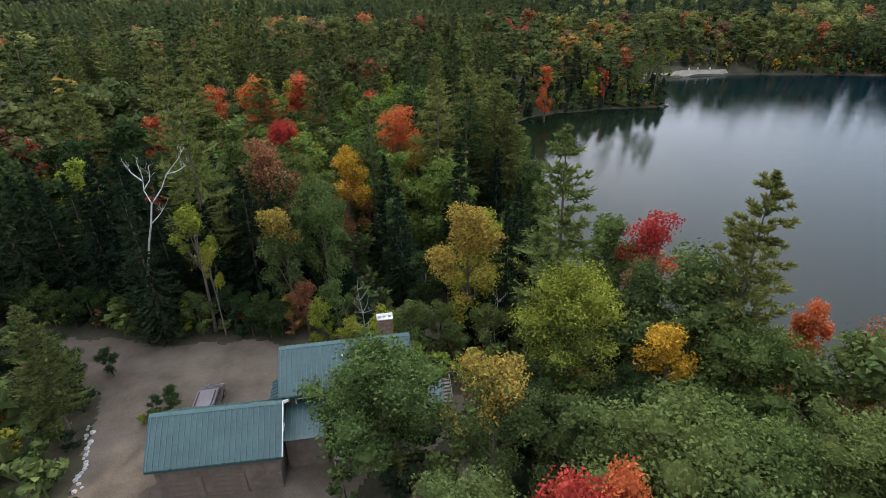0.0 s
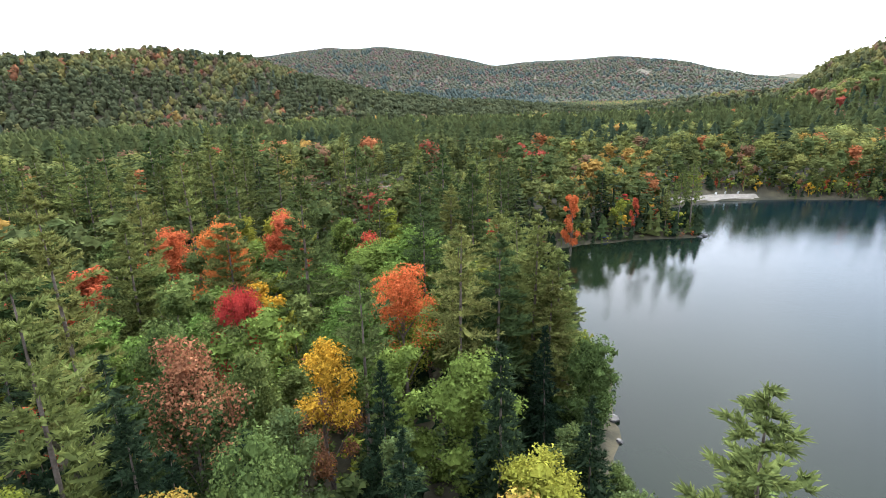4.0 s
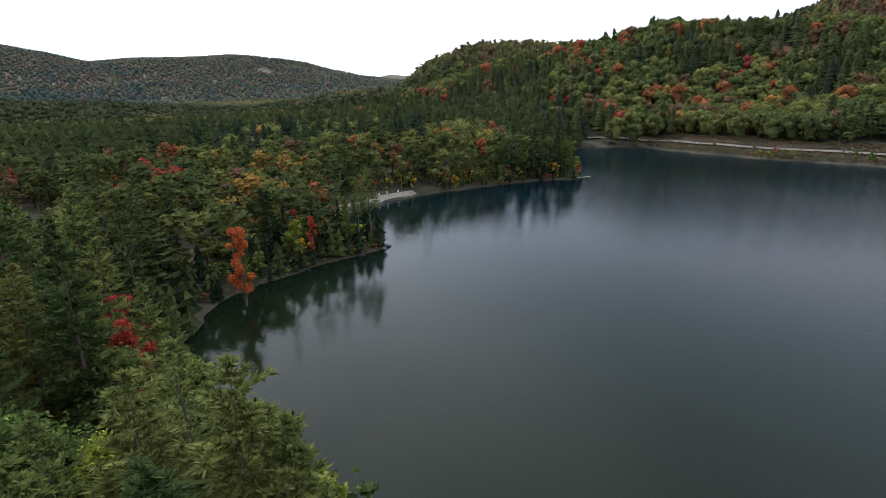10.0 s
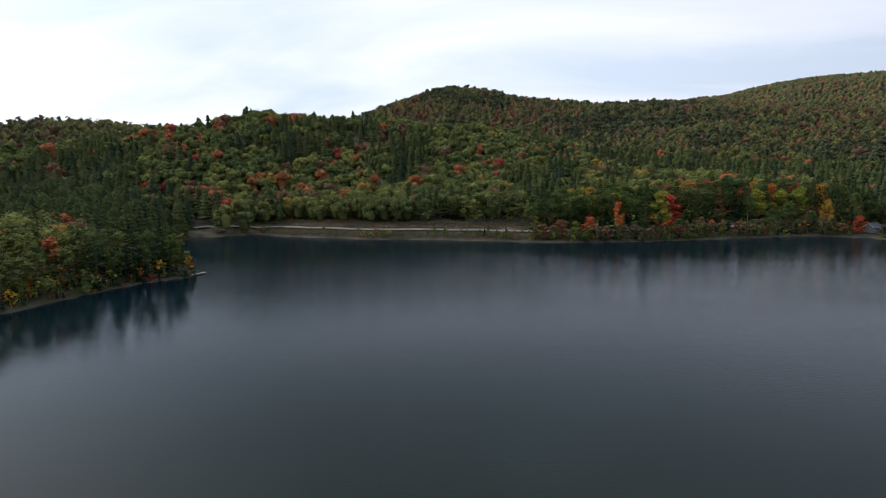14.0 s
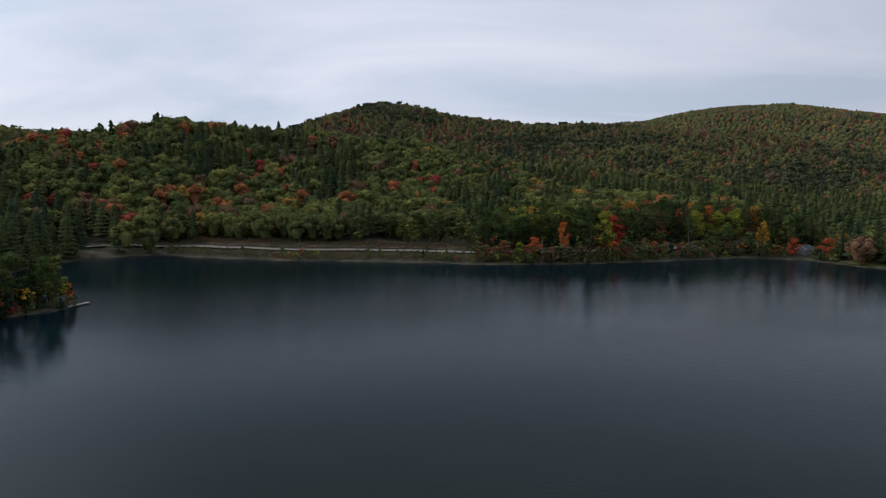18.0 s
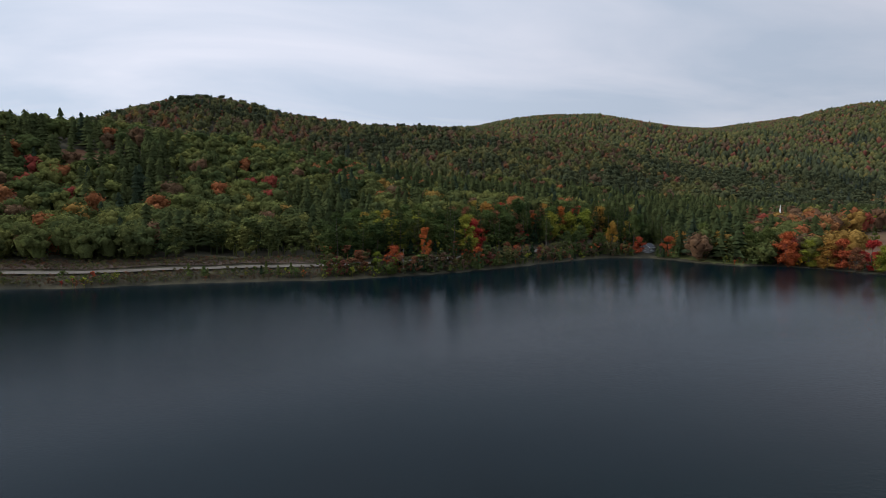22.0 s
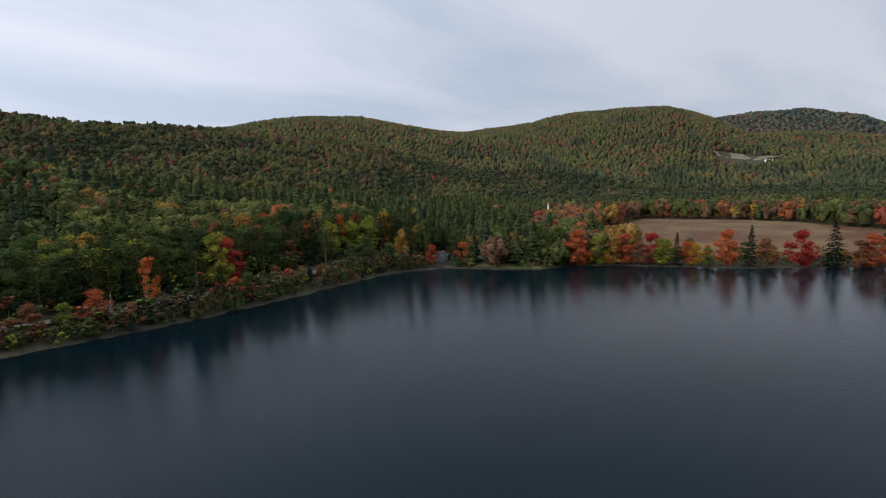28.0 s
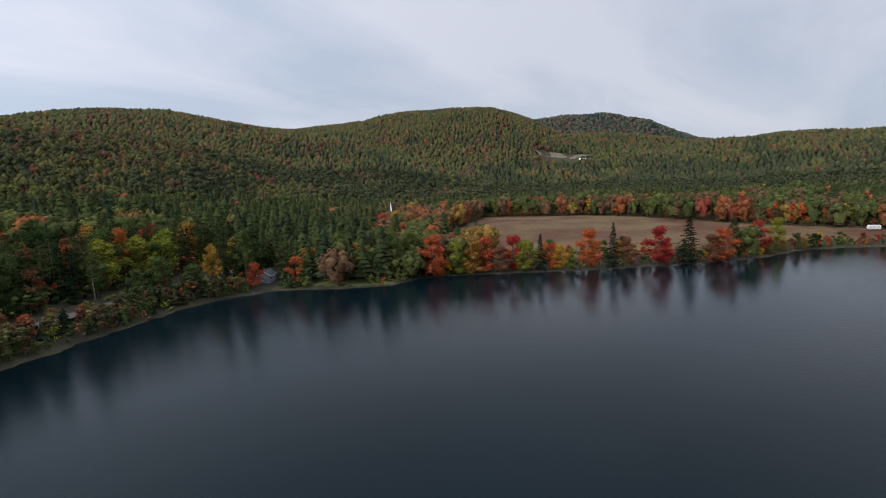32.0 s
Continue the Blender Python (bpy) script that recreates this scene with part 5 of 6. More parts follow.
def forest(name, x, y, broad, ever, tall_broad, tall_ever, seed, wide=(0.85, 1.2), mix=None, smooth=False, leaf=LEAF):
    s = species_at(x, y, seed) if mix is None else np.random.default_rng(seed).choice(8, len(x), p=mix)
    r = np.random.default_rng(seed + 1)
    size = r.random(len(x))
    girth = r.uniform(*wide, len(x))
    for k, species in enumerate(COLOURS):
        m = s == k
        lo, hi = tall_ever if k < 2 else tall_broad
        wood(name + "_" + species, ever[k] if k < 2 else broad, x[m], y[m], lo + (hi - lo) * size[m], girth[m], leaf[species], name.replace("_", " ") + " of " + WORDS[species], seed + k, smooth)


# within a few hundred metres
fx, fy = spread_over(-260, 640, -470, 560, 7.4, 50)
d = seg_dist(fx, fy, eye_line, False)[0]
ok = (shore(fx, fy) > 1.0) & ~open_ground(fx, fy) & (d < 390) & in_view(fx, fy)
ok &= ~((fx > -95) & (fx < 50) & (fy > 0) & (fy < 205)) & ~(on_slope(fx, fy) & (shore(fx, fy) > 0))
fx, fy = np.r_[fx[ok], spare[:, 0]], np.r_[fy[ok], spare[:, 1]]
d = seg_dist(fx, fy, eye_line, False)[0]
near = d < 215
MID_BROAD = [mid_broad(k, 300) for k in (31, 32, 33)]
MID_EVER = {0: [mid_pine(k, 10, 5, 4, 0.17, 0.0, 0.2, 0.04) for k in (41, 42, 45)], 1: [mid_pine(k, 9, 5, 3, 0.18, 0.25, 0.05, 0.042) for k in (43, 44)]}
FAR_BROAD = [round_broad(k, 11, 270, 0.060) for k in (51, 52, 53, 54)]
FAR_EVER = {0: [far_pine(k, 9, 10, 0.18, 0.68) for k in (61, 62, 60)], 1: [far_pine(k, 9, 10, 0.19) for k in (63, 64, 59)]}
forest("lakeside_woods", fx[near], fy[near], MID_BROAD, MID_EVER, (11, 18), (17, 26), 70, (1.05, 1.4), leaf=SHORE_LEAF)
beyond = d > 300
forest("shoreside_slope_woods", fx[beyond], fy[beyond], [round_broad(k, 8, 90, 0.070) for k in (46, 47, 48, 49)], FAR_EVER, (12, 19), (15, 24), 95, (1.0, 1.3), smooth=True, leaf=SHORE_LEAF)
forest("shore_woods", fx[~near & ~beyond], fy[~near & ~beyond], FAR_BROAD, FAR_EVER, (12, 19), (15, 24), 90, (1.0, 1.3), smooth=True, leaf=SHORE_LEAF)

# undergrowth along the water
bx, by = spread_over(-20, 420, -320, 310, 2.6, 54)
bd = shore(bx, by)
lawn_side = (np.hypot(bx - 359, by + 85) > 9) & (np.hypot(bx - 333, by + 103) > 12)
ok = (bd > -0.4) & (bd < 5) & (bx > 0) & lawn_side & (seg_dist(bx, by, road_line, False)[0] > 4.5) & (seg_dist(bx, by, np.array([(84, 239), (104, 244), (132, 244)], float), False)[0] > 4)
thin = (bx > 300) & (by > 98)
ok &= ~thin | (vnoise(bx, by, 14, 41) > 0.62)
bx, by = bx[ok], by[ok]
SHRUB = [mid_broad(k, 40) for k in (71, 72)]
SHRUB_EVER = {0: [far_pine(73, 5, 6, 0.2)], 1: [far_pine(74, 5, 6, 0.2)]}
wild = (bx < 300) & (by > 100)
forest("shoreline_shrubs", bx[~wild], by[~wild], SHRUB, SHRUB_EVER, (2.0, 5.5), (3, 7), 170, (1.0, 1.5))
wx, wy = spread_over(-5, 215, 100, 300, 1.9, 64)
keep = (shore(wx, wy) > -0.9) & (shore(wx, wy) < 1.4) & (seg_dist(wx, wy, np.array([(84, 239), (104, 244), (132, 244)], float), False)[0] > 6)
forest("overhanging_shrubs", wx[keep], wy[keep], SHRUB, SHRUB_EVER, (1.5, 4.0), (2, 5), 177, (1.1, 1.5), (0.1, 0.3, 0.4, 0.05, 0, 0.02, 0.01, 0.12))
zx, zy = spread_over(20, 215, 170, 300, 2.8, 67)
beach_far = seg_dist(zx, zy, np.array([(66, 196), (76, 222), (84, 239), (104, 245), (134, 245), (200, 228)], float), False)[0]
ok = (shore(zx, zy) > 2.5) & (beach_far < 16) & ~open_ground(zx, zy)
forest("beachside_shrubs", zx[ok], zy[ok], SHRUB, SHRUB_EVER, (2.0, 7.0), (3, 8), 178, (1.1, 1.6), (0.08, 0.12, 0.42, 0.14, 0.03, 0.05, 0.06, 0.10))
zx, zy = spread_over(-62, 8, 204, 247, 3.0, 68)
forest("trackside_brush", zx, zy, SHRUB, SHRUB_EVER, (1.2, 4.0), (2, 5), 179, (1.2, 1.7), (0.1, 0.1, 0.45, 0.12, 0.02, 0.04, 0.02, 0.15))
forest("shoreline_thicket", bx[wild], by[wild], SHRUB, SHRUB_EVER, (3.0, 8.0), (4, 10), 175, (0.9, 1.3))

hedge_rng = random.Random(23)
# brush between road and water, and round the meadow
qx, qy = spread_over(296, 352, 88, 268, 1.8, 81)
ok = (shore(qx, qy) > 0.2) & (seg_dist(qx, qy, road_line, False)[0] > 3.7) & (seg_dist(qx, qy, road_line, False)[0] < 15)
forest("roadside_brush", qx[ok], qy[ok], SHRUB, SHRUB_EVER, (1.3, 3.0), (1, 2), 230, (1.4, 2.0), (0, 0, 0.40, 0.1, 0, 0.05, 0, 0.45), leaf=HILL_LEAF)
qx, qy = spread_over(120, 440, -400, -150, 3.0, 82)
far_edge = seg_dist(qx, qy, FIELD)[0]
ok = (far_edge < 4.5) & ~inside(qx, qy, FIELD) & (shore(qx, qy) > 1)
forest("meadow_edge_bushes", qx[ok], qy[ok], SHRUB, SHRUB_EVER, (1.8, 5.0), (2, 5), 240, (1.2, 1.7), (0, 0, 0.3, 0.2, 0.04, 0.16, 0.06, 0.24), leaf=HILL_LEAF)
qx, qy = spread_over(120, 480, -470, -220, 6.5, 85)
far_edge = seg_dist(qx, qy, FIELD)[0]
ok = (far_edge > 2.5) & (far_edge < 24) & ~inside(qx, qy, FIELD) & (shore(qx, qy) > 60) & ~open_ground(qx, qy)
forest("meadow_edge_trees", qx[ok], qy[ok], MID_BROAD, MID_EVER, (7, 14), (10, 18), 245, (0.95, 1.25), (0.06, 0.03, 0.34, 0.14, 0.05, 0.10, 0.05, 0.23))
qx, qy = spread_over(140, 420, -370, -170, 7.0, 83)
ok = inside(qx, qy, FIELD) & (vnoise(qx, qy, 22, 84) > 0.66)
forest("meadow_brush", qx[ok], qy[ok], SHRUB, SHRUB_EVER, (0.5, 1.4), (1, 2), 250, (1.6, 2.4), (0, 0, 0.15, 0.15, 0, 0.1, 0.05, 0.55), leaf=HILL_LEAF)

# hemlocks close together behind the yard
for k in range(17):
    x = -70 + 3.2 * k + hedge_rng.uniform(-0.8, 0.8)
    plant("spruce_b" if k % 2 else "spruce_a", "spruce", x, 55.5 + hedge_rng.uniform(-2.0, 3.0) + max(0, -50 - x) * 0.3, hedge_rng.uniform(14, 18), 1.15)

# single tall bushes along the north edge of the yard
hedge = random.Random(17)
for k in range(22):
    u = k / 21
    x = -64 + 46 * u + hedge.uniform(-0.8, 0.8)
    y = float(np.interp(x, [-72, -51, -43, -33, -17], [56, 51.5, 50, 48.4, 48.4])) + hedge.uniform(1.0, 2.6)
    plant("birchy", hedge.choice(["shade_green", "shade_green", "shade_green", "shade_green", "green"]), x, y, hedge.uniform(3.6, 6.2), hedge.uniform(0.9, 1.2))

# bushes under the trees and along the edges of the yard
ex, ey = spread_over(-75, 40, 14, 112, 2.4, 59)
yard_edge = seg_dist(ex, ey, CLEARING)[0]
ok = (shore(ex, ey) > 1) & ~inside(ex, ey, CLEARING) & ~((ex > -33) & (ex < 0) & (ey < 28)) & ((vnoise(ex, ey, 6, 61) > 0.22) | (yard_edge < 4)) & (yard_edge > 0.35)
ex, ey = ex[ok], ey[ok]
yard_edge = yard_edge[ok]
edge = yard_edge < 5
UNDER = [mid_broad(k, 150) for k in (75, 76, 77)]
forest("undergrowth", ex[~edge], ey[~edge], UNDER, SHRUB_EVER, (1.5, 5.5), (2, 6), 190, (1.2, 1.7))
forest("yard_bushes", ex[edge], ey[edge], UNDER, {0: UNDER, 1: UNDER}, (2.4, 5.2), (2.0, 4.5), 200, (1.2, 1.6), (0, 0.22, 0.5, 0.15, 0, 0.02, 0, 0.11))

# taller trees between road and water
tx, ty = spread_over(300, 400, -70, 96, 3.4, 58)
ok = (np.hypot(tx - 359, ty + 85) > 9) & (shore(tx, ty) > 0.0) & (shore(tx, ty) < 10) & (seg_dist(tx, ty, road_line, False)[0] > 4.8)
forest("waterside_trees", tx[ok], ty[ok], MID_BROAD, MID_EVER, (3.0, 8.5), (4, 9), 180, (1.2, 1.6), (0.06, 0.0, 0.40, 0.12, 0.03, 0.10, 0.05, 0.24), leaf=HILL_LEAF)

ux, uy = spread_over(305, 430, -100, 100, 3.3, 66)
ok = on_slope(ux, uy) & ~open_ground(ux, uy) & (shore(ux, uy) > 4)
forest("slope_undergrowth", ux[ok], uy[ok], SHRUB, SHRUB_EVER, (3.0, 9.0), (4, 9), 260, (1.2, 1.7), (0.05, 0.15, 0.5, 0.1, 0, 0.04, 0.02, 0.14))


def facing(x, y, seed):
    """Slopes that face the lake keep all their trees, those behind the crests one in seven."""
    top = height(x, y) + 14
    seen = np.ones(x.shape, bool)
    for u in np.linspace(0.25, 0.97, 14):
        seen &= height(20 + (x - 20) * u, 40 + (y - 40) * u) < 42 + (top - 42) * u + 4
    return seen | (np.random.default_rng(seed).random(x.shape) < 0.15)


# the hillsides
hx, hy = spread_over(-700, 800, -700, 900, 9.0, 51)
d = seg_dist(hx, hy, eye_line, False)[0]
ok = (d >= 390) & (d < 620) & in_view(hx, hy) & ~open_ground(hx, hy)
HILL_BROAD = [round_broad(k, 6, 70, 0.075) for k in (55, 56, 59)]
HILL_EVER = {0: [far_pine(k, 6, 8, 0.19, 0.66) for k in (65, 67, 69)], 1: [far_pine(66, 6, 8, 0.19)]}
forest("hillside_woods", hx[ok], hy[ok], HILL_BROAD, HILL_EVER, (12, 19), (12, 20), 110, (1.0, 1.3), smooth=True, leaf=SHORE_LEAF)
hx, hy = spread_over(-1000, 1200, -1000, 1100, 9.8, 57)
d = seg_dist(hx, hy, eye_line, False)[0]
ok = (d >= 620) & (d < 1000) & in_view(hx, hy) & ~open_ground(hx, hy)
hx, hy = hx[ok], hy[ok]
ok = facing(hx, hy, 142)
HIGH_BROAD = [round_broad(k, 1, 16, 0.17) for k in (55, 56, 60)]
HIGH_EVER = {0: [round_broad(k, 2, 18, 0.15) for k in (67, 69)], 1: [far_pine(66, 3, 6, 0.2)]}
forest("upland_woods", hx[ok], hy[ok], HIGH_BROAD, HIGH_EVER, (12, 18), (13, 20), 120, (1.0, 1.3), smooth=True, leaf=HILL_LEAF)
ux, uy = spread_over(-2200, 2600, -2700, 3400, 9.2, 52)
d = seg_dist(ux, uy, eye_line, False)[0]
ok = (d >= 1000) & (d < 1750) & in_view(ux, uy) & ~open_ground(ux, uy)
ux, uy = ux[ok], uy[ok]
ok = facing(ux, uy, 140)
ux, uy = ux[ok], uy[ok]
FAR_DOME = [dome(k) for k in (57, 58.4, 59.9)]
FAR_DOME = [joined([(v * [0.25, 0.25, 0.38] + [0, 0, 0.56], f)]) for v, f in FAR_DOME]
PINE_DOME = [joined([(v * [0.22, 0.22, 0.50] + [0, 0, 0.45], f)]) for v, f in (dome(61, 5), dome(62.7, 5))]
LAST_EVER = {0: PINE_DOME, 1: [far_pine(68, 2, 5, 0.23)]}
forest("far_woods", ux, uy, FAR_DOME, LAST_EVER, (13, 18), (14, 19), 130, (1.0, 1.35), smooth=True, leaf=HILL_LEAF)
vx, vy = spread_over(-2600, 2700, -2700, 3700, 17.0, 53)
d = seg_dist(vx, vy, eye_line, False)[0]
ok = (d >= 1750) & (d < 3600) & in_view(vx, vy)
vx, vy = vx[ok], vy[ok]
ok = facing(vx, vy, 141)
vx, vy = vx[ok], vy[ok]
forest("distant_woods", vx, vy, FAR_DOME, LAST_EVER, (13, 17), (14, 18), 150, (1.6, 2.2), smooth=True, leaf=HAZY_UPLAND_LEAF)


# ---- house, yard and small buildings ----
TEAL = surface("green_metal_roof", (0.021, 0.052, 0.052), (0.034, 0.074, 0.072), 0.5, 0.45, fine=4.0, specular=0.5)
TEAL_RIB = surface("green_metal_rib", (0.045, 0.095, 0.09), (0.06, 0.12, 0.11), 0.8, 0.42, specular=0.5)
WHITE = surface("white_paint", (0.62, 0.62, 0.60), (0.80, 0.80, 0.78), 1.5, 0.6)
SIDING = surface("brown_siding", (0.10, 0.075, 0.06), (0.17, 0.13, 0.10), 0.8, 0.8, fine=9.0)
GREY_SIDING = surface("grey_siding", (0.16, 0.17, 0.18), (0.26, 0.27, 0.28), 0.8, 0.8, fine=9.0)
BRICK = surface("brown_brick", (0.13, 0.075, 0.055), (0.22, 0.14, 0.10), 2.5, 0.9, fine=14.0)
SLATE = surface("dark_shingles", (0.05, 0.055, 0.06), (0.10, 0.105, 0.115), 1.2, 0.8, fine=8.0)
PLANK = surface("weathered_planks", (0.20, 0.17, 0.14), (0.33, 0.29, 0.25), 1.5, 0.85, fine=12.0)
GLASS = surface("window_glass", (0.02, 0.025, 0.03), (0.04, 0.05, 0.06), 0.6, 0.08, specular=0.6)
CARPAINT = surface("taupe_car_paint", (0.12, 0.10, 0.10), (0.16, 0.135, 0.135), 0.7, 0.28, specular=0.6, metal=0.3)
RUBBER = surface("black_rubber", (0.015, 0.015, 0.015), (0.03, 0.03, 0.03), 5.0, 0.8)
STEEL = surface("wheel_steel", (0.35, 0.35, 0.36), (0.5, 0.5, 0.5), 5.0, 0.35, metal=0.8)
LAMP_RED = surface("red_lamp", (0.30, 0.02, 0.02), (0.42, 0.03, 0.03), 5.0, 0.3)
STONE = surface("pale_stone", (0.26, 0.25, 0.24), (0.48, 0.47, 0.45), 1.3, 0.9, bump=0.02, fine=9.0)
BLUE = surface("blue_tarp", (0.015, 0.03, 0.22), (0.03, 0.06, 0.34), 1.5, 0.5)


def shaped(bm, bevel=0.0):
    if bevel:
        bmesh.ops.bevel(bm, geom=bm.edges[:], offset=bevel, segments=1, affect="EDGES")
    me = bpy.data.meshes.new("shape")
    bm.to_mesh(me)
    bm.free()
    return me


def piece(name, mesh, material, parent, m=None, label=""):
    if not mesh.materials:
        mesh.materials.append(material)
    ob = new(name, mesh)
    ob.parent = parent
    if m is not None:
        ob.matrix_basis = m
    if label:
        ob["label"] = label
    return ob


def box(sx, sy, sz, bevel=0.0):
    bm = bmesh.new()
    bmesh.ops.create_cube(bm, size=1, matrix=Matrix.Diagonal((sx, sy, sz, 1)))
    return shaped(bm, bevel)


def prism(outline, depth, bevel=0.0):
    """An outline in x and z, drawn out along y about 0."""
    bm = bmesh.new()
    a = [bm.verts.new((x, -depth / 2, z)) for x, z in outline]
    b = [bm.verts.new((x, depth / 2, z)) for x, z in outline]
    bm.faces.new(a)
    bm.faces.new(b[::-1])
    for k in range(len(a)):
        bm.faces.new((a[k], b[k], b[(k + 1) % len(a)], a[(k + 1) % len(a)]))
    bmesh.ops.recalc_face_normals(bm, faces=bm.faces[:])
    return shaped(bm, bevel)


def window_on(parent, x, y, z, w, h, turn, pane=GLASS, frame_mat=WHITE):
    """A window: frame of four bars, sill and pane."""
    root = new("window")
    root.parent = parent
    root.matrix_basis = pose(x, y, z, 0, 0, turn)
    piece("pane", box(w, 0.03, h), pane, root, pose(0, 0.02, 0))
    for dx in (-w / 2, w / 2):
        piece("jamb", box(0.09, 0.09, h + 0.18), frame_mat, root, pose(dx, 0, 0))
    piece("head", box(w + 0.1, 0.085, 0.09), frame_mat, root, pose(0, 0, h / 2))
    piece("sill", box(w + 0.25, 0.16, 0.07), frame_mat, root, pose(0, -0.04, -h / 2))
    return root


def gabled(name, label, category, at, turn, length, run, eave, ridge, wall, roof, rib=None, trim=WHITE, over=0.4, spacing=0.42):
    """A gabled building: four walls, two roof slopes with ribs, ridge cap, fascia and barge boards. Length along its x."""
    root = tagged(new(name), label, category)
    root.matrix_basis = pose(*at, 0, 0, turn)
    edge_trim = roof if rib else trim
    depth, body = 2 * (run - over), length - 2 * over
    pitch = math.atan2(ridge - eave, run)
    slope = math.hypot(run, ridge - eave)
    wall_top = eave + over * math.tan(pitch) - 0.10
    for side in (-1, 1):
        piece("wall", box(body, 0.2, wall_top + 0.5), wall, root, pose(0, side * (depth / 2 - 0.1), wall_top / 2 - 0.25))
        end = prism([(-depth / 2 + 0.2, -0.5), (depth / 2 - 0.2, -0.5), (depth / 2 - 0.2, wall_top), (0, ridge - 0.22), (-depth / 2 + 0.2, wall_top)], 0.2)
        piece("gable_wall", end, wall, root, pose(side * (body / 2 - 0.1), 0, 0, 0, 0, 90))
        lean = -side * math.degrees(pitch)
        mid = pose(0, side * run / 2, (eave + ridge) / 2, lean, 0, 0)
        sheet = piece("roof_slope", box(length, slope, 0.09, 0.01), roof, root, mid)
        if rib:
            bar = box(0.05, slope - 0.02, 0.05)
            for k in range(int(length / spacing)):
                piece("rib", bar, rib, sheet, pose(-length / 2 + 0.15 + k * spacing, 0, 0.066))
        piece("fascia", box(length + 0.02, 0.05, 0.2), edge_trim, root, pose(0, side * (run + 0.03), eave - 0.1))
        for e in (-1, 1):
            piece("barge_board", box(0.06, slope, 0.24, 0.005), trim if e > 0 and name == "garage" else edge_trim, root, mid @ pose(e * (length / 2 + 0.035), 0, -0.06))
    piece("ridge_cap", prism([(-0.22, -0.13), (0, 0.06), (0.22, -0.13), (0.19, -0.16), (0, 0.02), (-0.19, -0.16)], length), rib or roof, root, pose(0, 0, ridge + 0.1, 0, 0, 90))
    return root


YARD = 7.3
house = gabled("house", "brown two-storey house with a green metal roof beside the gravel yard", "house", (-8.8, 38.2, YARD), 8.3, 11.1, 3.5, 5.1, 7.5, SIDING, TEAL, TEAL_RIB)
for x, z in ((-4.2, 1.4), (-1.6, 1.4), (1.2, 1.4), (3.8, 1.4), (-3.9, 4.2), (-2.0, 4.2)):
    window_on(house, x, -3.13, z, 0.9, 1.0 if z < 2 else 0.55, 0)
for x in (-3.5, -1.0, 2.0):
    window_on(house, x, 3.13, 1.5, 0.9, 1.1, 180)
house_door = piece("door", box(0.95, 0.06, 2.05, 0.01), WHITE, house, pose(3.4, 3.13, 1.03))
piece("handle", box(0.05, 0.08, 0.14, 0.01), STEEL, house_door, pose(0.35, 0.06, 0))
chimney = piece("chimney", box(1.3, 0.9, 3.4, 0.02), BRICK, house, pose(3.6, 1.15, 7.05), "brown brick chimney with a pale cap")
piece("cap", box(1.42, 1.02, 0.1, 0.02), STONE, chimney, pose(0, 0, 1.74))
for dx in (-0.45, 0, 0.45):
    piece("flue", box(0.26, 0.3, 0.2, 0.03), STONE, chimney, pose(dx, 0, 1.87))
vent = bmesh.new()
bmesh.ops.create_cone(vent, cap_ends=True, segments=10, radius1=0.09, radius2=0.09, depth=0.6)
piece("vent_pipe", shaped(vent), STEEL, house, pose(-0.3, -1.35, 6.75))
piece("skylight", box(0.7, 1.0, 0.16, 0.02), GREY_SIDING, house, pose(3.6, -1.9, 6.3, 34.4, 0, 0))
# lean-to roofs on the west and south of the house
lean = piece("lean_to_roof", box(1.7, 4.0, 0.1, 0.01), TEAL, house, pose(-6.2, -0.6, 3.2, 0, -24, 0))
for k in range(9):
    piece("rib", box(1.66, 0.05, 0.06), TEAL_RIB, lean, pose(0, -1.8 + k * 0.45, 0.07))
for dy in (-2.3, 1.1):
    piece("post", box(0.14, 0.14, 3.0, 0.01), WHITE, house, pose(-6.8, dy, 1.4))
link = piece("link_roof", box(3.4, 3.4, 0.1, 0.01), TEAL, house, pose(-3.6, -4.75, 3.55, 14, 0, 0))
for k in range(8):
    piece("rib", box(0.05, 3.36, 0.06), TEAL_RIB, link, pose(-1.5 + k * 0.43, 0, 0.07))
piece("link_wall", box(3.1, 0.2, 3.3), SIDING, house, pose(-3.6, -6.1, 1.3))
piece("link_side", box(0.2, 2.7, 3.3), SIDING, house, pose(-2.1, -4.6, 1.3))
deck = piece("deck", box(3.6, 3.4, 0.18, 0.01), PLANK, house, pose(0.2, -5.0, 0.8))
for dx, dy in ((-1.7, -1.6), (1.7, -1.6), (-1.7, 1.6), (1.7, 1.6)):
    piece("deck_post", box(0.12, 0.12, 1.2), PLANK, deck, pose(dx, dy, -0.4))
porch = piece("porch_roof", box(2.1, 3.0, 0.12, 0.01), TEAL, house, pose(7.0, -2.4, 2.9, 6, 0, 0))
piece("porch_wall", box(1.8, 2.6, 2.9), SIDING, house, pose(6.9, -2.3, 1.2))
for k in range(7):
    piece("step", box(1.0, 0.28, 0.08), PLANK, house, pose(8.6, 0.6 - k * 0.28, 1.35 - k * 0.19))
for dx in (8.1, 9.1):
    piece("handrail", box(0.06, 2.6, 0.07), PLANK, house, pose(dx, -0.35, 1.8, 34, 0, 0))
    for k in (0, 3, 6):
        piece("baluster", box(0.06, 0.06, 1.1), PLANK, house, pose(dx, 0.6 - k * 0.28, 1.75 - k * 0.19))

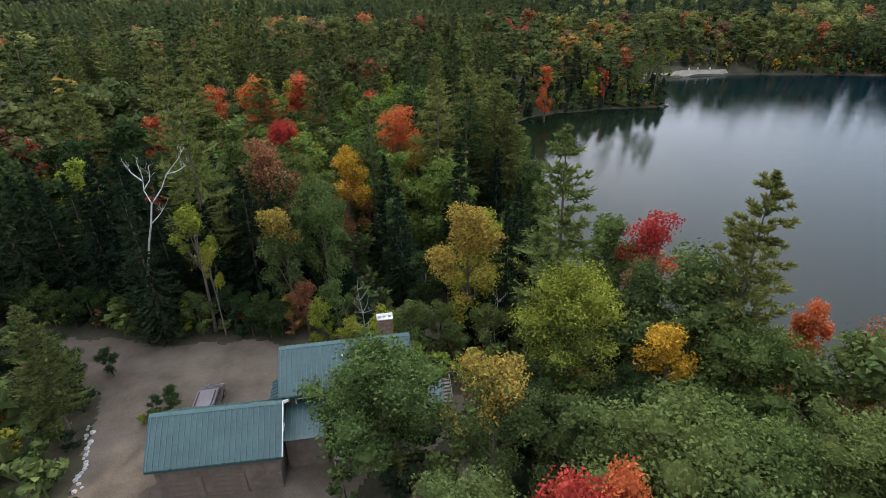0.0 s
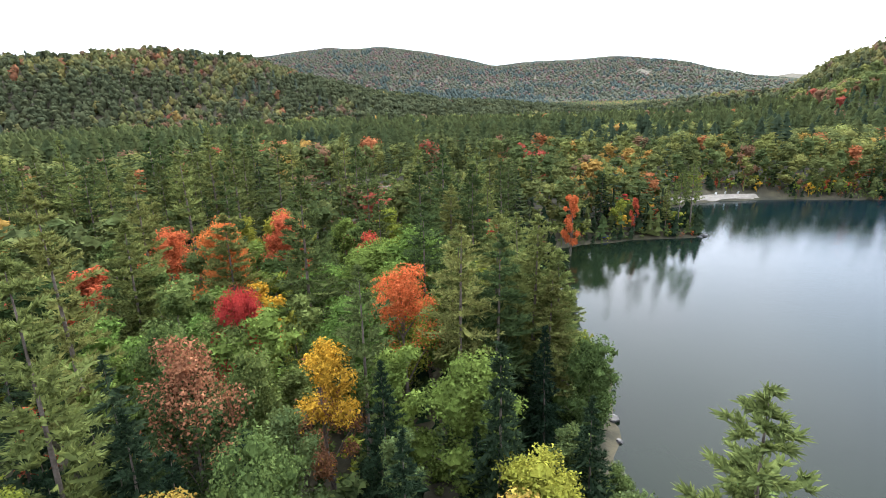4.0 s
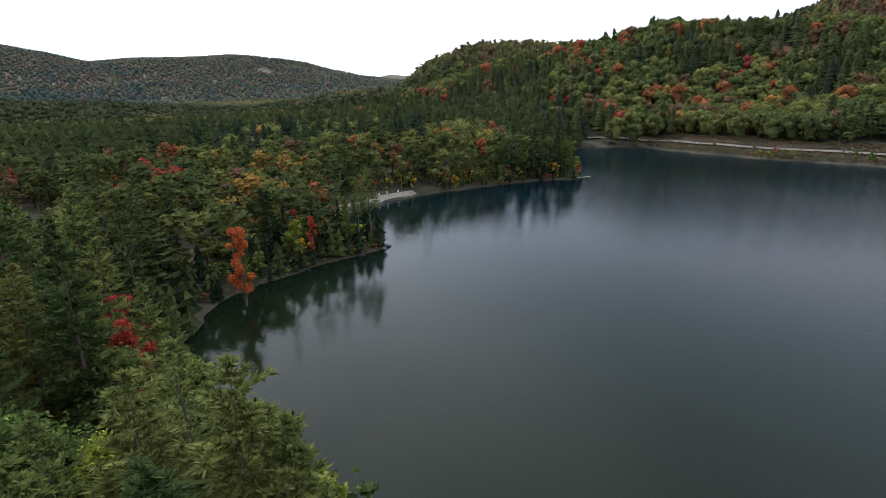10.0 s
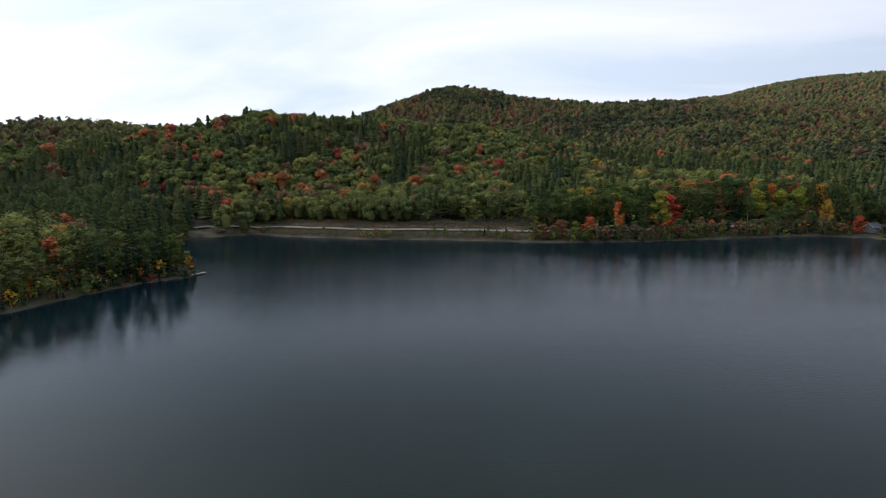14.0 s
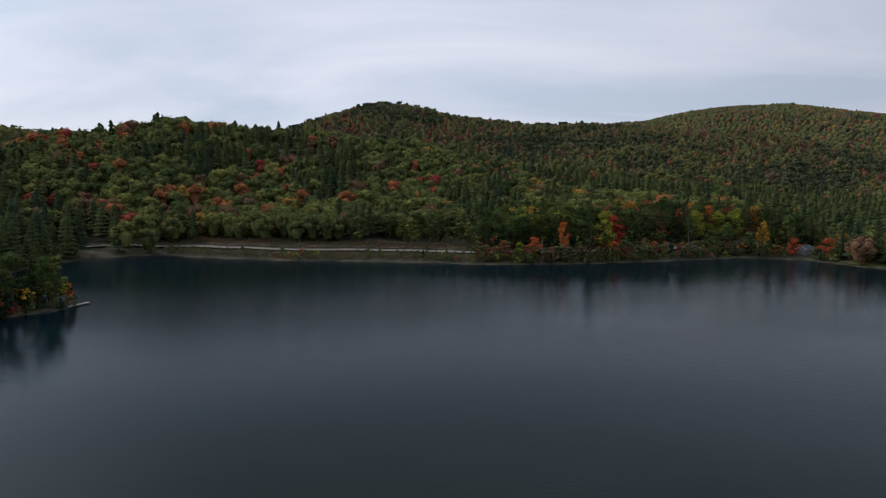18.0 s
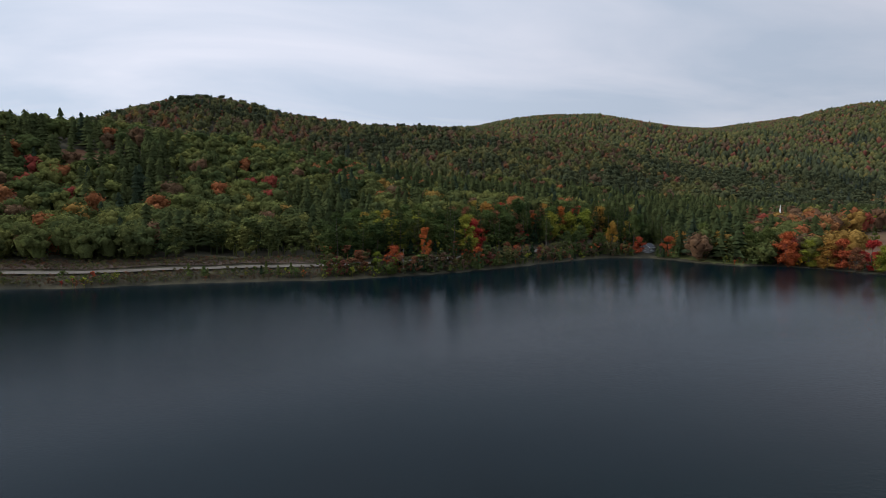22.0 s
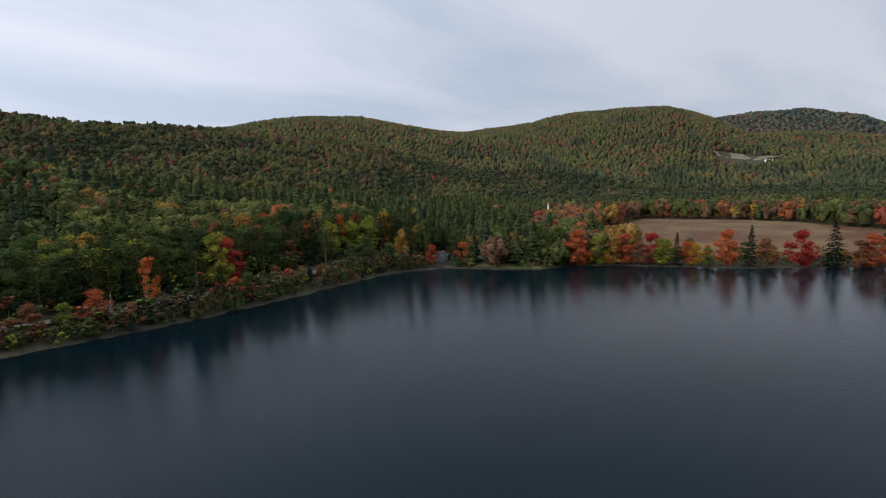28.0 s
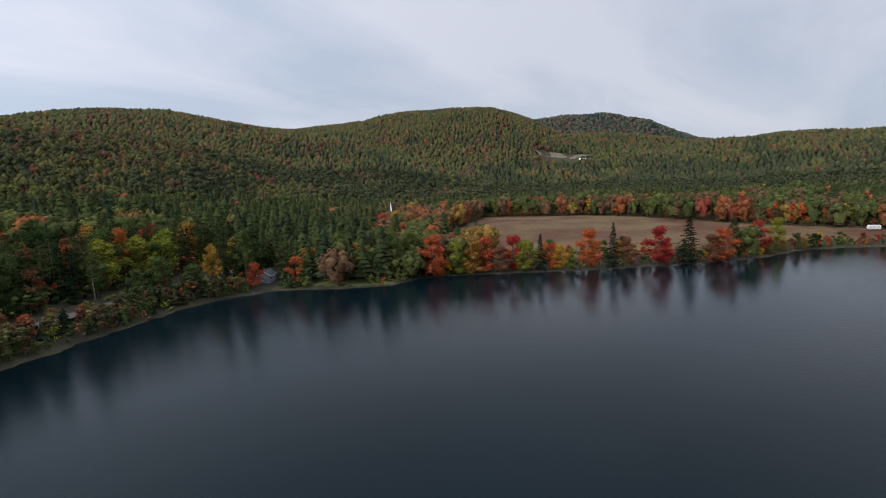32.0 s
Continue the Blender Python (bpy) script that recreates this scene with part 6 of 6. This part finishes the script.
garage = gabled("garage", "long garage with a green ribbed metal roof and white gable boards", "garage", (-17.85, 31.75, YARD), 6.5, 9.9, 3.2, 3.7, 6.2, SIDING, TEAL, TEAL_RIB)
for dx in (-2.6, 0.6):
    d_ = piece("garage_door", box(2.6, 0.06, 2.2, 0.01), SIDING, garage, pose(dx, -2.83, 1.1))
    for k in range(4):
        piece("panel", box(2.5, 0.03, 0.48, 0.008), SIDING, d_, pose(0, -0.04, -0.82 + k * 0.545))
window_on(garage, 4.57, 0, 4.0, 0.7, 0.9, 90)


def minivan():
    root = tagged(new("minivan"), "taupe minivan parked on the gravel beside the garage", "car")
    side = [(-2.35, 0.42), (-2.38, 0.95), (-2.25, 1.1), (-2.05, 1.62), (-1.85, 1.72), (0.55, 1.72), (0.85, 1.64), (1.55, 1.08), (2.25, 0.88), (2.38, 0.6), (2.34, 0.38), (1.9, 0.3), (-2.0, 0.3)]
    piece("body", prism(side, 1.82, 0.06), CARPAINT, root)
    piece("windscreen", prism([(0.92, 1.60), (1.50, 1.12), (1.54, 1.14), (0.96, 1.63)], 1.5), GLASS, root, pose(0.03, 0, 0.01))
    piece("rear_window", prism([(-2.12, 1.55), (-2.27, 1.15), (-2.30, 1.16), (-2.15, 1.57)], 1.4), GLASS, root)
    for y in (-0.915, 0.915):
        for x0, x1 in ((-1.95, -1.0), (-0.92, 0.02), (0.1, 0.95)):
            top = min(x1, 0.62)
            piece("side_window", prism([(x0, 1.12), (x1, 1.12), (top, 1.58), (x0 + 0.05, 1.58)], 0.02), GLASS, root, pose(0, y, 0))
        piece("mirror", box(0.12, 0.2, 0.16, 0.03), CARPAINT, root, pose(1.05, y * 1.12, 1.15))
        piece("roof_rail", box(1.9, 0.05, 0.05), RUBBER, root, pose(-0.7, y * 0.78, 1.78))
        piece("headlight", box(0.1, 0.38, 0.18, 0.03), STEEL, root, pose(2.30, y * 0.72, 0.74))
        piece("tail_light", box(0.08, 0.16, 0.4, 0.02), LAMP_RED, root, pose(-2.34, y * 0.86, 0.95))
        for x in (-1.45, 1.45):
            wheel = new("wheel")
            wheel.parent = root
            wheel.matrix_basis = pose(x, y * 0.93, 0.33, 90, 0, 0)
            for nm, r0, d0, mt in (("tyre", 0.33, 0.21, RUBBER), ("rim", 0.21, 0.225, STEEL)):
                bm = bmesh.new()
                bmesh.ops.create_cone(bm, cap_ends=True, segments=20, radius1=r0, radius2=r0, depth=d0)
                piece(nm, shaped(bm, 0.015), mt, wheel)
    for x in (-2.37, 2.37):
        piece("bumper", box(0.12, 1.7, 0.22, 0.04), CARPAINT, root, pose(x, 0, 0.46))
    return root


van = minivan()
van.matrix_basis = pose(-22.1, 38.4, float(height(-22.1, 38.4)) + 0.12, 0, 0, 97)


def stone_mesh(seed, flat=0.7):
    bm = bmesh.new()
    bmesh.ops.create_icosphere(bm, subdivisions=2, radius=1)
    r = random.Random(seed)
    for v in bm.verts:
        v.co *= 1 + 0.42 * noise.noise(v.co * 1.5 + Vector((seed * 3.1, 0, 0)))
        v.co.z *= flat
    return shaped(bm)


rocks = [stone_mesh(k) for k in (1, 2, 3)]
boulders = [stone_mesh(k) for k in (5, 6, 7)]
WET_STONE = surface("wet_stone", (0.035, 0.033, 0.03), (0.09, 0.085, 0.08), 1.3, 0.6, bump=0.02, fine=9.0)
stone_row = tagged(new("stone_row"), "row of pale stones along the edge of the drive", "stones")
rr = random.Random(4)
for k in range(20):
    u = k / 19
    x, y = -32.2 + 2.9 * u + rr.uniform(-0.35, 0.35), 36.4 - 7.0 * u
    size = rr.uniform(0.12, 0.28)
    piece("stone", rocks[k % 3], STONE, stone_row, pose(x, y, float(height(x, y)) + 0.12, 0, 0, rr.uniform(0, 360)) @ Matrix.Diagonal((size, size, size, 1)))
for x, y, size in ((20.3, 91.5, 0.9), (19.5, 86.5, 0.5), (17.6, 80, 0.7), (77.5, 187.5, 1.1), (75.5, 186, 0.8), (33, 52.5, 0.6)):
    rock = piece("boulder", boulders[int(x) % 3], WET_STONE, None, pose(x, y, 0.1, 0, 0, x * 40) @ Matrix.Diagonal((size, size, size * 0.8, 1)))
    tagged(rock, "dark wet boulder at the lake's edge", "rock", group="shore boulders")

for x, y, tall, species in ((-26.0, 39.2, 2.0, "shade_green"), (-25.3, 37.8, 1.9, "shade_green"), (-27.0, 38.2, 1.9, "shade_green"), (-26.6, 36.9, 1.6, "green"), (-26.4, 40.2, 1.5, "green"), (-27.4, 36.6, 1.2, "lime")):
    plant("birchy", species, x, y, tall, 1.5)

# a dead birch with two bare forks
birch = tagged(new("dead_birch"), "bare white birch with a forked dead top at the yard's edge", "tree")
birch.matrix_basis = pose(-33.4, 51.8, 7.0)
piece("trunk", mesh_from("birch_trunk", *tube([(0, 0, -0.3), (0.4, -0.3, 4), (1.2, -0.9, 7), (2.6, -1.9, 10), (4.0, -2.9, 13), (5.0, -3.5, 15), (5.9, -4.0, 17.3)], [0.15, 0.14, 0.125, 0.11, 0.095, 0.085, 0.07], 8), BIRCH), BIRCH, birch)
forks = [[(5.9, -4.0, 17.2), (5.5, -4.0, 18.6), (5.8, -4.1, 19.8), (5.7, -4.2, 21.4)], [(5.9, -4.0, 17.2), (7.1, -3.9, 18.6), (7.9, -3.8, 20.0), (9.3, -3.8, 21.4), (10.2, -3.8, 22.6)], [(5.5, -4.0, 18.6), (6.4, -4.1, 19.6), (6.7, -4.2, 21.0)], [(7.9, -3.8, 20.0), (9.2, -4.1, 20.4), (10.2, -4.3, 21.0)], [(5.1, -3.5, 15), (6.2, -3.5, 16.0), (6.7, -3.6, 16.6)], [(5.7, -4.2, 19.6), (5.0, -4.3, 20.4), (4.7, -4.4, 21.3)]]
twig = random.Random(12)
for line in forks:
    limb = piece("limb", mesh_from("birch_limb", *tube(line, np.linspace(0.06, 0.014, len(line)), 5), BIRCH), BIRCH, birch)
    for k in range(5):
        a, b = Vector(line[-2]), Vector(line[-1])
        start = a.lerp(b, twig.random())
        mid = start + Vector((twig.uniform(-0.4, 0.4), twig.uniform(-0.4, 0.4), twig.uniform(0.2, 0.5)))
        end = mid + Vector((twig.uniform(-0.4, 0.4), twig.uniform(-0.4, 0.4), twig.uniform(0.2, 0.7)))
        piece("twig", mesh_from("birch_twig", *tube([start, mid, end], [0.016, 0.012, 0.006], 3), BIRCH), BIRCH, limb)


def bare_tree(x, y, top, seed, label):
    """A leafless grey tree: a stem with crooked limbs, each with a few twigs."""
    r = random.Random(seed)
    z = float(height(x, y))
    tall = top - z
    root = tagged(new("bare_tree"), label, "tree", group="bare trees")
    root.matrix_basis = pose(x, y, z)
    stem = [(0.02 * tall * math.sin(k * 1.3 + seed), 0.02 * tall * math.cos(k * 1.7), tall * k / 6 - 0.2) for k in range(7)]
    piece("trunk", mesh_from("bare_trunk", *tube(stem, np.linspace(0.013, 0.002, 7) * tall, 6), DEADWOOD), DEADWOOD, root)
    for k in range(11):
        level = r.uniform(0.35, 0.95)
        ang, reach = r.uniform(0, 6.28), tall * 0.22 * (1.15 - level) * r.uniform(0.7, 1.2) + 0.4
        foot = Vector(stem[int(level * 6)])
        mid = foot + Vector((math.cos(ang) * reach * 0.55, math.sin(ang) * reach * 0.55, reach * r.uniform(0.2, 0.5)))
        tip = mid + Vector((math.cos(ang + r.uniform(-0.5, 0.5)) * reach * 0.5, math.sin(ang) * reach * 0.5, reach * r.uniform(0.2, 0.7)))
        limb = piece("limb", mesh_from("bare_limb", *tube([foot, mid, tip], [0.0045 * tall, 0.003 * tall, 0.001 * tall], 4), DEADWOOD), DEADWOOD, root)
        for q in range(4):
            start = mid.lerp(tip, r.random())
            end = start + Vector((r.uniform(-0.5, 0.5), r.uniform(-0.5, 0.5), r.uniform(0.3, 0.9))) * (0.06 * tall)
            piece("twig", mesh_from("bare_twig", *tube([start, start.lerp(end, 0.5) + Vector((0.05, 0, 0.05)), end], [0.0014 * tall, 0.001 * tall, 0.0004 * tall], 3), DEADWOOD), DEADWOOD, limb)


DEADWOOD = surface("grey_deadwood", (0.15, 0.135, 0.125), (0.30, 0.28, 0.26), 2.0, 0.9, fine=9.0)
bare_tree(317.5, 60.6, 12.8, 3, "leafless grey tree standing at the water's edge")
bare_tree(-8.8, 47.6, 16.0, 5, "bare grey tree among saplings behind the house")
bare_tree(5.2, 46.8, 14.5, 8, "bare twiggy tree at the edge of the wood")

# along the shores
cottage = gabled("cottage", "small grey waterside cottage with a dark shingle roof", "cottage", (362, -89, float(height(362.0, -89.0))), -60, 7.0, 3.0, 2.7, 4.9, GREY_SIDING, SLATE)
for x in (-1.6, 0.2, 1.9):
    window_on(cottage, x, -2.63, 1.4, 0.9, 0.9, 0)
window_on(cottage, -3.13, 0, 1.5, 1.0, 1.0, -90)
steeple = tagged(new("church"), "white wooden church with a tall pointed steeple among red trees", "church")
steeple.matrix_basis = pose(432, -244, float(height(432.0, -244.0)), 0, 0, 30)
piece("nave", prism([(-3, -0.5), (3, -0.5), (3, 3.6), (0, 6), (-3, 3.6)], 11), WHITE, steeple, pose(0, 6.5, 0))
piece("roof_slope", prism([(-3.3, 3.5), (0, 6.15), (3.3, 3.5), (3.3, 3.65), (0, 6.35), (-3.3, 3.65)], 11.4), SLATE, steeple, pose(0, 6.5, 0))
piece("tower", box(2.1, 2.1, 11.0, 0.05), WHITE, steeple, pose(0, 0, 5.2))
piece("belfry", box(1.5, 1.5, 2.2, 0.05), WHITE, steeple, pose(0, 0, 11.8))
bm = bmesh.new()
bmesh.ops.create_cone(bm, cap_ends=True, segments=8, radius1=0.9, radius2=0.04, depth=6.5)
piece("spire", shaped(bm), WHITE, steeple, pose(0, 0, 16.1))
for name, label, x, y, turn, ln, run, eave, ridge, wall, roof in (
    ("farmhouse", "white farmhouse with a dark roof behind the meadow", 311, -398, 20, 9, 4, 4.5, 7.5, WHITE, SLATE),
    ("cottage", "dark-roofed house at the edge of the meadow woods", 263, -378, 5, 13, 4.5, 3.2, 6.0, GREY_SIDING, SLATE),
    ("cottage", "low grey house half hidden behind the meadow trees", 220, -384, 10, 11, 4, 2.8, 5.0, GREY_SIDING, SLATE),
    ("farmhouse", "white farmhouse far up the wooded slope", 640, -1100, 30, 14, 6, 6, 10, WHITE, WHITE),
    ("farmhouse", "white house far off among trees", 655, -1045, -20, 11, 5, 5, 9, WHITE, SLATE),
    ("farmhouse", "pale house far off below the hills", 505, -1214, 10, 13, 6, 6, 10, WHITE, SLATE)):
    b = gabled(name, label, "house", (x, y, float(height(float(x), float(y)))), turn, ln, run, eave, ridge, wall, roof)
    for k in range(4):
        window_on(b, -ln * 0.3 + k * ln * 0.2, -(run - 0.4) - 0.03, 1.5, 0.9, 1.1, 0)
        window_on(b, -ln * 0.3 + k * ln * 0.2, run - 0.4 + 0.03, 1.5, 0.9, 1.1, 180)


def camper():
    root = tagged(new("camper_trailer"), "white camper trailer parked on the meadow by the shore", "camper")
    piece("body", prism([(-3.0, 0.5), (2.6, 0.5), (3.0, 1.2), (2.7, 2.5), (2.3, 2.75), (-2.7, 2.75), (-3.0, 2.4)], 2.3, 0.05), WHITE, root)
    piece("stripe", box(5.4, 2.34, 0.18), SIDING, root, pose(-0.1, 0, 1.1))
    for x in (-1.8, 0.2, 1.7):
        window_on(root, x, -1.18, 1.8, 0.8, 0.5, 0)
        window_on(root, x, 1.18, 1.8, 0.8, 0.5, 180)
    for y in (-1.0, 1.0):
        bm = bmesh.new()
        bmesh.ops.create_cone(bm, cap_ends=True, segments=16, radius1=0.35, radius2=0.35, depth=0.2)
        piece("tyre", shaped(bm, 0.02), RUBBER, root, pose(-0.3, y, 0.35, 90, 0, 0))
    piece("drawbar", box(1.3, 0.1, 0.1), STEEL, root, pose(3.5, 0, 0.5))
    return root


camper().matrix_basis = pose(160, -330, float(height(160.0, -330.0)) + 0.3, 0, 0, 15)

dock = tagged(new("dock"), "narrow weathered wooden dock off the point", "dock")
dock.matrix_basis = pose(203, 220.5, 0.45, 0, 0, -14)
for k in range(14):
    piece("plank", box(0.5, 1.6, 0.06), PLANK, dock, pose(-3.5 + k * 0.53, 0, 0))
for x in (-3.2, 0, 3.2):
    for y in (-0.7, 0.7):
        piece("post", box(0.14, 0.14, 1.8), PLANK, dock, pose(x, y, -0.75))

chair = tagged(new("beach_chair"), "white beach chair standing on the sand", "chair", group="chairs on the beach")
piece("seat", box(0.6, 0.6, 0.06, 0.01), WHITE, chair, pose(0, 0, 0.4))
piece("backrest", box(0.6, 0.06, 0.8, 0.01), WHITE, chair, pose(0, 0.32, 0.8, -18, 0, 0))
for x in (-0.26, 0.26):
    for y in (-0.26, 0.26):
        piece("leg", box(0.06, 0.06, 0.4), WHITE, chair, pose(x, y, 0.2))
    piece("armrest", box(0.08, 0.6, 0.05), WHITE, chair, pose(x * 1.15, 0, 0.62))
spots = [(109, 245.2), (113.2, 245.9), (118.6, 246.2)]
chair.matrix_basis = pose(*spots[0], float(height(*spots[0])) + 0.15, 0, 0, 170)
for k, (x, y) in enumerate(spots[1:]):
    chair_spot = pose(x, y, float(height(x, y)) + 0.15, 0, 0, 160 + 15 * k)
    copy_thing(chair, chair_spot)

canoe = tagged(new("canoe"), "blue canoe lying upturned on the bank", "canoe")
hull_v, hull_f = tube([(-2.2, 0, 0.05), (-1.6, 0, 0.2), (0, 0, 0.3), (1.6, 0, 0.2), (2.2, 0, 0.05)], [0.04, 0.3, 0.45, 0.3, 0.04], 10)
piece("hull", mesh_from("hull", hull_v, hull_f, BLUE), BLUE, canoe)
piece("keel", box(3.6, 0.05, 0.06), BLUE, canoe, pose(0, 0, 0.72))
canoe.matrix_basis = pose(46.6, 185.6, float(height(46.6, 185.6)) + 0.15, 0, 0, 20) @ Matrix.Diagonal((0.6, 0.7, 0.7, 1))

# driftwood on the shore
for x, y, turn, ln in ((33.5, 53.0, 30, 3.2), (36.5, 49.5, -20, 2.4), (27.5, 177.5, 60, 4.0), (60, 187, 10, 3.5)):
    log = tagged(new("driftwood_log"), "bleached driftwood log lying in the shallows", "log", group="driftwood logs")
    log.matrix_basis = pose(x, y, 0.12, 0, 0, turn)
    piece("stem", mesh_from("log_stem", *tube([(-ln / 2, 0, 0), (0, 0.12, 0.04), (ln / 2, -0.05, 0.02)], [0.14, 0.12, 0.06], 8), PLANK), PLANK, log)
    piece("stub", mesh_from("log_stub", *tube([(0.2, 0.1, 0.05), (0.4, 0.5, 0.3)], [0.05, 0.02], 5), PLANK), PLANK, log)
